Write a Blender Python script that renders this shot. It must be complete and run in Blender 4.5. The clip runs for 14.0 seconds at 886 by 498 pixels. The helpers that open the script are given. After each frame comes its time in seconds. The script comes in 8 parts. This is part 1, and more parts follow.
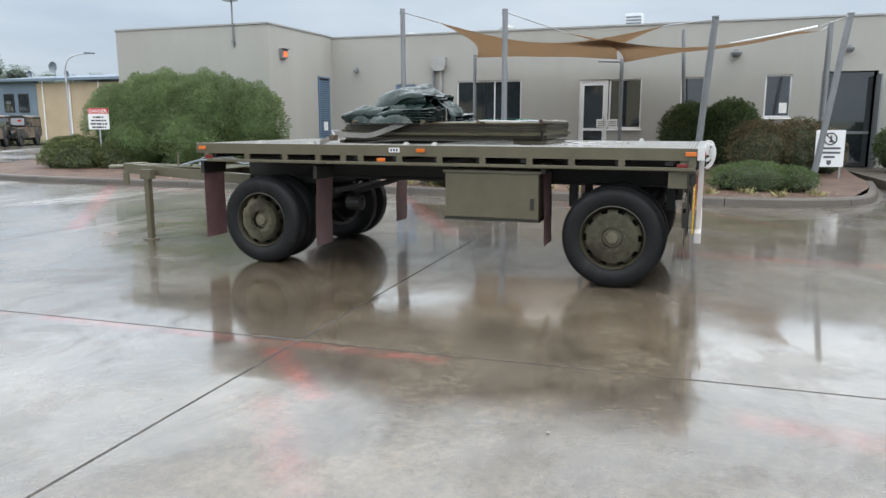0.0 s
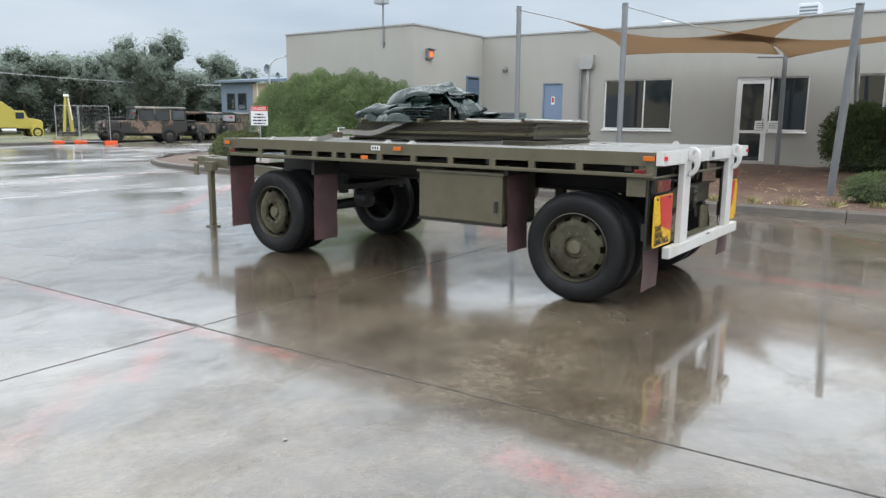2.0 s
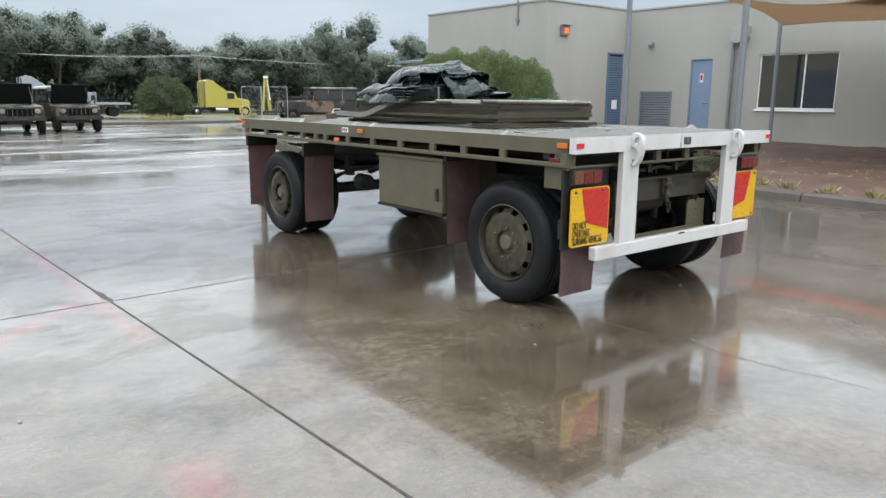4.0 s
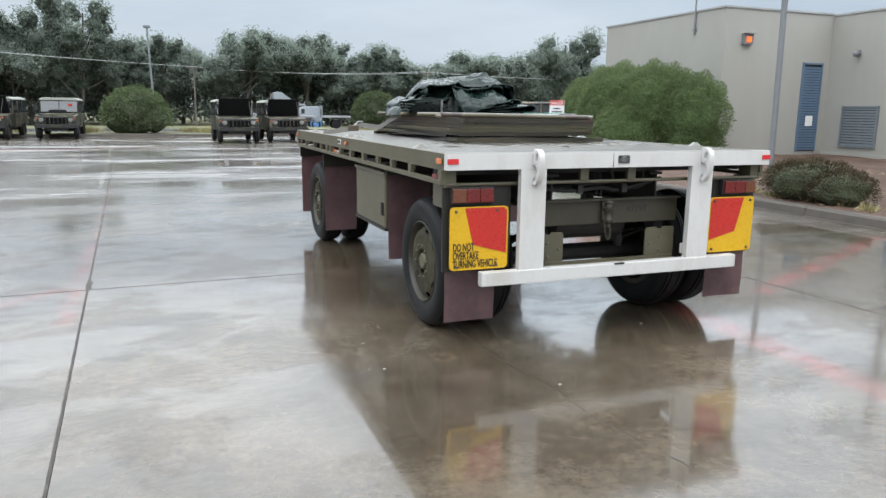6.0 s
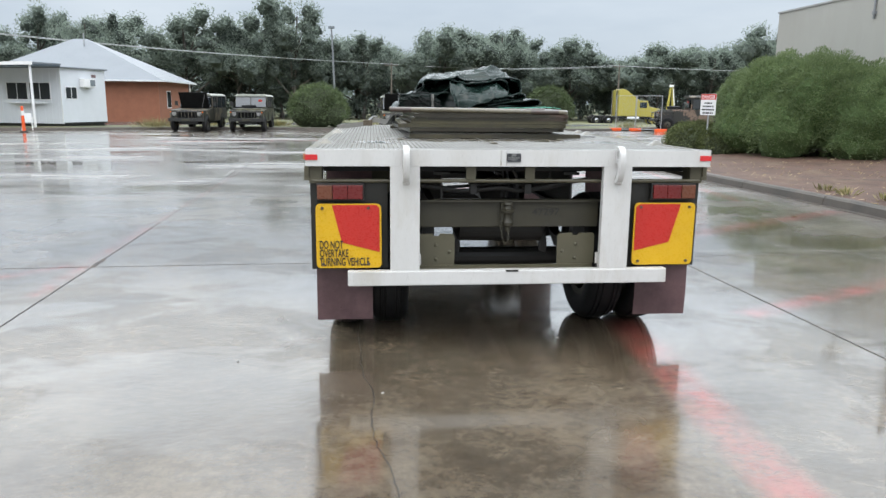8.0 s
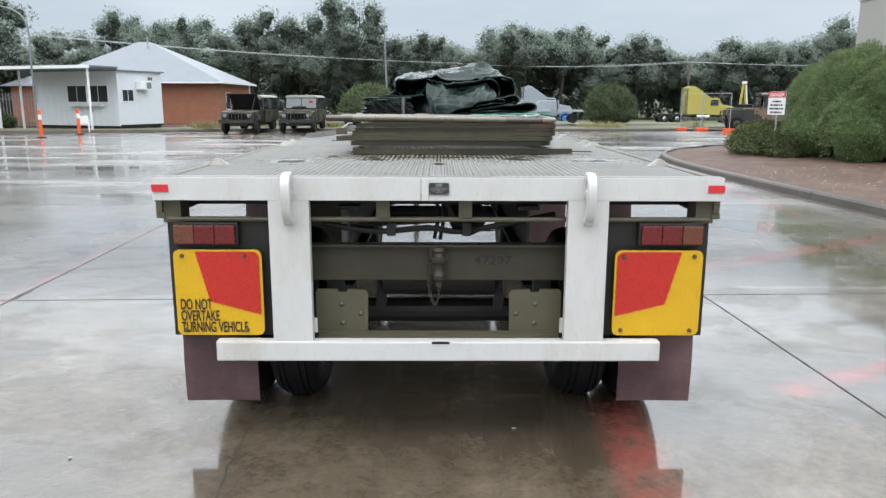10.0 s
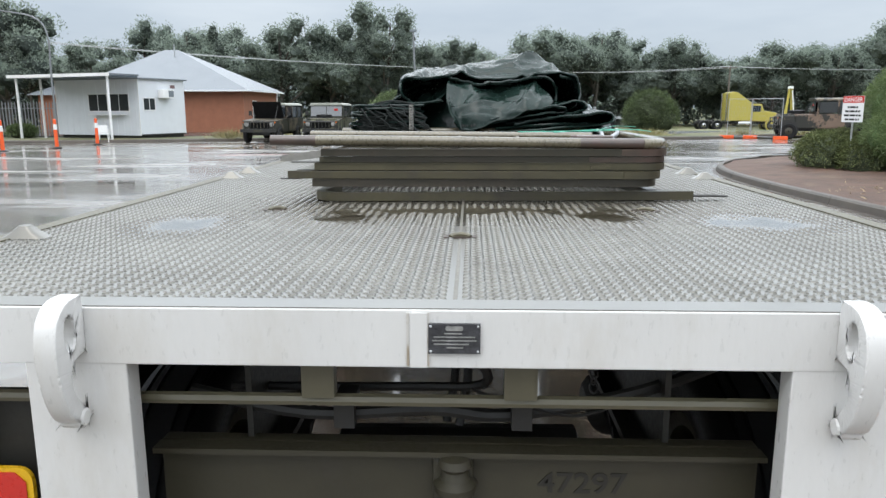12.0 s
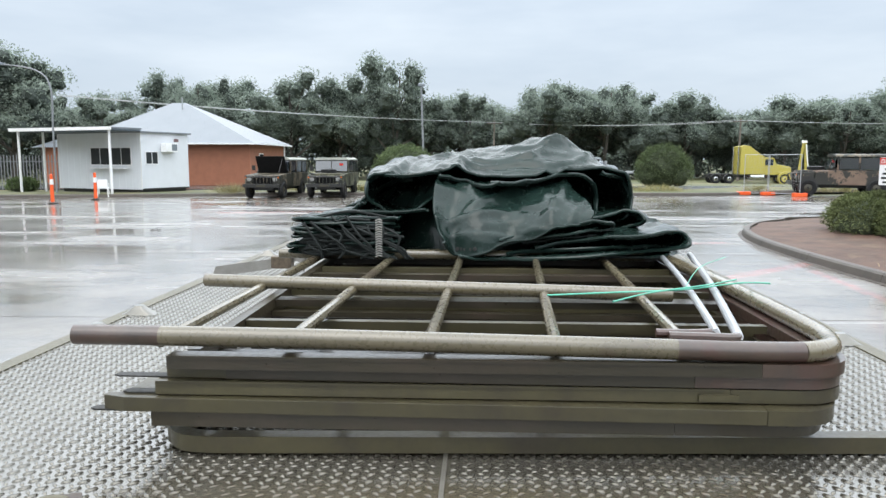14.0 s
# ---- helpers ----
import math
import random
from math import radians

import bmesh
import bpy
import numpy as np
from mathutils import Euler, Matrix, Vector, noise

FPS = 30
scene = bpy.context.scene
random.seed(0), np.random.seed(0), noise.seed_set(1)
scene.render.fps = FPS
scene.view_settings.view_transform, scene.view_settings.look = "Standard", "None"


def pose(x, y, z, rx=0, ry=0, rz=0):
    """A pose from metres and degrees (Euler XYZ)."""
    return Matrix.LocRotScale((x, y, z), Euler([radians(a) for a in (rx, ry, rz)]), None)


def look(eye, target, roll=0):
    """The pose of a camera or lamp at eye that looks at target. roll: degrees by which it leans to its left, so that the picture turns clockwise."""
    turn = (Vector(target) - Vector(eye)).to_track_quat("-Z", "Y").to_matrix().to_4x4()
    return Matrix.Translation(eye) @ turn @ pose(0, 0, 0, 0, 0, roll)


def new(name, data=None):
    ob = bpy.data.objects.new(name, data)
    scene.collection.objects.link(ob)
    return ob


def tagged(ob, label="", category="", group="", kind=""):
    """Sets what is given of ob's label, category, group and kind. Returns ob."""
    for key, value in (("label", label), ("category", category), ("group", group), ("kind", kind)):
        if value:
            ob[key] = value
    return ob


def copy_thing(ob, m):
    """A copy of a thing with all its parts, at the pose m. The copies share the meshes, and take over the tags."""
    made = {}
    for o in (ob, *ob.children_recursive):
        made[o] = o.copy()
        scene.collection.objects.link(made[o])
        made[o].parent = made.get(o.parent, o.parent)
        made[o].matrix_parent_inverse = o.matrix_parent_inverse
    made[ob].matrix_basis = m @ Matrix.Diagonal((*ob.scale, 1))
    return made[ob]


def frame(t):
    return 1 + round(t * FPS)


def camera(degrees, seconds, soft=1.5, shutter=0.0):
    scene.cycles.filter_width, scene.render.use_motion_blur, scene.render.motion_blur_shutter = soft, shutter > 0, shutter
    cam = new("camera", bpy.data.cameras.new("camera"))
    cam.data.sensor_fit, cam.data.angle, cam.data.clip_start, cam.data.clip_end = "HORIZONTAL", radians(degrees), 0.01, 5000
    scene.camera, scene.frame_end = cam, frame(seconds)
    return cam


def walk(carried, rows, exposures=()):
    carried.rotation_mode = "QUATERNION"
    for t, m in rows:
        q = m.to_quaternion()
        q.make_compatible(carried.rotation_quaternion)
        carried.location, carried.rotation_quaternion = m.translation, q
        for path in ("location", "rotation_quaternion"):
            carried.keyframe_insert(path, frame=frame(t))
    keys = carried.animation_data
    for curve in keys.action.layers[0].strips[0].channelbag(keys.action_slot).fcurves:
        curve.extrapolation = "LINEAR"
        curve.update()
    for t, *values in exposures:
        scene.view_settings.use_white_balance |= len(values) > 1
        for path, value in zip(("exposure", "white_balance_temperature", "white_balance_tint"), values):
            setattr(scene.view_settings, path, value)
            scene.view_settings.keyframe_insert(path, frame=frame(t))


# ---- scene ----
# ---- camera ----
cam = camera(62.8, 14.0, soft=1.45)
PATH = [
    (0, (-7.7, -0.035, 1.485), (-5.846, 0.63, 1.141), -0.0),
    (0.5, (-7.484, -0.514, 1.49), (-5.683, 0.285, 1.145), -0.5),
    (1, (-7.255, -1.012, 1.506), (-5.512, -0.096, 1.159), -0.2),
    (1.5, (-6.947, -1.436, 1.488), (-5.269, -0.405, 1.142), 0.3),
    (2, (-6.588, -1.857, 1.486), (-4.987, -0.71, 1.138), 0.6),
    (2.5, (-6.172, -2.2, 1.497), (-4.649, -0.955, 1.139), 0.8),
    (2.7, (-5.986, -2.31, 1.482), (-4.489, -1.035, 1.119), 0.8),
    (4.8, (-4.129, -3.657, 1.539), (-3.113, -1.979, 1.148), 0.2),
    (5, (-3.912, -3.767, 1.532), (-2.954, -2.052, 1.154), 0.2),
    (5.5, (-3.393, -3.915, 1.532), (-2.557, -2.136, 1.161), 0.4),
    (6, (-2.855, -4.099, 1.526), (-2.142, -2.268, 1.151), 0.7),
    (6.5, (-2.336, -4.203, 1.516), (-1.747, -2.33, 1.133), 0.9),
    (7, (-1.819, -4.306, 1.535), (-1.37, -2.397, 1.144), 1.1),
    (7.5, (-1.328, -4.414, 1.569), (-1.019, -2.478, 1.174), 1.0),
    (8, (-0.856, -4.409, 1.545), (-0.664, -2.457, 1.151), 0.6),
    (8.2, (-0.673, -4.373, 1.562), (-0.52, -2.418, 1.168), 0.3),
    (10.3, (0.008, -2.905, 1.596), (0.017, -0.944, 1.198), 0.2),
    (10.5, (-0.004, -2.707, 1.576), (0.011, -0.744, 1.194), 0.2),
    (11, (0.003, -2.206, 1.613), (-0.003, -0.239, 1.25), 0.2),
    (11.5, (0.032, -1.69, 1.618), (-0.008, 0.278, 1.259), 0.1),
    (12, (0.027, -1.214, 1.605), (-0.048, 0.748, 1.226), -0.1),
    (12.5, (0.041, -0.741, 1.622), (-0.069, 1.213, 1.211), -0.3),
    (13, (0.066, -0.296, 1.67), (-0.067, 1.653, 1.245), -0.2),
    (13.5, (0.052, 0.007, 1.716), (-0.079, 1.963, 1.32), 0.2),
    (14, (0.062, 0.147, 1.826), (-0.039, 2.13, 1.581), 0.1),
]
walk(cam, [(t, look(e, g, r)) for t, e, g, r in PATH], [(0, 0.4), (8.2, 0.38), (11.9, 0.37), (12.4, 0.25), (13.0, 0.27), (13.6, 0.49), (14, 0.57)])

# ---- light: an overcast, rainy day ----
world = bpy.data.worlds.new("overcast")
scene.world = world
world.use_nodes = True
wn, wl = world.node_tree.nodes, world.node_tree.links
wn.clear()
w_out = wn.new("ShaderNodeOutputWorld")
w_bg = wn.new("ShaderNodeBackground")
w_sky = wn.new("ShaderNodeTexSky")
w_sky.sky_type = 'NISHITA'
w_sky.sun_disc = False
w_sky.sun_elevation = radians(48)
w_sky.sun_rotation = radians(200)
w_sky.dust_density = 4.0
w_co = wn.new("ShaderNodeTexCoord")
w_map = wn.new("ShaderNodeMapping")
w_map.inputs["Scale"].default_value = (1.0, 1.0, 4.5)
w_noise = wn.new("ShaderNodeTexNoise")
w_noise.inputs["Scale"].default_value = 1.9
w_noise.inputs["Detail"].default_value = 5.0
w_noise.inputs["Roughness"].default_value = 0.55
w_ramp = wn.new("ShaderNodeValToRGB")
w_ramp.color_ramp.elements[0].position = 0.30
w_ramp.color_ramp.elements[0].color = (5.0, 6.0, 7.1, 1)
w_ramp.color_ramp.elements[1].position = 0.72
w_ramp.color_ramp.elements[1].color = (7.4, 8.3, 9.1, 1)
# an overcast dome: about three times as bright overhead as at the horizon
w_sep = wn.new("ShaderNodeSeparateXYZ")
w_rise = wn.new("ShaderNodeMapRange")
w_rise.inputs["From Min"].default_value = 0.0
w_rise.inputs["From Max"].default_value = 1.0
w_rise.inputs["To Min"].default_value = 0.0
w_rise.inputs["To Max"].default_value = 1.0
w_tint = wn.new("ShaderNodeValToRGB")
w_tint.color_ramp.elements[0].color = (0.44, 0.445, 0.455, 1)
w_tint.color_ramp.elements[1].color = (2.35, 2.19, 2.07, 1)
for w_at, w_c in ((0.21, (0.56, 0.55, 0.548, 1)), (0.24, (1.28, 1.22, 1.17, 1)), (0.31, (1.66, 1.56, 1.48, 1)), (0.45, (1.76, 1.64, 1.55, 1)), (0.65, (2.12, 1.97, 1.85, 1))):
    w_tint.color_ramp.elements.new(w_at).color = w_c
w_dome = wn.new("ShaderNodeMixRGB")
w_dome.blend_type = 'MULTIPLY'
w_dome.inputs["Fac"].default_value = 1.0
w_mix = wn.new("ShaderNodeMixRGB")
w_mix.inputs["Fac"].default_value = 0.93
w_bg.inputs["Strength"].default_value = 0.15
wl.new(w_co.outputs["Generated"], w_map.inputs["Vector"])
wl.new(w_map.outputs["Vector"], w_noise.inputs["Vector"])
wl.new(w_noise.outputs["Fac"], w_ramp.inputs["Fac"])
wl.new(w_sky.outputs["Color"], w_mix.inputs["Color1"])
wl.new(w_co.outputs["Generated"], w_sep.inputs["Vector"])
wl.new(w_sep.outputs["Z"], w_rise.inputs["Value"])
wl.new(w_rise.outputs["Result"], w_tint.inputs["Fac"])
wl.new(w_ramp.outputs["Color"], w_dome.inputs["Color1"])
wl.new(w_tint.outputs["Color"], w_dome.inputs["Color2"])
wl.new(w_dome.outputs["Color"], w_mix.inputs["Color2"])
wl.new(w_mix.outputs["Color"], w_bg.inputs["Color"])
wl.new(w_bg.outputs["Background"], w_out.inputs["Surface"])

sun_data = bpy.data.lights.new("sun", 'SUN')
sun_data.energy = 0.8
sun_data.angle = radians(40)
sun_data.color = (1.0, 0.97, 0.93)
sun = new("sun", sun_data)
sun.matrix_basis = look((0, 0, 30), (6, 12, 0))


# ---- materials ----
def nodes_of(name):
    m = bpy.data.materials.new(name)
    m.use_nodes = True
    n, l = m.node_tree.nodes, m.node_tree.links
    return m, n, l, n["Principled BSDF"]


def noise_node(n, l, scale, detail=4.0, rough=0.55, coord="Object", stretch=None, distort=0.0):
    if coord == "World":
        src = n.new("ShaderNodeNewGeometry").outputs["Position"]
    else:
        src = n.new("ShaderNodeTexCoord").outputs[coord]
    if stretch:
        mp = n.new("ShaderNodeMapping")
        mp.inputs["Scale"].default_value = stretch
        l.new(src, mp.inputs["Vector"])
        src = mp.outputs["Vector"]
    t = n.new("ShaderNodeTexNoise")
    t.inputs["Scale"].default_value = scale
    t.inputs["Detail"].default_value = detail
    t.inputs["Roughness"].default_value = rough
    t.inputs["Distortion"].default_value = distort
    l.new(src, t.inputs["Vector"])
    return t.outputs["Fac"]


def ramp_node(n, l, fac, stops):
    r = n.new("ShaderNodeValToRGB")
    e = r.color_ramp.elements
    while len(e) < len(stops):
        e.new(0.5)
    for k, (p, c) in enumerate(stops):
        e[k].position = p
        e[k].color = (c, c, c, 1) if isinstance(c, (int, float)) else (*c, 1)
    l.new(fac, r.inputs["Fac"])
    return r.outputs["Color"]


def maths(n, l, op, a, b=None, clamp=False):
    m = n.new("ShaderNodeMath")
    m.operation = op
    m.use_clamp = clamp
    for k, v in enumerate((a, b)):
        if v is None:
            continue
        if isinstance(v, (int, float)):
            m.inputs[k].default_value = v
        else:
            l.new(v, m.inputs[k])
    return m.outputs["Value"]


def mixed(n, l, fac, a, b, mode='MIX'):
    m = n.new("ShaderNodeMixRGB")
    m.blend_type = mode
    for k, v in (("Fac", fac), ("Color1", a), ("Color2", b)):
        if isinstance(v, (int, float)):
            m.inputs[k].default_value = v
        elif isinstance(v, tuple):
            m.inputs[k].default_value = (*v, 1)
        else:
            l.new(v, m.inputs[k])
    return m.outputs["Color"]


def bumped(n, l, bsdf, height, strength, distance=0.01):
    b = n.new("ShaderNodeBump")
    b.inputs["Strength"].default_value = strength
    b.inputs["Distance"].default_value = distance
    l.new(height, b.inputs["Height"])
    l.new(b.outputs["Normal"], bsdf.inputs["Normal"])


def surface(name, colour, rough=0.5, metal=0.0, vary=0.18, scale=6.0, fine=90.0, bump=0.08, stain=None,
            stain_at=(0.55, 0.7), stretch=None, coat=0.0, per_piece=0.0):
    """A painted, mineral or cloth surface: two scales of variation, stains, fine relief."""
    m, n, l, b = nodes_of(name)
    big = noise_node(n, l, scale, 5.0, 0.6, stretch=stretch)
    small = noise_node(n, l, fine, 3.0, 0.6, stretch=stretch)
    dark = tuple(c * (1 - vary) for c in colour)
    lite = tuple(min(1.0, c * (1 + vary)) for c in colour)
    col = ramp_node(n, l, big, [(0.3, dark), (0.7, lite)])
    col = mixed(n, l, 0.25, col, ramp_node(n, l, small, [(0.3, dark), (0.7, lite)]))
    if stain:
        mask = ramp_node(n, l, noise_node(n, l, scale * 0.6, 7.0, 0.68, stretch=stretch), [(stain_at[0], 0.0), (stain_at[1], 1.0)])
        col = mixed(n, l, mask, col, stain)
    if per_piece:
        info = n.new("ShaderNodeObjectInfo")
        v = ramp_node(n, l, info.outputs["Random"], [(0.0, 1 - per_piece), (1.0, 1 + per_piece)])
        col = mixed(n, l, 1.0, col, v, 'MULTIPLY')
    l.new(col, b.inputs["Base Color"])
    l.new(ramp_node(n, l, small, [(0.25, max(0.0, rough - 0.1)), (0.75, min(1.0, rough + 0.1))]), b.inputs["Roughness"])
    b.inputs["Metallic"].default_value = metal
    b.inputs["Coat Weight"].default_value = coat
    b.inputs["Coat Roughness"].default_value = 0.08
    if bump:
        bumped(n, l, b, maths(n, l, 'ADD', big, maths(n, l, 'MULTIPLY', small, 0.5)), bump)
    return m


def foliage(name, dark, light, scale=0.9, rough=0.5, gloss=0.5):
    m, n, l, b = nodes_of(name)
    geo = n.new("ShaderNodeNewGeometry")
    col = ramp_node(n, l, geo.outputs["Random Per Island"], [(0.0, dark), (1.0, light)])
    patch = ramp_node(n, l, noise_node(n, l, scale, 3.0), [(0.3, 0.7), (0.7, 1.25)])
    col = mixed(n, l, 1.0, col, patch, 'MULTIPLY')
    info = n.new("ShaderNodeObjectInfo")
    v = ramp_node(n, l, info.outputs["Random"], [(0.0, 0.82), (1.0, 1.18)])
    l.new(mixed(n, l, 1.0, col, v, 'MULTIPLY'), b.inputs["Base Color"])
    b.inputs["Roughness"].default_value = rough
    b.inputs["Specular IOR Level"].default_value = gloss
    return m


def glass_dark(name, colour=(0.02, 0.025, 0.03), rough=0.04):
    m, n, l, b = nodes_of(name)
    b.inputs["Base Color"].default_value = (*colour, 1)
    b.inputs["Roughness"].default_value = rough
    b.inputs["IOR"].default_value = 2.1
    return m


def glowing(name, colour, strength):
    m, n, l, b = nodes_of(name)
    b.inputs["Base Color"].default_value = (*colour, 1)
    b.inputs["Emission Color"].default_value = (*colour, 1)
    b.inputs["Emission Strength"].default_value = strength
    return m


KHAKI = surface("khaki_paint", (0.093, 0.083, 0.052), 0.42, vary=0.16, scale=5, stain=(0.07, 0.06, 0.042), stain_at=(0.58, 0.78))
KHAKI_LIGHT = surface("khaki_frame_paint", (0.100, 0.083, 0.050), 0.30, vary=0.25, scale=5, stain=(0.060, 0.032, 0.025), stain_at=(0.57, 0.70), per_piece=0.12, coat=0.7)
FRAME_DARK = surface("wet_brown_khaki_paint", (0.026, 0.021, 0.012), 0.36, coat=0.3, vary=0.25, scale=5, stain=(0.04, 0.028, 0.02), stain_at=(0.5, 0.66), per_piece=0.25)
# near-black khaki: under-deck shade put into the paint; also dark print and lugs
KHAKI_DARK = surface("dark_khaki_shade_and_print", (0.014, 0.013, 0.010), 0.55, vary=0.25, scale=6, stain=(0.02, 0.018, 0.015))
# khaki lowered for the shadow on the rear beam; also rims and small fittings
KHAKI_MID = surface("dull_khaki_with_shade", (0.034, 0.030, 0.018), 0.5, vary=0.22, scale=6, stain=(0.035, 0.03, 0.023))
DIM_AMBER = surface("dim_amber_lens", (0.13, 0.040, 0.018), 0.3, vary=0.15, coat=0.15)
BLACK_STEEL = surface("black_steel", (0.018, 0.017, 0.016), 0.55, vary=0.3)
WHITE_PAINT = surface("white_paint", (0.55, 0.54, 0.525), 0.33, vary=0.05, scale=5, stain=(0.42, 0.39, 0.34), stain_at=(0.52, 0.80), stretch=(1.0, 1.0, 0.35))
FAINT_INK = surface("faint_grey_print", (0.20, 0.20, 0.19), 0.5, vary=0.4, scale=60)
STAINED_PAINT = surface("rust_stained_paint", (0.30, 0.25, 0.19), 0.5, vary=0.4, scale=20, stain=(0.50, 0.48, 0.45), stain_at=(0.42, 0.55))
RUBBER = surface("tyre_rubber", (0.0095, 0.0097, 0.0105), 0.55, vary=0.3, scale=8, bump=0.12, stain=(0.032, 0.030, 0.028), stain_at=(0.6, 0.8))
RUBBER.node_tree.nodes["Principled BSDF"].inputs["Specular IOR Level"].default_value = 0.25
FLAP = surface("maroon_rubber", (0.20, 0.122, 0.125), 0.35, vary=0.22, scale=4, stain=(0.095, 0.056, 0.059), stain_at=(0.5, 0.75))
RIM = surface("rim_paint", (0.118, 0.108, 0.068), 0.6, vary=0.28, scale=7, fine=40, stain=(0.060, 0.048, 0.030), stain_at=(0.47, 0.62), bump=0.2)
GALV = surface("galvanised_steel", (0.38, 0.39, 0.40), 0.42, 0.55, vary=0.14, scale=9)
SIGN_YELLOW = surface("sign_yellow", (0.60, 0.35, 0.01), 0.3, vary=0.05, stain=(0.5, 0.27, 0.01), stain_at=(0.66, 0.9))
SIGN_RED = surface("sign_red", (0.46, 0.022, 0.015), 0.3, vary=0.06)
SIGN_WHITE = surface("sign_white", (0.7, 0.7, 0.7), 0.35, vary=0.04)
INK = surface("black_ink", (0.012, 0.012, 0.012), 0.5, vary=0.1, bump=0)
GREY_INK = surface("grey_ink", (0.08, 0.08, 0.085), 0.5, vary=0.1, bump=0)
RED_LENS = surface("red_lens", (0.13, 0.009, 0.008), 0.3, vary=0.25, coat=0.15)
AMBER_LENS = surface("amber_lens", (0.55, 0.13, 0.015), 0.2, vary=0.12, coat=0.6)
RED_REFLECTOR = surface("red_reflector", (0.55, 0.02, 0.025), 0.2, vary=0.1, coat=0.5)
DARK_PLATE = surface("dark_plate", (0.05, 0.05, 0.055), 0.35, 0.4, vary=0.5, scale=60, fine=200)
TARP = surface("green_tarpaulin", (0.010, 0.021, 0.0175), 0.22, vary=0.3, scale=7, fine=45, bump=0.3, stain=(0.018, 0.032, 0.027), stain_at=(0.52, 0.74))
TARP.node_tree.nodes["Principled BSDF"].inputs["Specular IOR Level"].default_value = 0.29
WELD = surface("worn_weld_bead", (0.15, 0.14, 0.12), 0.4, 0.2, vary=0.3, scale=25, fine=120, bump=0.3)
RECESS = surface("rusty_recess", (0.05, 0.036, 0.028), 0.5, vary=0.35, scale=20)
STRAP = surface("grey_webbing", (0.25, 0.24, 0.22), 0.6, vary=0.2, scale=20)
ROPE = surface("dark_cord", (0.006, 0.009, 0.008), 0.85, vary=0.3, scale=20)
TWINE = surface("green_twine", (0.10, 0.42, 0.30), 0.4, vary=0.15)
RENDERED = surface("rendered_wall", (0.335, 0.328, 0.298), 0.75, vary=0.06, scale=0.7, fine=60, bump=0.12, stain=(0.30, 0.29, 0.26), stain_at=(0.5, 0.8), stretch=(1, 1, 0.35))
CAP = surface("parapet_cap", (0.34, 0.34, 0.33), 0.4, 0.2, vary=0.08)
BLUE_DOOR = surface("blue_door_paint", (0.17, 0.24, 0.335), 0.4, vary=0.06, scale=2)
BLUE_LOUVRE = surface("blue_louvre_paint", (0.10, 0.155, 0.23), 0.45, vary=0.1)
GREY_LOUVRE = surface("grey_louvre_paint", (0.16, 0.185, 0.205), 0.5, vary=0.1)
ALU = surface("white_aluminium", (0.72, 0.72, 0.72), 0.35, vary=0.04)
GLASS = glass_dark("window_glass")
TINTED = surface("tinted_glass", (0.022, 0.026, 0.028), 0.35, vary=0.2, scale=3, bump=0)
TINTED.node_tree.nodes["Principled BSDF"].inputs["Specular IOR Level"].default_value = 0.25
SAIL = surface("shade_sail_cloth", (0.31, 0.225, 0.145), 0.8, vary=0.1, scale=2.5, fine=220, bump=0.05)


def see_through_cloth(m, colour, share):
    """Lets part of the daylight come through a cloth."""
    n, l = m.node_tree.nodes, m.node_tree.links
    t = n.new("ShaderNodeBsdfTranslucent")
    t.inputs["Color"].default_value = (*colour, 1)
    mx = n.new("ShaderNodeMixShader")
    mx.inputs["Fac"].default_value = share
    l.new(n["Principled BSDF"].outputs["BSDF"], mx.inputs[1])
    l.new(t.outputs["BSDF"], mx.inputs[2])
    l.new(mx.outputs["Shader"], n["Material Output"].inputs["Surface"])


see_through_cloth(SAIL, (0.47, 0.375, 0.28), 0.62)
POST_GREY = surface("grey_steel_post", (0.20, 0.21, 0.22), 0.4, 0.2, vary=0.12, scale=3)
MULCH = surface("wet_bark_mulch", (0.078, 0.042, 0.028), 0.75, vary=0.5, scale=2.2, fine=45, bump=0.9, stain=(0.120, 0.078, 0.049), stain_at=(0.53, 0.66))
STRAW = surface("dry_straw", (0.48, 0.38, 0.22), 0.7, vary=0.25, scale=10)
KERB = surface("kerb_concrete", (0.060, 0.048, 0.037), 0.5, vary=0.18, scale=3, stain=(0.032, 0.027, 0.021), stain_at=(0.5, 0.72), per_piece=0.1)
GRASS = surface("verge_grass", (0.075, 0.084, 0.034), 0.8, vary=0.4, scale=0.25, fine=9, bump=0.6, stain=(0.165, 0.145, 0.066), stain_at=(0.48, 0.62))
ROAD_M = surface("wet_asphalt", (0.055, 0.055, 0.057), 0.22, vary=0.2, scale=0.6, fine=40, bump=0.2)
BARK = surface("gum_bark", (0.075, 0.065, 0.055), 0.8, vary=0.35, scale=3, bump=0.5, stretch=(1, 1, 0.25))
HEDGE_LEAF = foliage("hedge_leaf", (0.060, 0.095, 0.036), (0.15, 0.20, 0.08), 1.2)
see_through_cloth(HEDGE_LEAF, (0.23, 0.30, 0.13), 0.35)
SHRUB_LEAF = foliage("shrub_leaf", (0.040, 0.068, 0.026), (0.095, 0.125, 0.050), 1.5, 0.6, 0.25)
see_through_cloth(SHRUB_LEAF, (0.16, 0.21, 0.09), 0.3)
VERGE_LEAF = foliage("verge_shrub_leaf", (0.066, 0.094, 0.044), (0.135, 0.170, 0.082), 1.5, 0.8, 0.15)
OLIVE_LEAF = foliage("olive_shrub_leaf", (0.050, 0.068, 0.024), (0.125, 0.140, 0.055), 1.5, 0.7, 0.2)
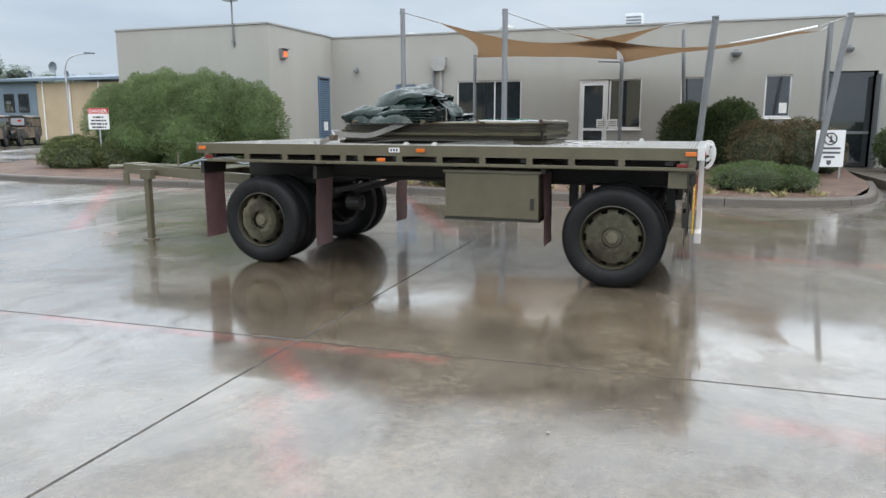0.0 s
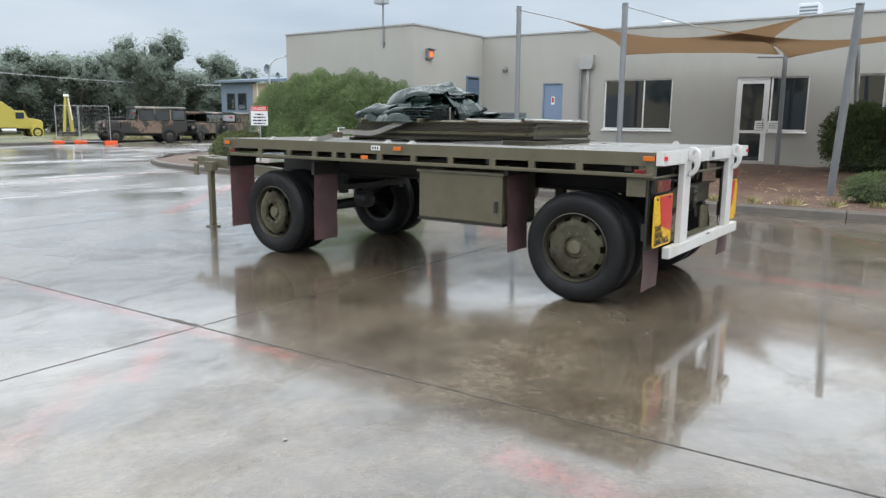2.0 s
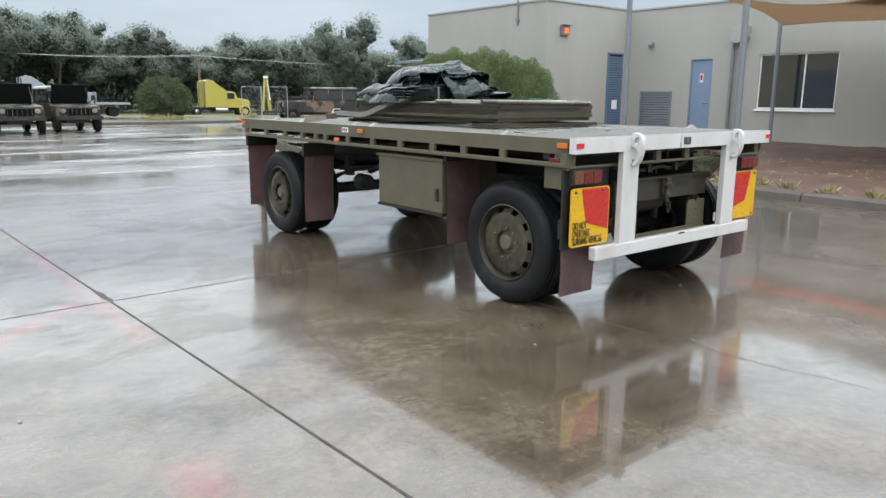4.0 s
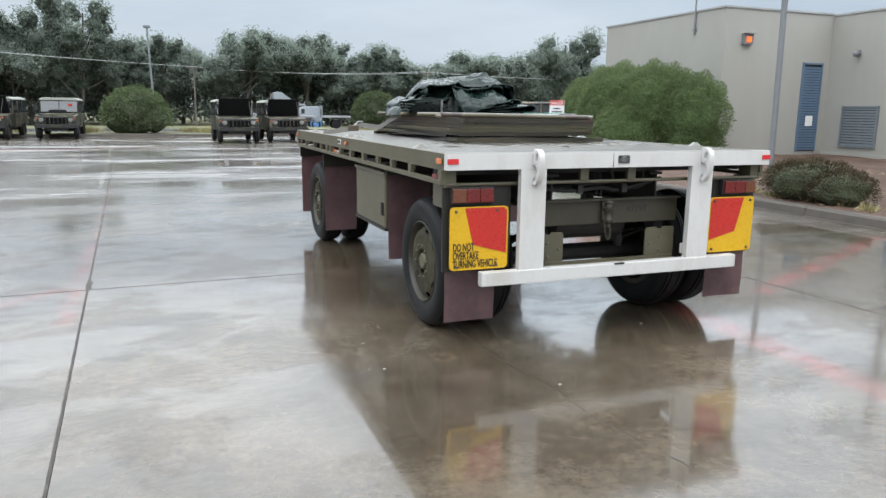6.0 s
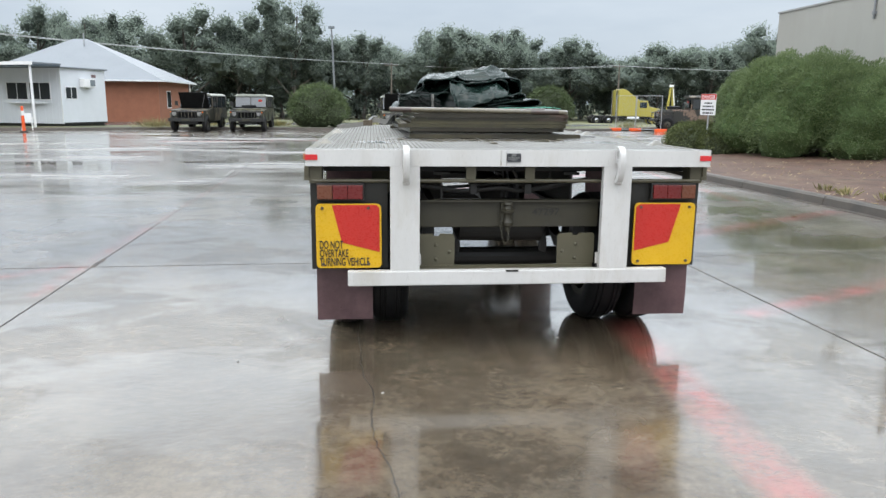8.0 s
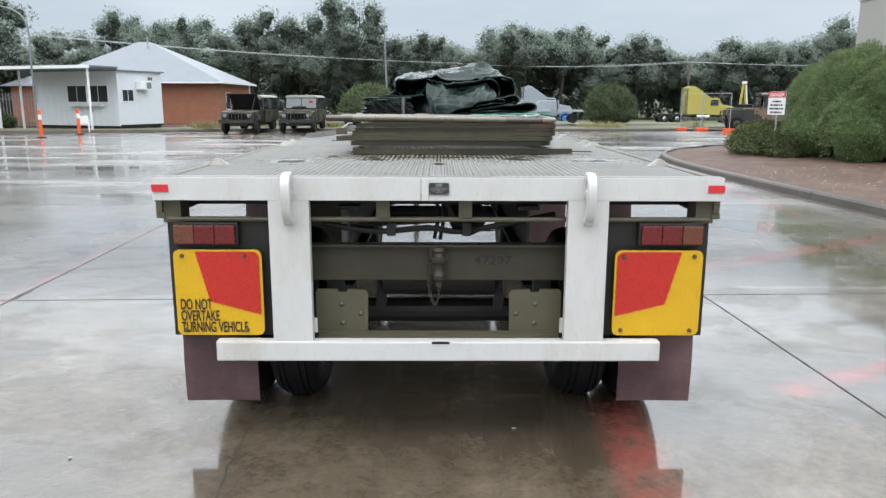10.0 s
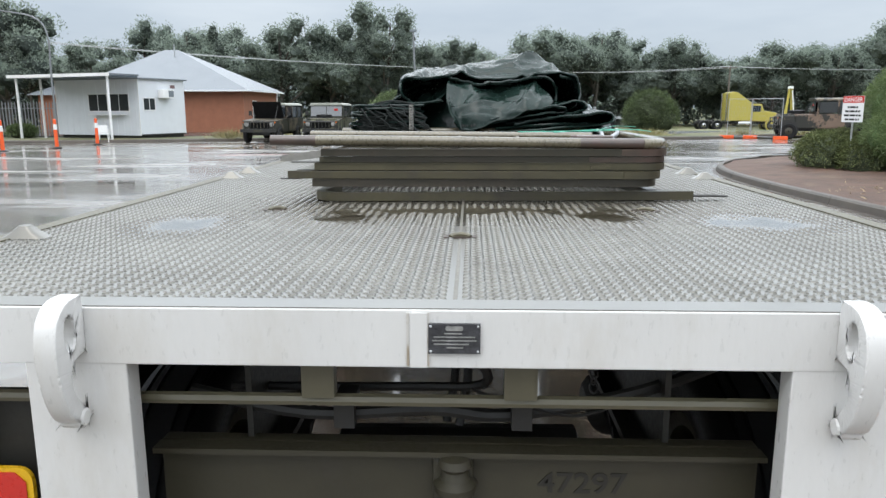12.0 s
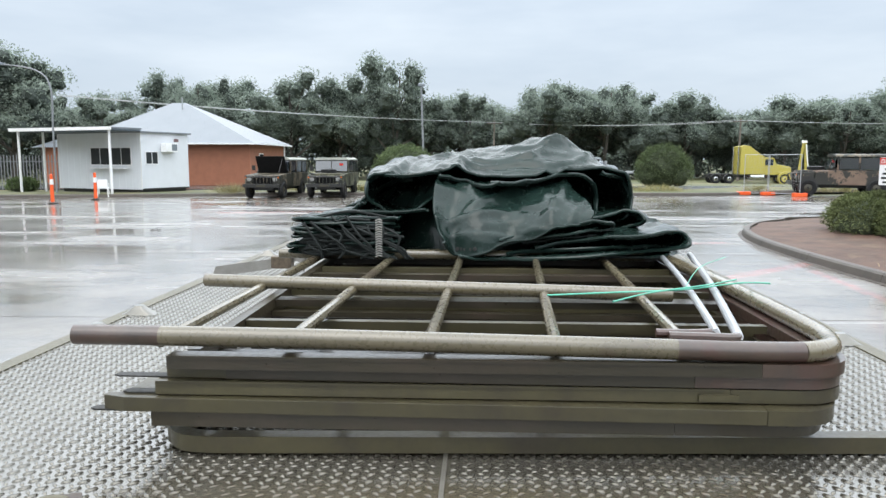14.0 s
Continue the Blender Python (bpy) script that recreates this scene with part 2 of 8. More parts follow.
BROWN_LEAF = foliage("brown_shrub_leaf", (0.044, 0.036, 0.019), (0.095, 0.074, 0.041), 1.5, 0.7, 0.2)
RUST_LEAF = foliage("rusty_shrub_leaf", (0.048, 0.066, 0.028), (0.17, 0.115, 0.065), 1.5, 0.7, 0.2)
# leaf colour lifted and greyed: the rain haze is mixed into it
HAZED_GUM_LEAF = foliage("hazed_gum_leaf", (0.082, 0.102, 0.090), (0.120, 0.142, 0.122), 0.35, 0.9, 0.1)
see_through_cloth(HAZED_GUM_LEAF, (0.34, 0.40, 0.33), 0.6)
# opaque gum-leaf tone: shade under and inside the crowns is put in the material
SHADE_LEAF = foliage("shade_leaf", (0.090, 0.110, 0.096), (0.125, 0.148, 0.128), 0.4, 0.9, 0.1)
under_n, under_l = SHADE_LEAF.node_tree.nodes, SHADE_LEAF.node_tree.links
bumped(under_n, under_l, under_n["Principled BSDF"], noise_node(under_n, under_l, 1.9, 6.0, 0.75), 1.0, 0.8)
HEDGE_CORE = surface("hedge_twigs", (0.060, 0.098, 0.030), 0.9, vary=0.3, scale=9, bump=0.5)
# dark green core colour stands for the shade between a shrub's leaves
CORE = surface("inner_shade_core", (0.038, 0.048, 0.024), 0.9, vary=0.4, scale=5)
STRAW_GRASS = foliage("dry_tuft", (0.14, 0.15, 0.05), (0.36, 0.30, 0.14), 2.0)
BRICK = surface("orange_brick", (0.30, 0.115, 0.062), 0.7, vary=0.14, scale=2, fine=30, bump=0.2, per_piece=0.22)
ROOF_METAL = surface("pale_roof_sheet", (0.17, 0.187, 0.205), 0.35, 0.1, vary=0.06, scale=1.0)
HUT_WHITE = surface("white_cladding", (0.64, 0.66, 0.69), 0.4, vary=0.04, scale=2)
TAN_WALL = surface("tan_cladding", (0.40, 0.31, 0.21), 0.7, vary=0.08, scale=1)
YELLOW_WALL = surface("pale_yellow_cladding", (0.40, 0.34, 0.22), 0.7, vary=0.06, scale=0.6)
BLUE_GREY = surface("blue_grey_cladding", (0.13, 0.17, 0.22), 0.6, vary=0.08, scale=1)
ORANGE_PLASTIC = surface("orange_plastic", (0.75, 0.10, 0.02), 0.4, vary=0.1)
WHITE_PLASTIC = surface("white_plastic", (0.78, 0.78, 0.77), 0.35, vary=0.04)
CAMO = surface("camouflage_paint", (0.125, 0.12, 0.078), 0.4, vary=0.3, scale=3.6, stain=(0.016, 0.018, 0.013), stain_at=(0.47, 0.50))
CAMO_TAN = surface("tan_camouflage_paint", (0.12, 0.098, 0.068), 0.45, vary=0.3, scale=3.2, stain=(0.02, 0.02, 0.014), stain_at=(0.46, 0.49))
CAMO_BROWN = surface("brown_camouflage_paint", (0.155, 0.105, 0.075), 0.5, vary=0.25, scale=1.1, stain=(0.018, 0.018, 0.014), stain_at=(0.49, 0.515))
RUST_BOLT = surface("weathered_bolt", (0.11, 0.085, 0.06), 0.45, 0.4, vary=0.4, scale=60)
RUST_PAINT = surface("rusted_khaki_paint", (0.044, 0.027, 0.019), 0.4, coat=0.6, vary=0.45, scale=14, stain=(0.05, 0.022, 0.016), stain_at=(0.45, 0.6))
CANVAS = surface("pale_canvas_roof", (0.30, 0.31, 0.27), 0.6, vary=0.1, scale=2)
SLAT_PAINT = surface("olive_slat_paint", (0.047, 0.040, 0.019), 0.42, vary=0.3, scale=6, stain=(0.028, 0.022, 0.015), stain_at=(0.50, 0.68), per_piece=0.25, coat=0.2)
DARK_TRIM = surface("dark_trim", (0.015, 0.015, 0.014), 0.5, vary=0.3)
TRUCK_YELLOW = surface("yellow_truck_paint", (0.40, 0.34, 0.07), 0.3, vary=0.06, coat=0.4)
TRUCK_WHITE = surface("white_truck_paint", (0.27, 0.30, 0.33), 0.3, vary=0.06, coat=0.4)
TRUCK_BLUE = surface("blue_truck_paint", (0.06, 0.18, 0.42), 0.3, vary=0.08, coat=0.4)
CHROME = surface("dull_chrome", (0.5, 0.5, 0.5), 0.2, 0.9, vary=0.1)
WOOD_POLE = surface("weathered_pole_timber", (0.14, 0.12, 0.10), 0.8, vary=0.25, scale=3, stretch=(1, 1, 0.2))
FLOOD_GLOW = glowing("lit_amber_lamp", (1.0, 0.13, 0.025), 1.0)
MATTE_BLACK = surface("matte_black_underside", (0.008, 0.008, 0.008), 0.9, vary=0.3, bump=0)
MATTE_BLACK.node_tree.nodes["Principled BSDF"].inputs["Specular IOR Level"].default_value = 0.1
HEADLAMP = surface("headlamp_glass", (0.28, 0.28, 0.27), 0.15, vary=0.1, coat=0.6)
PAPER = surface("paper_notice", (0.75, 0.75, 0.72), 0.6, vary=0.04)


# hollows of the deck plate where rain stands: x, y and the half widths
HOLLOWS = [(-0.37, 1.10, 0.19, 0.25), (0.47, 1.14, 0.17, 0.28), (-0.84, 0.92, 0.18, 0.22), (0.90, 1.0, 0.22, 0.22), (0.05, 1.24, 0.66, 0.13)]


def deck_material():
    m, n, l, b = nodes_of("wet_tread_plate")
    pos = n.new("ShaderNodeNewGeometry").outputs["Position"]
    wet = noise_node(n, l, 1.1, 3.0, 0.5, "World")
    ragged = noise_node(n, l, 9.0, 4.0, 0.6, "World")
    fine = noise_node(n, l, 70, 3.0, 0.6, "World")
    pool = None
    for cx, cy, rx, ry in HOLLOWS:
        mp = n.new("ShaderNodeMapping")
        mp.inputs["Location"].default_value = (-cx / rx, -cy / ry, 0)
        mp.inputs["Scale"].default_value = (1 / rx, 1 / ry, 0)
        ln = n.new("ShaderNodeVectorMath")
        ln.operation = 'LENGTH'
        l.new(pos, mp.inputs["Vector"])
        l.new(mp.outputs["Vector"], ln.inputs[0])
        pool = ln.outputs["Value"] if pool is None else maths(n, l, 'MINIMUM', pool, ln.outputs["Value"])
    pool = ramp_node(n, l, maths(n, l, 'ADD', maths(n, l, 'MULTIPLY', pool, 0.5), maths(n, l, 'MULTIPLY', ragged, 0.5)), [(0.52, 1.0), (0.90, 0.0)])
    col = ramp_node(n, l, noise_node(n, l, 3.0, 6.0, 0.65, "World"), [(0.3, (0.120, 0.114, 0.098)), (0.7, (0.182, 0.175, 0.154))])
    col = mixed(n, l, maths(n, l, 'MULTIPLY', pool, 0.85), col, (0.052, 0.042, 0.024))
    # a wetter apron round the stack's foot: mud film and painted-in stack reflection
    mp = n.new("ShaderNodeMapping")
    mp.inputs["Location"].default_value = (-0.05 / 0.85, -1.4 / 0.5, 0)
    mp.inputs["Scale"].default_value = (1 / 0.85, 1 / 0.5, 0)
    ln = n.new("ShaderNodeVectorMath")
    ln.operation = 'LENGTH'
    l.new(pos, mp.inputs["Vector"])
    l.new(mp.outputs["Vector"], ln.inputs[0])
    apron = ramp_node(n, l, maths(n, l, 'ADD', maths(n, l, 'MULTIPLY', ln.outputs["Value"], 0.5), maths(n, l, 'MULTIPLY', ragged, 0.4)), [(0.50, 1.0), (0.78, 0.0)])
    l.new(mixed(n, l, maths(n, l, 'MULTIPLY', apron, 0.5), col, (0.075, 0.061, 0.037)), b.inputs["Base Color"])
    dry = ramp_node(n, l, wet, [(0.42, 0.29), (0.6, 0.40)])
    gloss = mixed(n, l, pool, mixed(n, l, apron, dry, (0.16, 0.16, 0.16)), (0.07, 0.07, 0.07))
    l.new(gloss, b.inputs["Roughness"])
    l.new(ramp_node(n, l, pool, [(0.0, 0.6), (1.0, 0.0)]), b.inputs["Metallic"])
    b.inputs["Coat Weight"].default_value = 1.0
    b.inputs["Coat IOR"].default_value = 1.4
    l.new(gloss, b.inputs["Coat Roughness"])
    # small ripples on the standing water
    ripple = noise_node(n, l, 34.0, 2.0, 0.5, "World", distort=1.5, stretch=(0.35, 1.0, 1.0))
    bumped(n, l, b, maths(n, l, 'ADD', maths(n, l, 'MULTIPLY', fine, 0.1), maths(n, l, 'MULTIPLY', ripple, maths(n, l, 'MULTIPLY', pool, 0.6))), 0.6, 0.004)
    return m


DECK = deck_material()


def stripe_mask(n, l, pos, a, c, width, soft=0.05):
    """1 on a straight worn stripe from a to c on the ground, 0 off it."""
    (ax, ay), (cx, cy) = a, c
    length = math.hypot(cx - ax, cy - ay)
    ux, uy = (cx - ax) / length, (cy - ay) / length
    along = n.new("ShaderNodeVectorMath")
    along.operation = 'DOT_PRODUCT'
    across = n.new("ShaderNodeVectorMath")
    across.operation = 'DOT_PRODUCT'
    l.new(pos, along.inputs[0])
    l.new(pos, across.inputs[0])
    along.inputs[1].default_value = (ux, uy, 0)
    across.inputs[1].default_value = (-uy, ux, 0)
    s = maths(n, l, 'SUBTRACT', along.outputs["Value"], ax * ux + ay * uy + length / 2)
    d = maths(n, l, 'SUBTRACT', across.outputs["Value"], -ax * uy + ay * ux)
    s = maths(n, l, 'SUBTRACT', length / 2, maths(n, l, 'ABSOLUTE', s))
    d = maths(n, l, 'SUBTRACT', width / 2, maths(n, l, 'ABSOLUTE', d))
    k = maths(n, l, 'DIVIDE', maths(n, l, 'MINIMUM', s, d), soft, True)
    return k


def concrete_material():
    m, n, l, b = nodes_of("wet_concrete")
    pos = n.new("ShaderNodeNewGeometry").outputs["Position"]
    big = noise_node(n, l, 0.35, 5.0, 0.6, "World")
    mid = noise_node(n, l, 2.2, 7.0, 0.66, "World")
    grit = noise_node(n, l, 55, 3.0, 0.6, "World")
    col = ramp_node(n, l, big, [(0.3, (0.074, 0.059, 0.041)), (0.7, (0.114, 0.092, 0.066))])
    col = mixed(n, l, ramp_node(n, l, mid, [(0.42, 0.0), (0.66, 0.8)]), col, (0.052, 0.037, 0.023))
    blots = noise_node(n, l, 0.9, 8.0, 0.72, "World", distort=0.4)
    col = mixed(n, l, 1.0, col, ramp_node(n, l, blots, [(0.34, 0.60), (0.5, 1.0), (0.68, 1.34)]), 'MULTIPLY')
    specks = noise_node(n, l, 17.0, 4.0, 0.7, "World")
    col = mixed(n, l, 1.0, col, ramp_node(n, l, specks, [(0.36, 0.82), (0.66, 1.18)]), 'MULTIPLY')
    col = mixed(n, l, ramp_node(n, l, grit, [(0.60, 0.0), (0.74, 0.35)]), col, (0.20, 0.17, 0.135))
    info = n.new("ShaderNodeObjectInfo")
    col = mixed(n, l, 1.0, col, ramp_node(n, l, info.outputs["Random"], [(0.0, 0.93), (1.0, 1.07)]), 'MULTIPLY')
    worn = ramp_node(n, l, noise_node(n, l, 3.5, 6.0, 0.7, "World"), [(0.36, 0.15), (0.60, 1.0)])
    reds = None
    for a, c, w, strength in RED_STRIPES:
        k = maths(n, l, 'MULTIPLY', stripe_mask(n, l, pos, a, c, w, 0.12), strength)
        reds = k if reds is None else maths(n, l, 'MAXIMUM', reds, k)
    col = mixed(n, l, maths(n, l, 'MULTIPLY', reds, maths(n, l, 'MULTIPLY', worn, 0.74)), col, (0.37, 0.055, 0.05))
    whites = None
    for a, c, w in WHITE_STRIPES:
        k = stripe_mask(n, l, pos, a, c, w, 0.03)
        whites = k if whites is None else maths(n, l, 'MAXIMUM', whites, k)
    worn2 = ramp_node(n, l, noise_node(n, l, 5.0, 6.0, 0.7, "World"), [(0.36, 0.15), (0.55, 1.0)])
    col = mixed(n, l, maths(n, l, 'MULTIPLY', whites, maths(n, l, 'MULTIPLY', worn2, 0.4)), col, (0.50, 0.48, 0.45))
    film = noise_node(n, l, 0.55, 6.0, 0.62, "World", distort=0.6)
    smooth_yard = ramp_node(n, l, film, [(0.36, 0.07), (0.50, 0.16), (0.62, 0.26), (0.75, 0.36)])
    streaks = noise_node(n, l, 0.5, 5.0, 0.6, "World", stretch=(0.35, 1.0, 1.0))
    coarse_yard = ramp_node(n, l, streaks, [(0.38, 0.08), (0.48, 0.24), (0.60, 0.45)])
    # smooth near the trailer; rougher, stronger specular set by distance for the yard's sheen
    off = n.new("ShaderNodeVectorMath")
    off.operation = 'DISTANCE'
    l.new(pos, off.inputs[0])
    off.inputs[1].default_value = (0.0, 1.0, 0.0)
    away = maths(n, l, 'ADD', off.outputs["Value"], maths(n, l, 'MULTIPLY', film, 5.0))
    far_off = ramp_node(n, l, maths(n, l, 'MULTIPLY', away, 0.04), [(0.29, 0.0), (0.50, 1.0)])
    rough = mixed(n, l, far_off, smooth_yard, coarse_yard)
    l.new(col, b.inputs["Base Color"])
    l.new(mixed(n, l, far_off, rough, (0.52, 0.52, 0.52)), b.inputs["Roughness"])
    l.new(ramp_node(n, l, far_off, [(0.0, 0.12), (1.0, 1.0)]), b.inputs["Specular IOR Level"])
    b.inputs["IOR"].default_value = 1.5
    # standing films of water beside patches that are only damp
    damp = noise_node(n, l, 1.1, 8.0, 0.66, "World", distort=0.5, stretch=(0.7, 1.0, 1.0))
    l.new(mixed(n, l, far_off, ramp_node(n, l, damp, [(0.43, 1.0), (0.50, 0.90), (0.56, 0.66)]), (1.0, 1.0, 1.0)), b.inputs["Coat Weight"])
    b.inputs["Coat IOR"].default_value = 1.68
    l.new(maths(n, l, 'MULTIPLY', rough, 0.62), b.inputs["Coat Roughness"])
    wave = noise_node(n, l, 5.0, 3.0, 0.6, "World")
    dimple = noise_node(n, l, 42.0, 4.0, 0.7, "World")
    flat = ramp_node(n, l, film, [(0.36, 0.25), (0.54, 1.0)])
    high = maths(n, l, 'ADD', maths(n, l, 'MULTIPLY', wave, 0.75), maths(n, l, 'MULTIPLY', dimple, 0.26))
    calm = ramp_node(n, l, far_off, [(0.0, 1.0), (1.0, 0.8)])
    bumped(n, l, b, maths(n, l, 'MULTIPLY', maths(n, l, 'MULTIPLY', high, flat), calm), 1.0, 0.015)
    return m


RED_STRIPES = [((0.95, 0.6), (0.80, -2.7), 0.36, 0.58), ((1.9, 0.6), (5.8, 2.5), 0.3, 0.7), ((5.6, 0.4), (3.4, -1.5), 0.2, 0.6), ((1.2, 2.95), (6.2, 5.9), 0.4, 0.55),
               ((0.0, 8.2), (6.0, 13.3), 0.4, 0.8), ((-3.62, 4.8), (-3.56, 1.4), 0.2, 0.7), ((-3.55, 2.75), (-4.45, 1.85), 0.26, 0.5), ((-4.4, 2.2), (-5.4, 1.4), 0.3, 0.25),
               ((-3.8, 12.0), (-3.62, 5.0), 0.14, 0.5), ((5.2, 7.0), (5.6, 12.5), 0.3, 0.7), ((-9.0, 24.5), (-2.0, 26.0), 0.8, 0.8), ((-3.9, -0.2), (-4.1, -1.5), 0.35, 0.3),
               ((1.6, 15.5), (5.6, 16.5), 0.4, 0.8)]
WHITE_STRIPES = [((2.6, 3.0), (6.2, 2.95), 0.08), ((-0.1, 8.16), (6.0, 8.5), 0.10), ((-3.95, 11.0), (-4.85, 33.5), 0.12),
                 ((-12.3, 17.0), (-10.6, 28.0), 0.11), ((-7.9, 22.3), (-6.2, 25.0), 0.11),
                 ((-16.0, 13.9), (5.5, 14.6), 0.10), ((-18.0, 19.6), (5.6, 20.3), 0.10), ((-18.0, 25.4), (9.0, 26.3), 0.11),
                 ((-20.0, 30.9), (12.0, 32.2), 0.11), ((8.0, 27.0), (9.5, 34.0), 0.10), ((-9.4, 8.0), (-10.4, 33.0), 0.09)]
CONCRETE = concrete_material()


def joint_material():
    m, n, l, b = nodes_of("slab_joint_filler")
    k = ramp_node(n, l, noise_node(n, l, 1.3, 6.0, 0.7, "World"), [(0.42, 0.0), (0.55, 1.0)])
    l.new(mixed(n, l, k, (0.11, 0.09, 0.07), (0.016, 0.013, 0.011)), b.inputs["Base Color"])
    l.new(ramp_node(n, l, k, [(0.0, 0.15), (1.0, 0.6)]), b.inputs["Roughness"])
    return m


JOINT = joint_material()


CHIPPED = surface("dirt_in_joints", (0.030, 0.023, 0.018), 0.6, vary=0.35, scale=9, fine=60, bump=0.4, stain=(0.085, 0.066, 0.048), stain_at=(0.52, 0.64))


# ---- building helpers ----
def part(name, bm, material, parent=None, label="", smooth=False, bevel=0.0):
    """Links a bmesh (or verts and faces) as one mesh object, under a thing or a part."""
    me = bpy.data.meshes.new(name)
    if isinstance(bm, tuple):
        me.from_pydata([tuple(v) for v in bm[0]], [], [tuple(f) for f in bm[1]])
    else:
        if bevel:
            bmesh.ops.bevel(bm, geom=list(bm.edges), offset=bevel, segments=2, affect='EDGES', profile=0.6)
        bmesh.ops.recalc_face_normals(bm, faces=list(bm.faces))
        bm.to_mesh(me)
        bm.free()
    if smooth:
        me.polygons.foreach_set("use_smooth", [True] * len(me.polygons))
        if smooth != "all":
            me.set_sharp_from_angle(angle=radians(35))
    me.materials.append(material)
    ob = new(name, me)
    if parent is not None:
        ob.parent = parent
    if label:
        ob["label"] = label
    return ob


def thing(name, at=(0, 0, 0), turn=0.0, label="", category="", group="", kind=""):
    ob = new(name)
    ob.empty_display_size = 0.2
    ob.matrix_basis = pose(at[0], at[1], at[2], 0, 0, turn)
    return tagged(ob, label, category, group, kind)


def add_box(bm, x0, x1, y0, y1, z0, z1, m=None):
    vs = [bm.verts.new((x, y, z)) for x in (x0, x1) for y in (y0, y1) for z in (z0, z1)]
    for f in ((0, 1, 3, 2), (4, 6, 7, 5), (0, 4, 5, 1), (2, 3, 7, 6), (0, 2, 6, 4), (1, 5, 7, 3)):
        bm.faces.new([vs[i] for i in f])
    if m is not None:
        bmesh.ops.transform(bm, matrix=m, verts=vs)
    return vs


def box(x0, x1, y0, y1, z0, z1, m=None):
    bm = bmesh.new()
    add_box(bm, x0, x1, y0, y1, z0, z1, m)
    return bm


def add_tube(bm, pts, r, n=10, closed=False, r1=None):
    """A round tube along points; r may taper to r1."""
    pts = [Vector(p) for p in pts]
    rings = []
    k = len(pts)
    up = None
    for i, p in enumerate(pts):
        a = pts[(i - 1) % k] if (i > 0 or closed) else p
        c = pts[(i + 1) % k] if (i < k - 1 or closed) else p
        d = (c - a).normalized()
        if up is None:
            up = d.orthogonal().normalized()
        up = (up - d * up.dot(d))
        up = up.normalized() if up.length > 1e-5 else d.orthogonal().normalized()
        side = d.cross(up)
        rr = r if r1 is None else r + (r1 - r) * i / max(1, k - 1)
        rings.append([bm.verts.new(p + (up * math.cos(2 * math.pi * j / n) + side * math.sin(2 * math.pi * j / n)) * rr) for j in range(n)])
    for i in range(k if closed else k - 1):
        a, c = rings[i], rings[(i + 1) % k]
        for j in range(n):
            bm.faces.new((a[j], a[(j + 1) % n], c[(j + 1) % n], c[j]))
    if not closed:
        bm.faces.new(rings[0][::-1])
        bm.faces.new(rings[-1])
    return bm


def tube(pts, r, n=10, closed=False, r1=None):
    return add_tube(bmesh.new(), pts, r, n, closed, r1)


def add_lathe(bm, profile, axis_at, axis='x', n=32, caps=True):
    """Turns a profile of (radius, along) about an axis through axis_at."""
    ax = {'x': 0, 'y': 1, 'z': 2}[axis]
    o1, o2 = [i for i in range(3) if i != ax]
    rings = []
    for r, s in profile:
        ring = []
        for j in range(n):
            a = 2 * math.pi * j / n
            co = list(axis_at)
            co[ax] += s
            co[o1] += max(r, 1e-4) * math.cos(a)
            co[o2] += max(r, 1e-4) * math.sin(a)
            ring.append(bm.verts.new(co))
        rings.append(ring)
    for a, c in zip(rings, rings[1:]):
        for j in range(n):
            bm.faces.new((a[j], a[(j + 1) % n], c[(j + 1) % n], c[j]))
    if caps:
        bm.faces.new(rings[0][::-1])
        bm.faces.new(rings[-1])
    return bm


def lathe(profile, axis_at=(0, 0, 0), axis='x', n=32):
    return add_lathe(bmesh.new(), profile, axis_at, axis, n)


def add_prism(bm, outline, plane, d0, d1):
    """A flat outline (u, v) given depth from d0 to d1: plane 'xz' goes along y, 'yz' along x, 'xy' along z."""
    def co(u, v, d):
        return {'xz': (u, d, v), 'yz': (d, u, v), 'xy': (u, v, d)}[plane]
    a = [bm.verts.new(co(u, v, d0)) for u, v in outline]
    c = [bm.verts.new(co(u, v, d1)) for u, v in outline]
    bm.faces.new(a)
    bm.faces.new(c[::-1])
    k = len(outline)
    for i in range(k):
        bm.faces.new((a[i], c[i], c[(i + 1) % k], a[(i + 1) % k]))
    return bm


def prism(outline, plane, d0, d1):
    return add_prism(bmesh.new(), outline, plane, d0, d1)


def rounded(x0, x1, y0, y1, r, n=4):
    pts = []
    for cx, cy, a0 in ((x1 - r, y0 + r, -90), (x1 - r, y1 - r, 0), (x0 + r, y1 - r, 90), (x0 + r, y0 + r, 180)):
        for i in range(n + 1):
            a = radians(a0 + 90 * i / n)
            pts.append((cx + r * math.cos(a), cy + r * math.sin(a)))
    return pts


def letters(text, size, material, parent, m, name="lettering", label="", squash=1.0):
    cu = bpy.data.curves.new(name, 'FONT')
    cu.body = text
    cu.size = size
    cu.extrude = 0.0008
    cu.offset = size * 0.012
    tmp = bpy.data.objects.new(name, cu)
    scene.collection.objects.link(tmp)
    bpy.context.view_layer.update()
    me = bpy.data.meshes.new_from_object(tmp.evaluated_get(bpy.context.evaluated_depsgraph_get()))
    bpy.data.objects.remove(tmp)
    me.transform(Matrix.Diagonal((squash, 1, 1, 1)))
    me.transform(m)
    me.materials.clear()
    me.materials.append(material)
    ob = new(name, me)
    ob.parent = parent
    if label:
        ob["label"] = label
    return ob


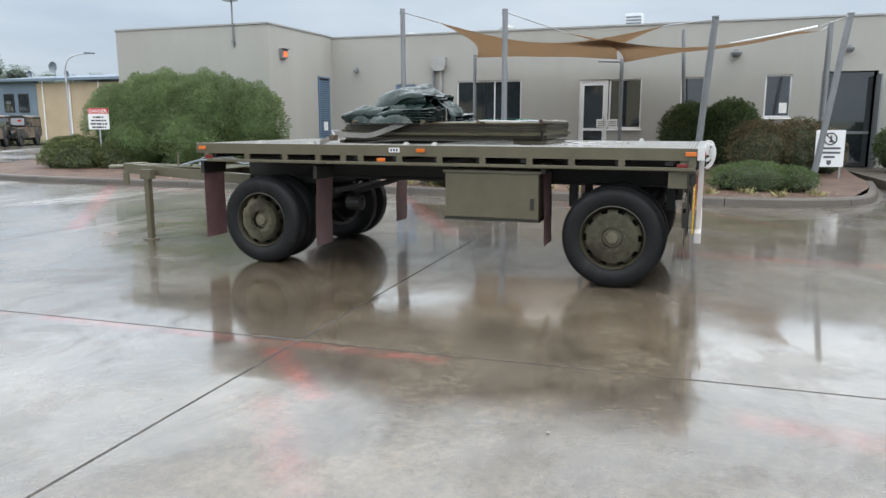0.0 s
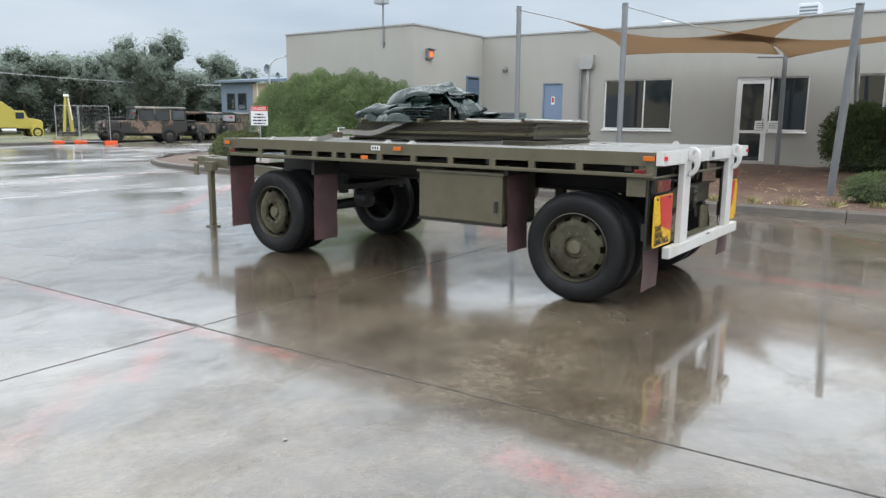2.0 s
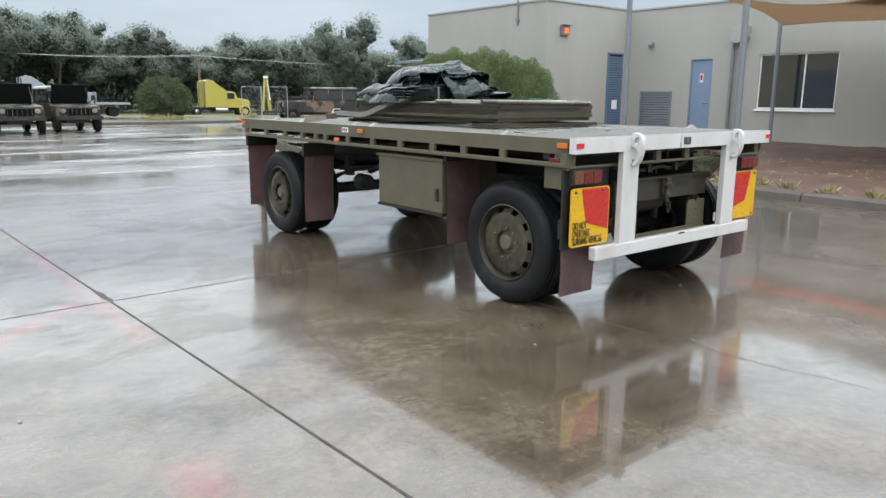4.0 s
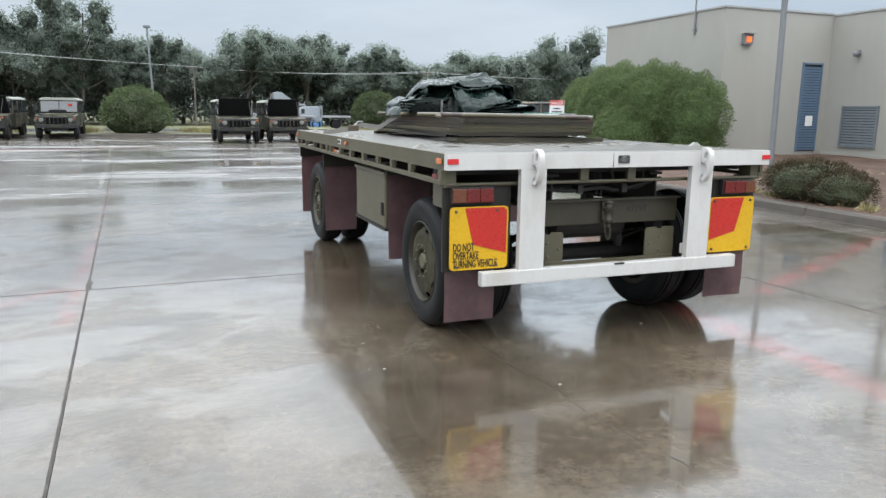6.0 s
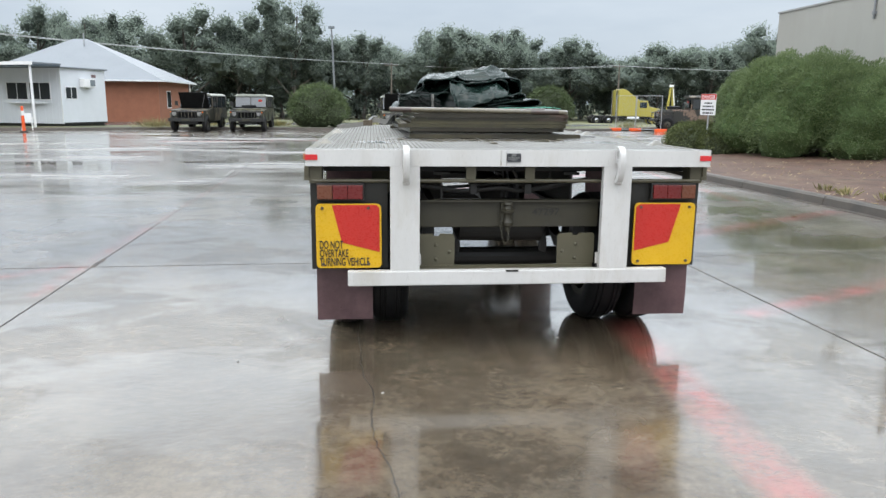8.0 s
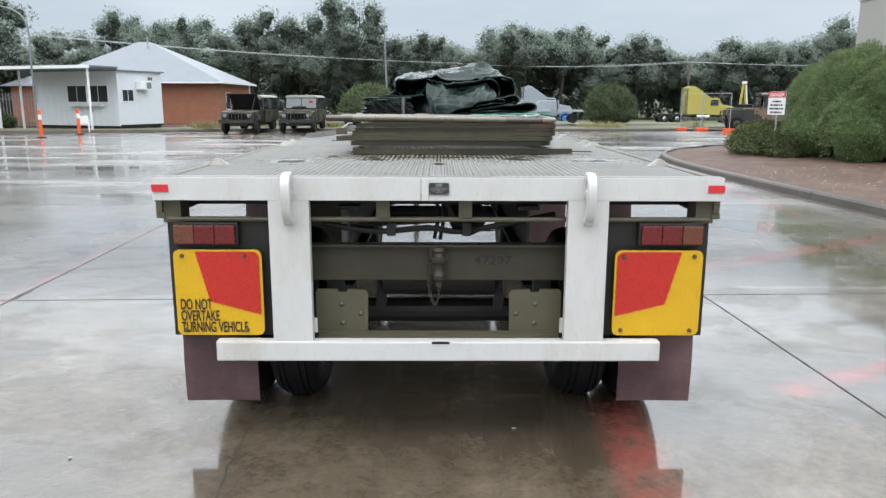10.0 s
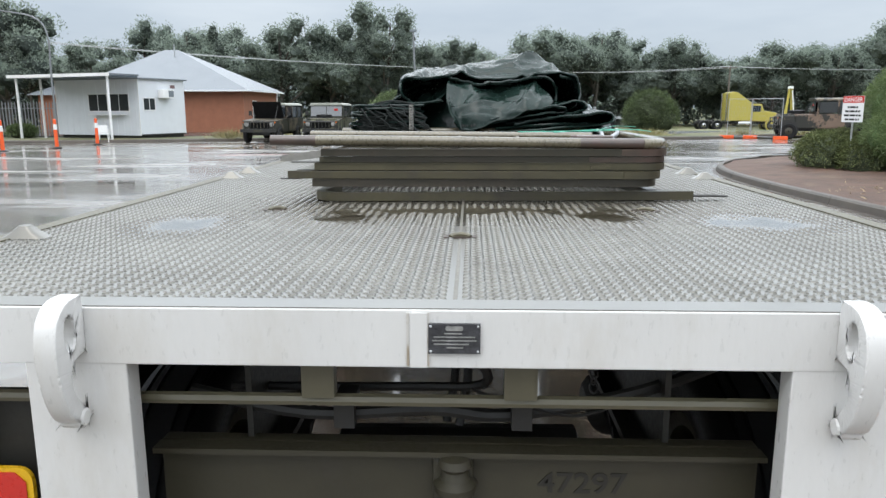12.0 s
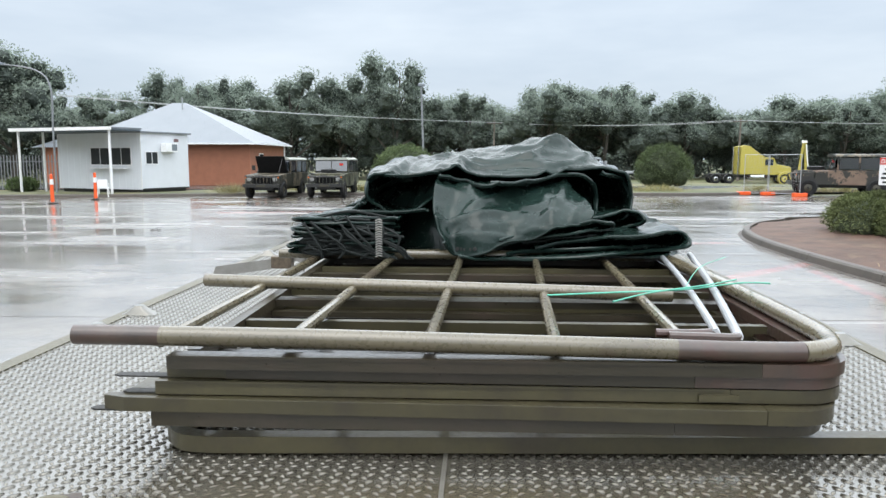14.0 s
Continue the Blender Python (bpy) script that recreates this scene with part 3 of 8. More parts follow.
def smooth_path(pts, step=6, closed=False):
    """Catmull-Rom through points."""
    pts = [Vector(p) for p in pts]
    out = []
    k = len(pts)
    for i in range(k if closed else k - 1):
        p0 = pts[(i - 1) % k] if closed or i > 0 else pts[0]
        p1, p2 = pts[i], pts[(i + 1) % k]
        p3 = pts[(i + 2) % k] if closed or i + 2 < k else pts[-1]
        for s in range(step):
            t = s / step
            out.append(0.5 * ((2 * p1) + (p2 - p0) * t + (2 * p0 - 5 * p1 + 4 * p2 - p3) * t * t + (3 * p1 - p0 - 3 * p2 + p3) * t ** 3))
    if not closed:
        out.append(pts[-1])
    return out


def leaf_cloud(centres, normals, length, width, rng, spread=0.6):
    """Many small folded leaves: a quad each, at the centres, leaning out along the normals."""
    k = len(centres)
    d = normals + rng.normal(0, spread, (k, 3))
    d /= np.linalg.norm(d, axis=1, keepdims=True) + 1e-9
    side = np.cross(d, rng.normal(0, 1, (k, 3)))
    side /= np.linalg.norm(side, axis=1, keepdims=True) + 1e-9
    ln = length * rng.uniform(0.6, 1.3, (k, 1))
    wd = width * rng.uniform(0.6, 1.3, (k, 1))
    a = centres - side * 0.15 * wd
    v = np.stack([a, centres + d * ln * 0.5 + side * wd * 0.5, centres + d * ln, centres + d * ln * 0.5 - side * wd * 0.5], 1).reshape(-1, 3)
    f = np.arange(k * 4).reshape(-1, 4)
    return v, f


def raw_mesh(name, v, f, material, parent=None, label="", smooth=False):
    me = bpy.data.meshes.new(name)
    me.vertices.add(len(v))
    me.vertices.foreach_set("co", np.asarray(v, np.float32).ravel())
    f = np.asarray(f, np.int32)
    me.loops.add(f.size)
    me.loops.foreach_set("vertex_index", f.ravel())
    me.polygons.add(len(f))
    me.polygons.foreach_set("loop_start", np.arange(0, f.size, f.shape[1], dtype=np.int32))
    me.update(calc_edges=True)
    if smooth:
        me.polygons.foreach_set("use_smooth", [True] * len(me.polygons))
    me.materials.append(material)
    ob = new(name, me)
    if parent is not None:
        ob.parent = parent
    if label:
        ob["label"] = label
    return ob


def blob(radii, at, rough=0.18, freq=1.6, seed=0, rings=14, segs=22):
    """An uneven lump, for the dark inside of a shrub."""
    bm = bmesh.new()
    bmesh.ops.create_uvsphere(bm, u_segments=segs, v_segments=rings, radius=1.0)
    for v in bm.verts:
        k = 1 + rough * noise.noise(v.co * freq + Vector((seed * 7.1, seed * 3.3, 0)))
        v.co = Vector((v.co.x * radii[0] * k + at[0], v.co.y * radii[1] * k + at[1], v.co.z * radii[2] * k + at[2]))
    return bm


def lump_points(lumps, count, rng, depth=0.16):
    """Points spread over the outside of several ellipsoids, with outward normals."""
    area = np.array([(a * b2 * c) ** (2 / 3) for _, (a, b2, c) in lumps])
    pick = rng.choice(len(lumps), count, p=area / area.sum())
    n = rng.normal(0, 1, (count, 3))
    n[:, 2] = np.where(n[:, 2] < -0.5, -n[:, 2], n[:, 2])
    n /= np.linalg.norm(n, axis=1, keepdims=True)
    at = np.array([l[0] for l in lumps])[pick]
    rad = np.array([l[1] for l in lumps])[pick]
    bumps = 1 + 0.10 * np.sin(n[:, :1] * 9 + pick[:, None]) * np.cos(n[:, 1:2] * 8 + n[:, 2:] * 6) - depth * rng.random((count, 1)) ** 1.5
    p = at + n * rad * bumps
    keep = p[:, 2] > 0.02
    return p[keep], n[keep]


# ---- ground, kerbs, garden bed ----
TILT = radians(2.1)
GX, GY = Vector((math.cos(TILT), math.sin(TILT), 0)), Vector((-math.sin(TILT), math.cos(TILT), 0))
SLAB, GAP = 5.72, 0.009
SLAB_ORIGIN = Vector((-3.49, 2.53, 0))

ground_v, ground_f = [], []
for rad, fall in ((0.0, 0.13), (54.0, 0.13), (74.0, 0.85), (160.0, 0.90), (600.0, 0.3), (3000.0, -1.6)):
    for k in range(48):
        a = 2 * math.pi * k / 48
        ground_v.append((rad * math.cos(a), rad * math.sin(a) + 12, -fall))
for ring in range(5):
    for k in range(48):
        a, c = ring * 48 + k, ring * 48 + (k + 1) % 48
        ground_f.append((a, a + 48, c + 48, c) if ring else (a, a + 48, c + 48))
tagged(part("ground", (ground_v, ground_f), GRASS), "flat grassy ground reaching out to the woods", "ground", kind="structure")

KERB_LINE = smooth_path([(11.5, -3.75, 0), (9.0, -3.35, 0), (7.2, -2.8, 0), (6.45, -1.6, 0), (6.25, 0.6, 0), (6.28, 3.0, 0), (6.36, 6.0, 0),
                         (6.12, 10.0, 0), (5.98, 14.0, 0), (6.2, 17.0, 0), (6.95, 19.3, 0), (8.4, 21.2, 0), (11.5, 22.6, 0), (30.0, 23.6, 0), (48.0, 24.2, 0)], 7)
FAR_KERB = smooth_path([(-60, 28.5, 0), (-32, 31.6, 0), (-21, 33.2, 0), (-15.5, 34.6, 0), (-12.6, 35.6, 0), (-11.0, 36.2, 0), (-5, 36.8, 0), (6, 37.6, 0), (12.4, 38.2, 0), (15.0, 40.4, 0), (20.0, 43.0, 0), (34, 44.5, 0), (60, 46, 0)], 7)


def kerb(name, line, side, label):
    """A concrete kerb of cast lengths along a line, its top 0.15 above the pavement."""
    root = tagged(new(name), label, "kerb", kind="structure")
    profile = [(-0.10, 0.0), (-0.10, 0.006), (-0.02, 0.014), (0.01, 0.12), (0.04, 0.15), (0.16, 0.155), (0.17, 0.0)]
    run, start = 0.0, 0
    for i in range(1, len(line)):
        run += (line[i] - line[i - 1]).length
        if run < 2.2 and i < len(line) - 1:
            continue
        seg = line[start:i + 1]
        bm = bmesh.new()
        rows = []
        for k, p in enumerate(seg):
            d = (seg[min(k + 1, len(seg) - 1)] - seg[max(k - 1, 0)]).normalized()
            nrm = Vector((d.y, -d.x, 0)) * side
            q = p
            if k == 0:
                q = p + d * 0.006
            if k == len(seg) - 1:
                q = p - d * 0.006
            rows.append([bm.verts.new(q + nrm * u + Vector((0, 0, v))) for u, v in profile])
        for a, c in zip(rows, rows[1:]):
            for j in range(len(profile)):
                bm.faces.new((a[j], a[(j + 1) % len(profile)], c[(j + 1) % len(profile)], c[j]))
        bm.faces.new(rows[0][::-1])
        bm.faces.new(rows[-1])
        part("kerb_length", bm, KERB, root)
        run, start = 0.0, i
    return root


kerb("kerb_garden", KERB_LINE, 1, "wet grey concrete kerb edging the garden bed")
kerb("kerb_far", FAR_KERB, -1, "low concrete kerb along the far verge")


def kerb_x(y):
    """The kerb's x at a y along the garden's long side."""
    best = min((p for p in KERB_LINE if p.x < 14), key=lambda p: abs(p.y - y))
    return best.x


def bed_height(x, y):
    k = min(1.0, max(0.0, (x - kerb_x(y)) / 8.0))
    base = 0.13 + 0.21 * k * k * (3 - 2 * k)
    return base + 0.035 * noise.noise(Vector((x * 0.9, y * 0.9, 3.0))) + 0.02 * noise.noise(Vector((x * 3.1, y * 3.1, 9.0)))


bed_v, bed_f = [], []
ROWS, COLS = 110, 44
for i in range(ROWS + 1):
    y = -3.6 + 26.2 * i / ROWS
    x0 = kerb_x(y) + 0.17
    if y < -2.6:
        x0 = 7.3 + (-2.6 - y) * 3.2
    if y > 20.0:
        x0 = 7.2 + (y - 20.0) * 1.35
    for j in range(COLS + 1):
        x = x0 + (19.0 - x0) * (j / COLS) ** 1.15
        bed_v.append((x, y, bed_height(x, y)))
for i in range(ROWS):
    for j in range(COLS):
        a = i * (COLS + 1) + j
        bed_f.append((a, a + 1, a + COLS + 2, a + COLS + 1))
tagged(part("garden_bed", (bed_v, bed_f), MULCH, smooth="all"), "garden bed of wet brown bark mulch and dirt", "garden bed", kind="structure")

tagged(part("footpath", prism([(9.2, -3.9), (16.6, -3.55), (16.6, -12), (8.6, -12)], 'xy', -0.02, 0.20), KERB),
       "wet concrete footpath leading to the dark entrance", "footpath", kind="structure")
tagged(part("road", prism([(-33, 44.1), (33, 45.9), (33, 53.9), (-33, 52.1)], 'xy', -0.14, -0.03), ROAD_M), "wet asphalt road behind the verge", "road", kind="structure")
verge_v, verge_f = [], []
for k, p in enumerate(FAR_KERB):
    verge_v += [(p.x, p.y + 0.16, 0.13), (p.x, p.y + 1.5, 0.15), (p.x, p.y + 7.0, 0.05), (p.x, p.y + 7.6, -0.12)]
for k in range(len(FAR_KERB) - 1):
    for j in range(3):
        a = k * 4 + j
        verge_f.append((a, a + 1, a + 5, a + 4))
tagged(part("grass_verge", (verge_v, verge_f), GRASS), "rough green and straw grass verge", "verge", kind="structure")


# ---- the rendered building ----
def wall_x(name, x0, x1, y0, y1, z0, z1, holes, label):
    """A wall along y between x0 and x1 with rectangular holes (ya, yb, za, zb), cut through."""
    bm = bmesh.new()
    ys = sorted({y0, y1, *[v for hole in holes for v in hole[:2]]})
    for a, c in zip(ys, ys[1:]):
        mid = (a + c) / 2
        cut = [hole for hole in holes if hole[0] < mid < hole[1]]
        z = z0
        for hole in sorted(cut, key=lambda q: q[2]):
            if hole[2] > z:
                add_box(bm, x0, x1, a, c, z, hole[2])
            z = hole[3]
        if z < z1:
            add_box(bm, x0, x1, a, c, z, z1)
    bmesh.ops.remove_doubles(bm, verts=bm.verts, dist=1e-5)
    bm.verts.index_update()
    seen = {}
    for f in bm.faces:
        seen.setdefault(frozenset(v.index for v in f.verts), []).append(f)
    twins = [f for fs in seen.values() if len(fs) > 1 for f in fs]
    bmesh.ops.delete(bm, geom=twins, context='FACES')
    return tagged(part(name, bm, RENDERED), label, "wall", kind="structure")


WX = 16.15
wall_x("wall_main", WX, WX + 0.22, -13.0, 12.75, 0.0, 4.42,
       [(9.52, 10.28, 0.2, 2.78), (5.78, 8.02, 1.28, 2.85), (2.98, 3.88, 0.2, 2.82), (1.94, 2.98, 1.29, 2.82), (0.1, 0.78, 1.3, 2.84),
        (-2.30, -1.58, 1.63, 2.86), (-4.50, -3.06, 0.2, 2.92)], "pale rendered wall of the single-storey office")
tagged(part("wall_block_front", box(12.1, 12.32, 12.75, 18.6, 0, 4.45), RENDERED), "tall blank rendered wall of the projecting block", "wall", kind="structure")
tagged(part("wall_block_side", box(12.32, 19.0, 12.75, 12.97, 0, 4.45), RENDERED), "rendered side wall with a lit lamp and a louvred door", "wall", kind="structure")
tagged(part("wall_block_end", box(12.32, 22.0, 18.38, 18.6, 0, 4.45), RENDERED), "rendered end wall of the projecting block", "wall", kind="structure")
tagged(part("wall_main_end", box(WX + 0.22, 24.0, -13.0, -12.8, 0, 4.42), RENDERED), "rendered end wall of the office", "wall", kind="structure")
tagged(part("roof_main", box(WX + 0.22, 24.0, -12.8, 12.75, 4.2, 4.3), ROOF_METAL), "flat metal roof of the office", "roof", kind="structure")
tagged(part("roof_block", box(12.32, 22.0, 12.97, 18.38, 4.25, 4.35), ROOF_METAL), "flat metal roof of the projecting block", "roof", kind="structure")
# backing wall added in near-black, so the room's dimness is painted on
tagged(part("room_inside", box(WX + 2.6, WX + 2.7, -12.8, 12.7, 0.0, 4.2), KHAKI_DARK), "near-black wall inside the office, its dimness in the colour", "wall", kind="structure")
tagged(part("parapet_cap", box(WX - 0.03, WX + 0.25, -13.0, 12.72, 4.42, 4.47), CAP), "thin metal cap along the parapet", "parapet cap", kind="structure")
tagged(part("parapet_cap_block", box(12.07, 12.35, 12.72, 18.63, 4.45, 4.50), CAP), "thin metal cap along the block's parapet", "parapet cap", kind="structure")
tagged(part("parapet_cap_side", box(12.35, WX - 0.03, 12.72, 13.0, 4.45, 4.50), CAP), "thin metal cap along the block's side", "parapet cap", kind="structure")
tagged(part("building_plinth", box(WX - 0.06, WX, -3.0, 12.7, 0.0, 0.42), RENDERED), "low rendered plinth at the foot of the wall", "plinth", kind="structure")


def window(name, y0, y1, z0, z1, mullions, label, sill=True):
    w = thing(name, (WX, (y0 + y1) / 2, z0), 0, label, "window", kind="structure")
    half, high = (y1 - y0) / 2, z1 - z0
    t = 0.045
    fr = bmesh.new()
    add_box(fr, 0.04, 0.10, -half, half, 0, t)
    add_box(fr, 0.04, 0.10, -half, half, high - t, high)
    add_box(fr, 0.04, 0.10, -half, -half + t, t, high - t)
    add_box(fr, 0.04, 0.10, half - t, half, t, high - t)
    part("window_frame", fr, ALU, w, "white aluminium frame")
    edges = [-half + t] + [m for m in mullions] + [half - t]
    for m in mullions:
        part("mullion", box(0.045, 0.095, m - 0.02, m + 0.02, t, high - t), ALU, w)
    for a, c in zip(edges, edges[1:]):
        p = part("pane", box(0.066, 0.072, a, c, t, high - t), GLASS, w, "dark reflecting glass")
    if sill:
        part("window_sill", prism([(-0.05, -0.03), (0.04, -0.0), (0.04, -0.05), (-0.05, -0.06)], 'xz', -half - 0.03, half + 0.03), ALU, w)
    return w


window("window_wide", 5.78, 8.02, 1.28, 2.85, [-0.2], "wide dark window with a white frame and sill")
window("window_side", 1.94, 2.94, 1.29, 2.82, [], "dark fixed window beside the glazed door")
window("window_narrow", 0.1, 0.78, 1.3, 2.84, [], "narrow dark window half behind shrubs")
w3 = window("window_small", -2.30, -1.58, 1.63, 2.86, [], "small dark window with a paper notice inside")
part("notice", box(0.058, 0.062, -0.27, -0.06, 0.12, 0.42), PAPER, w3, "white paper notice")

door = thing("door_glazed", (WX, 3.43, 0.3), 0, "white-framed glazed entrance door with paper notices", "door", kind="structure")
fr = bmesh.new()
add_box(fr, 0.03, 0.11, -0.45, -0.39, 0, 2.52)
add_box(fr, 0.03, 0.11, 0.39, 0.45, 0, 2.52)
add_box(fr, 0.03, 0.11, -0.39, 0.39, 2.45, 2.52)
part("door_frame", fr, ALU, door)
leaf = bmesh.new()
for q in ((-0.385, -0.30, 0.02, 2.44), (0.30, 0.385, 0.02, 2.44), (-0.30, 0.30, 0.02, 0.12), (-0.30, 0.30, 0.92, 1.0), (-0.30, 0.30, 2.34, 2.44)):
    add_box(leaf, 0.045, 0.095, q[0], q[1], q[2], q[3])
leaf = part("door_leaf", leaf, ALU, door)
part("pane", box(0.066, 0.072, -0.30, 0.30, 0.12, 0.92), GLASS, door, "dark glass")
part("pane", box(0.066, 0.072, -0.30, 0.30, 1.0, 2.34), GLASS, door, "dark glass")
part("handle", tube([(-0.0, -0.35, 1.0), (-0.03, -0.35, 1.0), (-0.03, -0.35, 1.35), (0.0, -0.35, 1.35)], 0.012, 8), CHROME, leaf)
for a, z in ((-0.28, 1.02), (-0.62, 1.02)):
    part("notice", box(0.035, 0.040, a - 0.16, a + 0.16, z, z + 0.26), PAPER, door, "white paper notice")
    for k in range(3):
        part("writing_bar", box(0.031, 0.034, a - 0.11, a + 0.11, z + 0.05 + k * 0.06, z + 0.07 + k * 0.06), GREY_INK, door)

toilet = thing("door_blue", (WX, 9.9, 0.32), 0, "plain pale blue painted steel door with a small sign", "door", kind="structure")
fr = bmesh.new()
add_box(fr, 0.02, 0.10, -0.38, -0.34, 0, 2.46)
add_box(fr, 0.02, 0.10, 0.34, 0.38, 0, 2.46)
add_box(fr, 0.02, 0.10, -0.34, 0.34, 2.42, 2.46)
part("door_frame", fr, BLUE_DOOR, toilet)
leaf = part("door_leaf", box(0.05, 0.09, -0.335, 0.335, 0.01, 2.415), BLUE_DOOR, toilet)
part("sign", box(0.044, 0.048, -0.06, 0.06, 1.75, 2.02), SIGN_WHITE, leaf, "small white and red door sign")
part("sign_mark", box(0.039, 0.042, -0.035, 0.035, 1.82, 1.98), SIGN_RED, leaf)
part("handle", tube([(0.05, -0.27, 1.1), (-0.01, -0.27, 1.1), (-0.01, -0.15, 1.1)], 0.011, 8), CHROME, leaf)

vent_door = thing("door_louvred", (15.48, 12.75, 0.45), 0, "tall blue louvred steel door in the side wall", "door", kind="structure")
fr = bmesh.new()
add_box(fr, -0.39, -0.34, -0.05, -0.002, 0, 2.6)
add_box(fr, 0.34, 0.39, -0.05, -0.002, 0, 2.6)
add_box(fr, -0.34, 0.34, -0.05, -0.002, 2.55, 2.6)
part("door_frame", fr, BLUE_LOUVRE, vent_door)
part("backing", box(-0.34, 0.34, -0.012, -0.004, 0, 2.55), DARK_TRIM, vent_door)
for k in range(32):
    z = 0.06 + k * 0.077
    part("slat", box(-0.335, 0.335, -0.045, -0.038, -0.03, 0.03, Matrix.Translation((0, 0, z)) @ Matrix.Rotation(radians(0), 4, 'X')), BLUE_LOUVRE, vent_door) if k == 0 else None
slat_mesh = [o for o in vent_door.children if o.name.startswith("slat")][0].data
for k in range(1, 32):
    s = new("slat", slat_mesh)
    s.parent = vent_door
    s.location = (0, 0, k * 0.077)
part("notice", box(-0.12, 0.16, -0.056, -0.05, 0.75, 1.05), PAPER, vent_door, "pale notice on the louvres")

wvent = thing("wall_vent", (WX, 11.5, 0.6), 0, "grey louvred ventilation grille low in the wall", "vent", kind="structure")
part("backing", box(-0.012, -0.004, -0.56, 0.56, 0, 1.2), DARK_TRIM, wvent)
fr = bmesh.new()
for q in ((-0.6, -0.55, 0, 1.2), (0.55, 0.6, 0, 1.2), (-0.55, 0.55, 0, 0.05), (-0.55, 0.55, 1.15, 1.2)):
    add_box(fr, -0.06, -0.002, *q)
part("frame", fr, GREY_LOUVRE, wvent)
sl = part("slat", prism([(-0.055, -0.03), (-0.015, 0.03), (-0.012, 0.028), (-0.05, -0.033)], 'xz', -0.55, 0.55), GREY_LOUVRE, wvent)
sl.location = (0, 0, 0.09)
for k in range(1, 14):
    s = new("slat", sl.data)
    s.parent = wvent
    s.location = (0, 0, 0.09 + k * 0.079)

entr = thing("entrance_recess", (WX, -3.78, 0.2), 0, "dark recessed entrance with a glazed door standing open", "entrance", kind="structure")
part("door_frame", box(0.03, 0.12, 0.66, 0.72, 0.0, 2.7), POST_GREY, entr)
part("pane", box(0.30, 0.31, -0.66, 0.64, 0.0, 2.7), GLASS, entr, "dark glass")
part("door_leaf", box(-0.62, 0.10, -0.72, -0.68, 0.02, 2.6), POST_GREY, entr, "grey door leaf standing open")
part("push_rail", box(0.27, 0.30, -0.66, 0.64, 0.95, 1.03), POST_GREY, entr)

# lamps, downpipe, roof plant
flood = thing("flood_lamp", (12.88, 12.75, 3.62), 0, "lit amber wall lamp in a square housing", "wall lamp")
part("housing", prism([(-0.17, -0.15), (0.17, -0.15), (0.17, 0.15), (-0.17, 0.15)], 'xz', -0.10, -0.002), POST_GREY, flood)
part("visor", box(-0.18, 0.18, -0.2, -0.1, 0.14, 0.16), POST_GREY, flood)
part("lens", box(-0.07, 0.09, -0.125, -0.1, -0.09, 0.06), FLOOD_GLOW, flood, "glowing amber lens")

for yy, zz, w in ((11.74, 3.3, 0.09), (-0.72, 3.52, 0.18), (-3.7, 3.55, 0.12)):
    wl_ = thing("wall_lamp", (WX, yy, zz), 0, "small grey bulkhead lamp under the parapet", "wall lamp", "wall lamps")
    part("bracket", box(-0.08, -0.002, -w * 0.4, w * 0.4, -0.05, 0.08), POST_GREY, wl_)
    part("lens", lathe([(w * 0.5, -0.10), (w * 0.85, -0.03), (w * 0.9, 0.02), (w * 0.5, 0.05)], (-0.16, 0, -0.02), 'z', 16), POST_GREY, wl_)

dp = thing("downpipe", (WX, 8.62, 0.3), 0, "grey rainwater head and downpipe on the wall", "downpipe")
part("rain_head", prism([(-0.17, 2.9), (0.17, 2.9), (0.24, 3.05), (0.24, 3.35), (-0.24, 3.35), (-0.24, 3.05)], 'yz', -0.22, -0.002), CAP, dp)
part("pipe", tube([(-0.09, -0.04, 2.9), (-0.09, -0.04, 0.0)], 0.055, 12), CAP, dp)
part("pipe", tube([(-0.09, 0.22, 3.2), (-0.09, 0.22, 0.0)], 0.05, 12), POST_GREY, dp)

ac = thing("roof_plant", (18.2, 2.45, 4.3), 0, "white louvred evaporative cooler on the roof", "air conditioner")
part("body", box(-0.35, 0.35, -0.28, 0.28, 0.0, 0.72), HUT_WHITE, ac, bevel=0.02)
for k in range(6):
    part("slat", box(-0.362, -0.352, -0.24, 0.24, 0.08 + k * 0.1, 0.13 + k * 0.1), GREY_LOUVRE, ac)
for yy, s in ((10.6, 0.5), (9.3, 0.35), (6.9, 0.6)):
    u = thing("roof_vent", (18.5, yy, 4.3), 0, "pale metal roof vent behind the parapet", "roof vent", "roof vents")
    part("cowl", lathe([(0.18, 0.0), (0.18, s * 0.6), (0.32, s * 0.65), (0.3, s * 0.85), (0.05, s)], (0, 0, 0), 'z', 16), CAP, u)

fp = thing("flood_pole", (12.2, 13.98, 3.9), 0, "thin steel mast with a floodlight on the block's wall", "light mast")
part("pole", tube([(-0.14, 0, -0.1), (-0.14, 0, 1.28)], 0.028, 10), POST_GREY, fp)
part("clamp", box(-0.17, -0.1, -0.05, 0.05, 0.0, 0.08), POST_GREY, fp)
part("lamp_head", box(-0.36, -0.06, -0.2, 0.2, 1.25, 1.55), GALV, fp, bevel=0.03)

# ---- the flatbed trailer ----
trailer = thing("flatbed_trailer", (0, 0, 0), 0, "khaki two-axle flatbed drawbar trailer with white rear bumper", "trailer")
HW, LEN, TOP = 1.25, 5.03, 1.268

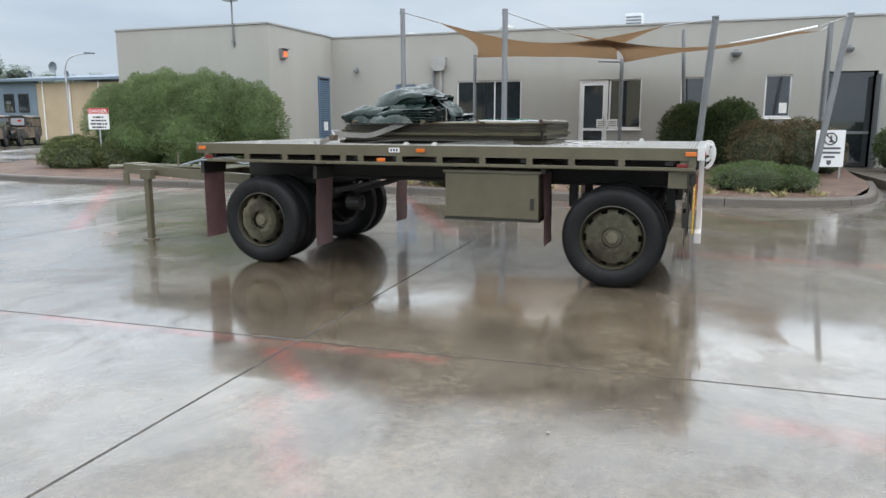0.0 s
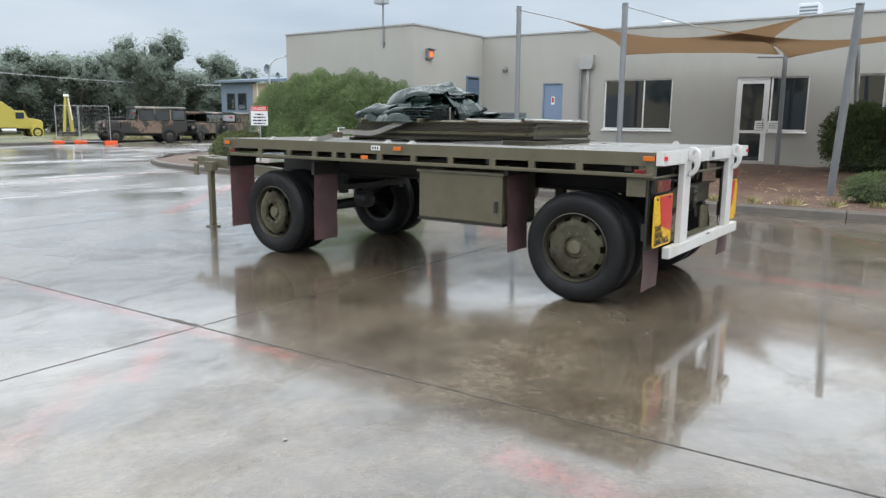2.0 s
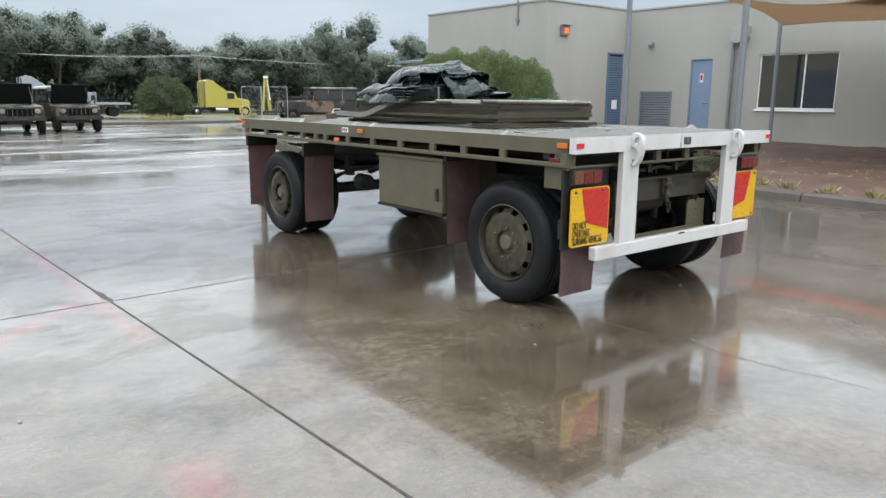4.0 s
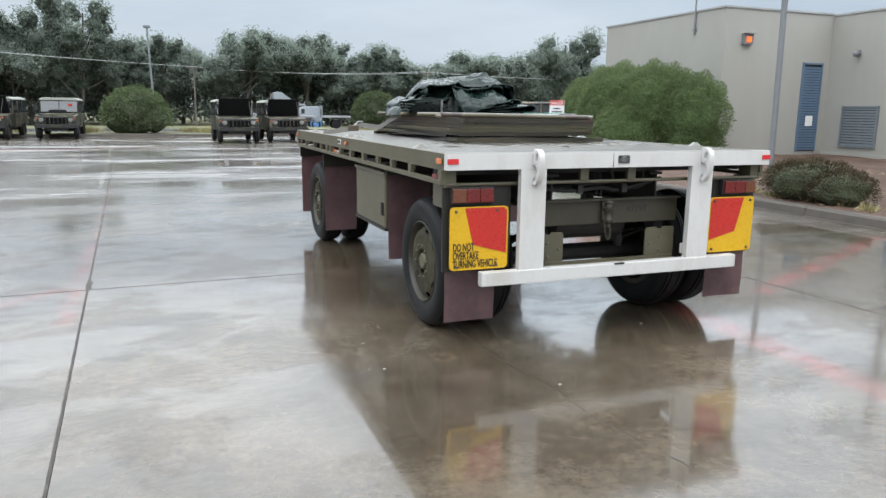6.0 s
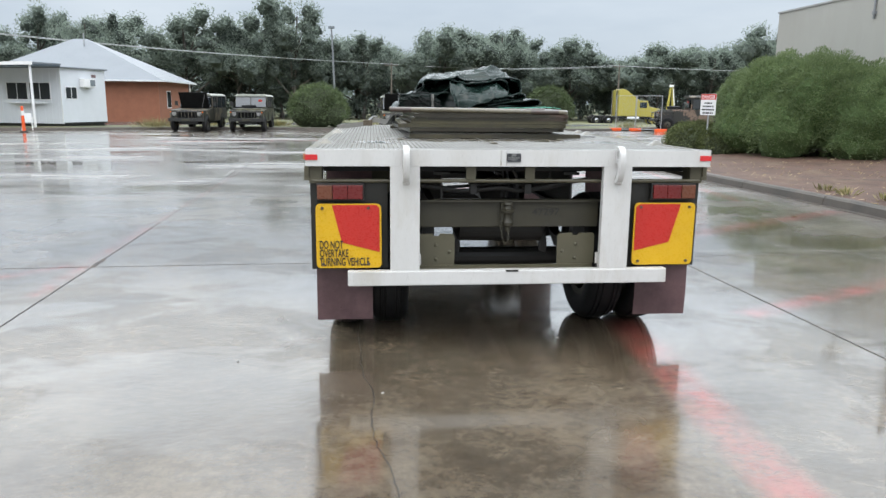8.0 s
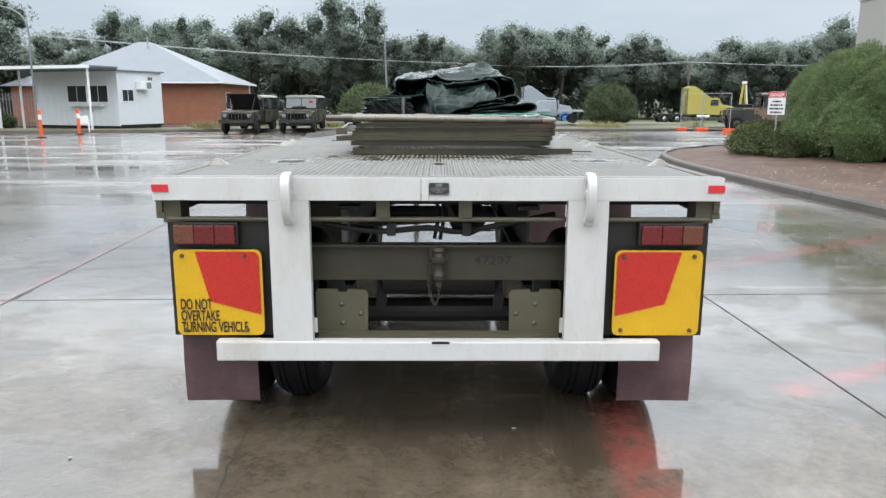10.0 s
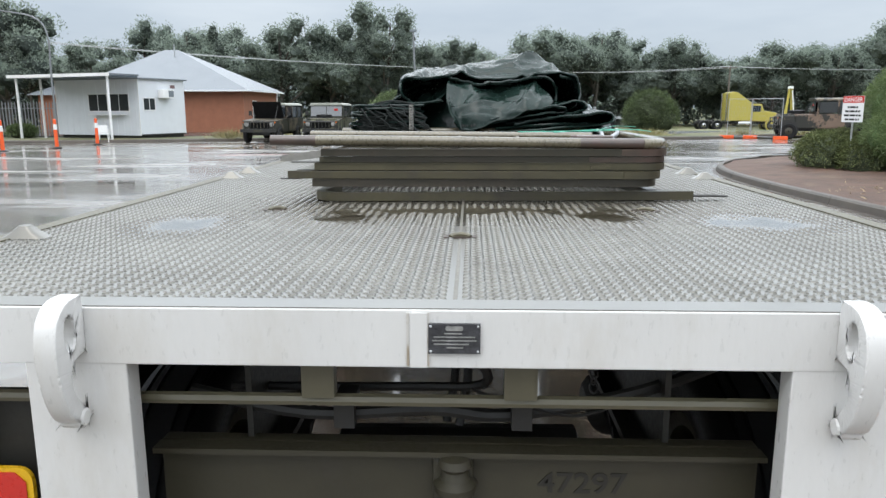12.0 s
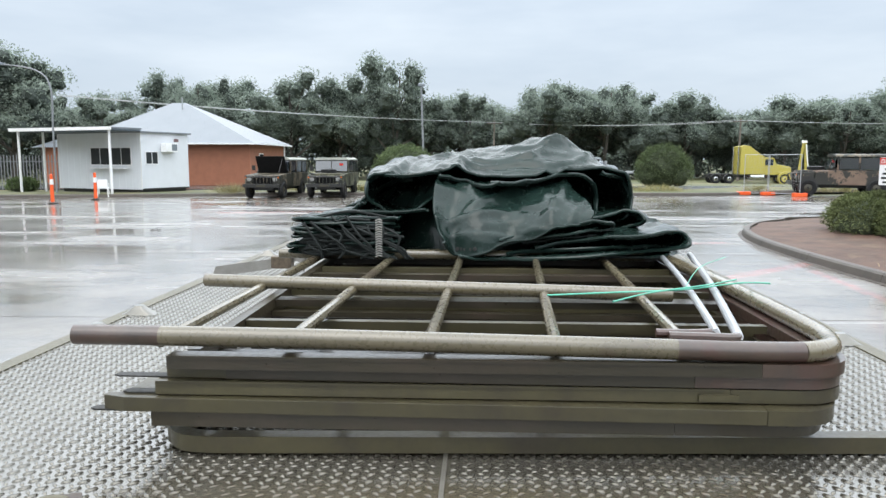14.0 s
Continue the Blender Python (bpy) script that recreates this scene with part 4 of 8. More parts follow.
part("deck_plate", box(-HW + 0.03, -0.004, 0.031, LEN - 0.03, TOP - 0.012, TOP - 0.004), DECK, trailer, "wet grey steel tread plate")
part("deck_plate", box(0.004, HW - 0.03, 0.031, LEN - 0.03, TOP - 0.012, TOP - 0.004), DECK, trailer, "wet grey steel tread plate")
part("deck_seam", box(-0.0042, 0.0042, 0.031, LEN - 0.03, TOP - 0.02, TOP - 0.0032), WELD, trailer, "worn weld bead between the plates")
lug_v, lug_f = [], []
COLUMN = 0.0147
for i in range(int(2.41 / COLUMN)):
    for j in range(int(4.86 / (2 * COLUMN))):
        x = -1.20 + i * COLUMN
        y = 0.046 + (2 * j + i % 2) * COLUMN
        if abs(x) < 0.012:
            continue
        # the lugs drown where rain stands in the hollows of the plate
        wet = min(((x - cx) / rx) ** 2 + ((y - cy) / ry) ** 2 for cx, cy, rx, ry in HOLLOWS) ** 0.5 + 0.5 * noise.noise(Vector((x * 11, y * 11, 3)))
        rise = min(1.0, max(0.0, (wet - 0.3) / 0.6))
        if rise < 0.08:
            continue
        a = radians(45 if i % 2 else -45)
        ux, uy = math.cos(a), math.sin(a)
        b0 = len(lug_v)
        z = TOP - 0.004
        for s, w, h in ((-0.0118, 0, 0), (0, 0.0040, 0), (0.0118, 0, 0), (0, -0.0040, 0), (-0.0088, 0, 0.0037), (0.0088, 0, 0.0037)):
            lug_v.append((x + ux * s - uy * w, y + uy * s + ux * w, z + h * rise))
        lug_f += [(b0, b0 + 1, b0 + 4), (b0 + 1, b0 + 5, b0 + 4), (b0 + 1, b0 + 2, b0 + 5), (b0 + 2, b0 + 3, b0 + 5), (b0 + 3, b0 + 4, b0 + 5), (b0 + 3, b0, b0 + 4)]
lugs = raw_mesh("tread_pattern", np.array(lug_v), np.array(lug_f), DECK, trailer)
lugs["kind"] = "stuff"

# lashing rings set into the deck
for rx, ry, turn in ((0.0, 0.72, 0), (-0.64, 1.245, 25), (0.62, 1.245, -25)):
    m = pose(rx, ry, TOP, 0, 0, turn)
    lr = part("lashing_recess", prism(rounded(-0.047, 0.047, -0.02, 0.02, 0.008), 'xy', -0.006, -0.0005), RECESS, trailer, "rusty dark recess")
    lr.data.transform(m)
    bm = bmesh.new()
    add_tube(bm, [m @ Vector((0.026 * math.cos(t), -0.012 + 0.010 * math.sin(t), 0.006 * math.sin(t) - 0.002)) for t in np.linspace(0.05, math.pi - 0.05, 9)], 0.007, 8)
    part("lashing_ring", bm, KHAKI, lr)
# rope cleats standing along the deck's edges
for s in (-1, 1):
    for y in (0.675, 2.39, 2.68, 3.7, 4.3):
        bm = bmesh.new()
        low = [bm.verts.new((s * 1.172 + a, y + c, TOP - 0.002)) for a, c in rounded(-0.062, 0.062, -0.030, 0.030, 0.018)]
        mid = [bm.verts.new((s * 1.172 + a, y + c, TOP + 0.014)) for a, c in rounded(-0.034, 0.034, -0.024, 0.024, 0.014)]
        top_ring = [bm.verts.new((s * 1.172 + a, y + c, TOP + 0.031)) for a, c in rounded(-0.014, 0.014, -0.014, 0.014, 0.008)]
        for a, c in ((low, mid), (mid, top_ring)):
            for k in range(len(a)):
                bm.faces.new((a[k], a[(k + 1) % len(a)], c[(k + 1) % len(a)], c[k]))
        bm.faces.new(top_ring)
        part("deck_cleat", bm, DECK, trailer, "low humped steel cleat", smooth=True)

for s in (-1, 1):
    rail = prism([(s * HW, TOP), (s * (HW - 0.05), TOP), (s * (HW - 0.05), TOP - 0.008), (s * (HW - 0.008), TOP - 0.008),
                  (s * (HW - 0.008), TOP - 0.095), (s * (HW - 0.05), TOP - 0.095), (s * (HW - 0.05), TOP - 0.103), (s * HW, TOP - 0.103)], 'xz', 0.035, LEN)
    part("side_rail", rail, KHAKI, trailer)
    part("lower_rail", box(s * HW - 0.02, s * HW + 0.02, 0.04, LEN - 0.1, 1.078, 1.108), KHAKI, trailer, bevel=0.005)
    for y in (4.43, 3.98, 3.6, 3.32, 3.13, 2.72, 2.31, 1.89, 1.45, 1.07, 0.64, 0.06, 4.93):
        part("rail_upright", box(s * HW - 0.015, s * HW + 0.012, y - 0.028, y + 0.028, 1.108, TOP - 0.103), KHAKI, trailer)
    for y, z, mat in ((4.98, 1.222, AMBER_LENS), (4.90, 1.128, RED_LENS), (2.91, 1.128, AMBER_LENS), (2.5, 1.222, AMBER_LENS), (0.075, 1.222, AMBER_LENS), (0.14, 1.12, RED_LENS)):
        part("side_marker", box(s * HW - 0.002 + s * 0.008, s * HW + s * 0.018, y - 0.045, y + 0.045, z - 0.018, z + 0.018), mat, trailer, "small marker lamp", bevel=0.004)
part("number_tab", box(-HW - 0.005, -HW - 0.001, 2.72, 2.83, 1.20, 1.245), SIGN_WHITE, trailer, "small white tab")
for k in range(3):
    part("number_bar", box(-HW - 0.008, -HW - 0.0055, 2.738 + k * 0.03, 2.754 + k * 0.03, 1.21, 1.235), INK, trailer)
part("front_rail", box(-HW, HW, LEN, LEN + 0.04, TOP - 0.103, TOP), KHAKI, trailer, bevel=0.006)
for k in range(12):
    y = 0.25 + k * 0.42
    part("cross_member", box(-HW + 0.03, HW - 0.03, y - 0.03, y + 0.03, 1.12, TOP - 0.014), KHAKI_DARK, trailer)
for s in (-1, 1):
    c = s * 0.42
    bm = prism([(c - 0.05, 0.872), (c + 0.05, 0.872), (c + 0.05, 0.89), (c + 0.006, 0.89), (c + 0.006, 1.10), (c + 0.05, 1.10), (c + 0.05, 1.118),
                (c - 0.05, 1.118), (c - 0.05, 1.10), (c - 0.006, 1.10), (c - 0.006, 0.89), (c - 0.05, 0.89)], 'xz', 0.16, LEN - 0.05)
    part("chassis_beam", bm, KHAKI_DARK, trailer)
    part("corner_bracket", box(s * 1.215 - 0.02, s * 1.215 + 0.02, 0.095, 0.25, 0.93, 1.078), KHAKI, trailer)

def eye_plate(outline, eye, x0, x1):
    """A thick plate in the yz plane with one hole through it."""
    bm = bmesh.new()
    edges = []
    for ring in (outline, eye):
        vs = [bm.verts.new((x0, y, z)) for y, z in ring]
        edges += [bm.edges.new((vs[i], vs[(i + 1) % len(vs)])) for i in range(len(vs))]
    fill = bmesh.ops.triangle_fill(bm, use_beauty=True, use_dissolve=False, edges=edges)
    faces = [f for f in fill["geom"] if isinstance(f, bmesh.types.BMFace)]
    up = bmesh.ops.extrude_face_region(bm, geom=faces, use_keep_orig=True)
    bmesh.ops.translate(bm, vec=(x1 - x0, 0, 0), verts=[v for v in up["geom"] if isinstance(v, bmesh.types.BMVert)])
    bmesh.ops.recalc_face_normals(bm, faces=bm.faces)
    return bm


# rear end
top = part("rear_rail", box(-HW, HW, -0.035, 0.026, 1.17, TOP + 0.004), WHITE_PAINT, trailer, "white painted rear rail", bevel=0.0025)
for s in (-1, 1):
    part("rear_reflector", box(s * 1.215 - 0.036, s * 1.215 + 0.036, -0.041, -0.036, 1.208, 1.24), RED_REFLECTOR, top, "red reflector")
part("rail_top_plate", box(-HW + 0.002, HW - 0.002, -0.030, 0.0285, TOP + 0.0041, TOP + 0.006), DECK, top, "worn grey top plate")
part("joint_strip", box(-0.075, -0.045, -0.040, -0.0355, 1.172, TOP), WHITE_PAINT, top)
for x in (-0.078, -0.044):
    part("rust_seam", box(x - 0.0022, x + 0.0022, -0.0385, -0.0352, 1.174, TOP), STAINED_PAINT, top, "rust-stained seam")
mp_ = part("maker_plate", box(-0.043, 0.045, -0.042, -0.036, 1.198, 1.25), DARK_PLATE, top, "small dark data plate")
part("emblem", prism(rounded(-0.014, 0.016, 1.2385, 1.2465, 0.003, 2), 'xz', -0.0432, -0.0422), FAINT_INK, mp_, "worn oval emblem")
for k, (x, w) in enumerate(((-0.016, 0.03), (-0.034, 0.07), (-0.036, 0.074), (-0.034, 0.06), (-0.012, 0.028))):
    part("writing_bar", box(x, x + w, -0.0432, -0.0422, 1.2325 - k * 0.0062, 1.2347 - k * 0.0062), FAINT_INK, mp_)
for x in (-0.039, 0.041):
    for z in (1.202, 1.246):
        part("rivet", lathe([(0.001, -0.0025), (0.0025, -0.001), (0.0025, 0.0)], (x, -0.042, z), 'y', 8), GALV, mp_)
for s in (-1, 1):
    post = part("rear_post", box(s * 0.66 - 0.09, s * 0.66 + 0.09, -0.0338, 0.012, 0.52, 1.178), WHITE_PAINT, trailer, "white painted post", bevel=0.003)
    outline = smooth_path([(-0.0355, 1.296, 0), (-0.082, 1.294, 0), (-0.116, 1.268, 0), (-0.128, 1.222, 0), (-0.123, 1.165, 0), (-0.108, 1.115, 0), (-0.088, 1.086, 0), (-0.064, 1.076, 0),
                           (-0.052, 1.09, 0), (-0.062, 1.108, 0), (-0.082, 1.135, 0), (-0.086, 1.165, 0), (-0.074, 1.188, 0), (-0.0355, 1.196, 0)], 4)
    eye = [(-0.082 + 0.017 * math.cos(t), 1.238 + 0.031 * math.sin(t)) for t in np.linspace(0, math.tau, 18, endpoint=False)]
    part("tie_hook", eye_plate([(p.x, p.y) for p in outline], eye, s * 0.655 - 0.019, s * 0.655 + 0.019), WHITE_PAINT, post, "white cast tie-down hook", bevel=0.004)
    part("hook_tip", lathe([(0.012, -0.022), (0.019, -0.016), (0.02, 0.016), (0.012, 0.022)], (s * 0.655, -0.060, 1.083), 'x', 12), WHITE_PAINT, post)
bumper = part("bumper_bar", box(-1.012, 1.012, -0.040, 0.02, 0.432, 0.525), WHITE_PAINT, trailer, "white painted bumper bar", bevel=0.008)
part("bumper_chip", prism(rounded(-0.03, 0.05, 0.515, 0.527, 0.003, 2), 'xz', -0.0435, -0.0412), KHAKI_DARK, bumper)

for s in (-1, 1):
    c = s * 1.0
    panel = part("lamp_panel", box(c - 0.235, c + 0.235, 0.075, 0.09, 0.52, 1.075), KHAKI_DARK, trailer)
    part("lamp_base", box(s * 1.05 - 0.145, s * 1.05 + 0.145, 0.03, 0.074, 0.955, 1.062), BLACK_STEEL, panel, bevel=0.006)
    for k in range(3):
        x = s * (1.145 - k * 0.0925)
        part("tail_lamp", box(x - 0.0455, x + 0.0455, 0.012, 0.029, 0.965, 1.052), RED_LENS if k else DIM_AMBER, panel, "red tail lamp lens", bevel=0.006)
    part("rail_end_bracket", box(s * 1.2 - 0.04, s * 1.2 + 0.04, 0.045, 0.16, 1.06, 1.17), KHAKI, trailer)

    # the reflective rear marker plate
    y0 = 0.028
    cx = s * 1.003
    sign = part("marker_plate", prism([(p[0] + cx, p[1]) for p in rounded(-0.2, 0.2, 0.535, 0.937, 0.028)], 'xz', y0, y0 + 0.010), SIGN_YELLOW, trailer, "yellow and red warning plate")
    if s < 0:
        red = [(-1.103, 0.929), (-0.835, 0.929), (-0.815, 0.909), (-0.815, 0.634), (-1.046, 0.697)]
    else:
        red = [(0.813, 0.909), (0.835, 0.929), (1.105, 0.929), (1.040, 0.685), (0.813, 0.629)]
    part("red_field", prism(red, 'xz', y0 - 0.003, y0 - 0.001), SIGN_RED, sign)
    for bx in (-0.16, 0.12 if s < 0 else 0.16):
        for bz in (0.56, 0.91):
            part("bolt", lathe([(0.008, -0.010), (0.010, -0.004), (0.010, 0.0)], (cx + bx, y0 - 0.001, bz), 'y', 10), RUST_BOLT, sign)
    if s < 0:
        for k, line in enumerate(("DO NOT", "OVERTAKE", "TURNING VEHICLE")):
            m = Matrix.Translation((-1.184, y0 - 0.0035, 0.659 - k * 0.054)) @ Matrix.Rotation(radians(90), 4, 'X')
            letters(line, 0.070, INK, sign, m, "lettering", "black capital letters", 0.512)

part("rear_lower_rail", tube([(-1.22, 0.05, 1.075), (1.22, 0.05, 1.075)], 0.012, 8), KHAKI, trailer)
for x in (-0.25, 0.12):
    part("rear_stay", box(x - 0.03, x + 0.03, 0.03, 0.06, 1.085, 1.17), KHAKI, trailer)
beam = part("rear_beam", box(-0.6, 0.6, 0.14, 0.18, 0.768, 0.946), KHAKI_MID, trailer, bevel=0.006)
part("beam_flange", box(-0.6, 0.6, 0.10, 0.139, 0.935, 0.946), KHAKI_MID, beam)
part("bumper_channel", prism([(0.024, 0.500), (0.125, 0.500), (0.125, 0.526), (0.117, 0.526), (0.117, 0.507), (0.024, 0.507)], 'yz', -0.57, 0.57), KHAKI, trailer, "khaki channel behind the bumper")
letters("47297", 0.062, KHAKI_DARK, beam, Matrix.Translation((0.165, 0.1385, 0.845)) @ Matrix.Rotation(radians(90), 4, 'X'), "stencil", "faint black painted digits", 1.15)
coupling = part("tow_coupling", lathe([(0.012, -0.105), (0.017, -0.10), (0.018, -0.075), (0.03, -0.065), (0.034, -0.045), (0.027, -0.03), (0.024, 0.0), (0.028, 0.012), (0.042, 0.018), (0.044, 0.032), (0.03, 0.042), (0.026, 0.06), (0.034, 0.07), (0.03, 0.085), (0.012, 0.09)], (0.0, 0.105, 0.850), 'z', 18), KHAKI_MID, trailer, "worn khaki tow pin", smooth=True)
part("coupling_block", box(-0.045, 0.035, 0.11, 0.14, 0.795, 0.93), KHAKI_MID, coupling, bevel=0.008)
hang = smooth_path([(-0.046, 0.085, 0.83), (-0.044, 0.075, 0.755), (-0.034, 0.07, 0.70), (-0.018, 0.07, 0.668), (-0.002, 0.07, 0.70), (0.002, 0.078, 0.75)], 3)
for k in range(len(hang) - 1):
    p, q = Vector(hang[k]), Vector(hang[k + 1])
    ahead = (q - p).normalized()
    side = Vector((0, 1, 0)) if k % 2 else ahead.cross(Vector((0, 1, 0))).normalized()
    half = (q - p).length * 0.5 + 0.003
    link = [(p + q) / 2 + ahead * (half * math.cos(t)) + side * (0.0062 * math.sin(t)) for t in np.linspace(0, math.tau, 12, endpoint=False)]
    part("chain_link", tube(link, 0.0021, 6, True), KHAKI_MID, coupling, "small steel chain link" if k == 0 else "")
for s in (-1, 1):
    pl = part("guard_plate", prism([(s * 0.565, 0.52), (s * 0.580, 0.535), (s * 0.580, 0.715), (s * 0.572, 0.727), (s * 0.478, 0.729), (s * 0.472, 0.713), (s * 0.436, 0.713), (s * 0.430, 0.729), (s * 0.345, 0.724), (s * 0.334, 0.705), (s * 0.336, 0.52)], 'xz', 0.128, 0.140), KHAKI, trailer)
    for q in ((0.458, 0.655), (0.455, 0.563), (0.368, 0.61)):
        part("rivet", lathe([(0.004, -0.009), (0.011, -0.004), (0.013, 0.0)], (s * q[0], 0.1275, q[1]), 'y', 10), KHAKI, pl)
    part("white_tag", box(s * 0.57 - 0.012, s * 0.57 + 0.012, 0.02, 0.026, 0.55, 0.62), WHITE_PAINT, trailer)
part("air_hose", tube(smooth_path([(-0.55, 0.2, 1.03), (-0.3, 0.16, 1.0), (-0.05, 0.14, 1.02), (0.1, 0.16, 1.0), (0.35, 0.18, 1.04), (0.56, 0.3, 1.06)], 5), 0.014, 8), BLACK_STEEL, trailer, "black air hose", smooth=True)
part("air_hose", tube(smooth_path([(-0.5, 0.3, 1.0), (-0.1, 0.22, 1.035), (0.06, 0.18, 1.06), (0.03, 0.15, 1.14)], 5), 0.010, 8), BLACK_STEEL, trailer, "black air hose", smooth=True)
for x in (-0.22, 0.13):
    part("hose_clip", box(x - 0.02, x + 0.02, 0.12, 0.2, 0.985, 1.045), BLACK_STEEL, trailer)
for x, y, z0, z1 in ((-0.015, 0.30, 0.95, 1.16), (0.012, 0.28, 0.95, 1.16)):
    part("air_hose", tube(smooth_path([(x, y, z1), (x + 0.012, y - 0.03, (z0 + z1) / 2), (x - 0.006, y - 0.06, z0)], 5), 0.009, 8), BLACK_STEEL, trailer, "black air hose", smooth=True)
part("cable", tube(smooth_path([(0.03, 0.16, 1.055), (0.12, 0.15, 1.025), (0.24, 0.15, 1.005), (0.33, 0.16, 1.03)], 5), 0.0035, 6), BLACK_STEEL, trailer, "thin black cable", smooth=True)
for k in range(6):
    part("chain_link", tube([(0.262 + 0.004 * math.cos(t) * (1 + k % 2), 0.10 + 0.006 * math.sin(t) * (k % 2), 1.155 - k * 0.014 + 0.009 * math.sin(t)) for t in np.linspace(0, math.tau, 9, endpoint=False)], 0.0019, 5, True), BLACK_STEEL, trailer)
for s in (-1, 1):
    part("brake_lever", prism([(s * 0.30 - 0.02, 0.56), (s * 0.30 + 0.025, 0.545), (s * 0.30 + 0.035, 0.60), (s * 0.30 + 0.012, 0.79), (s * 0.30 - 0.012, 0.79)], 'xz', 0.40, 0.43), BLACK_STEEL, trailer, "brake slack adjuster", bevel=0.004)
part("rear_tank", lathe([(0.02, -0.32), (0.11, -0.28), (0.115, 0.28), (0.02, 0.32)], (0.0, 0.42, 0.74), 'x', 20), BLACK_STEEL, trailer)


def axle_wheels(y, turn_parts):
    R = 0.462
    part("axle", tube([(-1.0, y, R), (1.0, y, R)], 0.065, 14), BLACK_STEEL, trailer)
    for s in (-1, 1):
        # leaf spring and hangers
        for k in range(5):
            half = 0.46 - k * 0.07
            pts = smooth_path([(s * 0.5, y - half, 0.66 - k * 0.016 + 0.05), (s * 0.5, y, 0.60 - k * 0.016), (s * 0.5, y + half, 0.66 - k * 0.016 + 0.05)], 4)
            bm = bmesh.new()
            for a, c in zip(pts, pts[1:]):
                add_box(bm, -0.035, 0.035, 0, (c - a).length, -0.006, 0.006, Matrix.Translation(a) @ Matrix.Rotation(math.atan2(c.z - a.z, c.y - a.y), 4, 'X'))
            part("spring_leaf", bm, BLACK_STEEL, trailer)
        for e in (-0.46, 0.46):
            part("spring_hanger", box(s * 0.5 - 0.04, s * 0.5 + 0.04, y + e - 0.04, y + e + 0.04, 0.66, 0.875), BLACK_STEEL, trailer)
        for outer in (1, 0):
            x = s * (1.165 - 0.125) if outer else s * (1.165 - 0.125 - 0.30)
            wheel = new("wheel")
            wheel.parent = trailer
            wheel.location = (x, y, R)
            wheel.rotation_euler = (radians(17 * (1 + s) + y * 40), 0, 0 if s < 0 else radians(180))
            if "tyre" in turn_parts:
                for nm, me in turn_parts.items():
                    if nm in ("tyre", "rim") or outer:
                        o = new(nm, me)
                        o.parent = wheel
                continue
            hw = 0.125
            prof = [(0.285, hw - 0.03), (0.31, hw - 0.012), (0.36, hw), (0.41, hw - 0.004), (0.438, hw - 0.022), (0.452, hw - 0.045), (0.455, hw - 0.05), (0.446, hw - 0.052), (0.446, hw - 0.06),
                    (0.459, hw - 0.062), (0.4615, 0.045), (0.452, 0.043), (0.452, 0.033), (0.462, 0.031)]
            prof = [(r, -d) for r, d in prof] + [(r, d) for r, d in prof[::-1]]
            prof.append((0.285, hw - 0.03))
            bm = bmesh.new()
            add_lathe(bm, prof, (0, 0, 0), 'x', 56, False)
            t = part("tyre", bm, RUBBER, wheel, "worn black tyre", smooth=True)
            turn_parts["tyre"] = t.data
            # rim: outer flange, well, dished disc with hand holes
            prof = [(0.288, -0.098), (0.292, -0.108), (0.284, -0.112), (0.278, -0.10), (0.268, -0.07), (0.255, -0.04), (0.25, 0.09), (0.29, 0.10)]
            bm = bmesh.new()
            add_lathe(bm, prof + [(0.288, -0.098)], (0, 0, 0), 'x', 48, False)
            rim = part("rim", bm, KHAKI_MID, wheel, "dark khaki steel rim", smooth=True)
            turn_parts["rim"] = rim.data
            n = 80
            rings = [(0.264, -0.030), (0.258, -0.066), (0.226, -0.096), (0.190, -0.106), (0.130, -0.108), (0.094, -0.104), (0.086, -0.076)]
            bm = bmesh.new()
            vr = [[bm.verts.new((d, r * math.cos(2 * math.pi * j / n), r * math.sin(2 * math.pi * j / n))) for j in range(n)] for r, d in rings]
            for q in range(len(rings) - 1):
                for j in range(n):
                    if q == 1 and (j % 8) in (0, 1, 2):
                        continue
                    bm.faces.new((vr[q][j], vr[q][(j + 1) % n], vr[q + 1][(j + 1) % n], vr[q + 1][j]))
            bmesh.ops.solidify(bm, geom=list(bm.faces), thickness=-0.008)
            turn_parts["wheel_disc"] = part("wheel_disc", bm, RIM, wheel, "muddy khaki wheel disc with hand holes").data
            hub = lathe([(0.085, -0.060), (0.086, -0.074), (0.060, -0.076), (0.057, -0.100), (0.050, -0.108), (0.012, -0.110)], (0, 0, 0), 'x', 28)
            turn_parts["hub"] = part("hub", hub, RIM, wheel, "round hub cap", smooth=True).data
            bm = bmesh.new()
            add_lathe(bm, [(0.252, -0.005), (0.1, -0.005)], (0, 0, 0), 'x', 32)
            turn_parts["brake_drum"] = part("brake_drum", bm, BLACK_STEEL, wheel).data
            for k in range(10):
                a = 2 * math.pi * k / 10
                bm = lathe([(0.010, -0.119), (0.0115, -0.116), (0.0125, -0.100)], (0, 0.118 * math.cos(a), 0.118 * math.sin(a)), 'x', 6)
                turn_parts["wheel_nut%d" % k] = part("wheel_nut", bm, RIM, wheel).data


kit = {}
axle_wheels(0.708, kit)
axle_wheels(4.375, kit)
for o in [o for o in bpy.data.objects if o.name.startswith("wheel_nut") and "." not in o.name]:
    o.name = "wheel_nut"

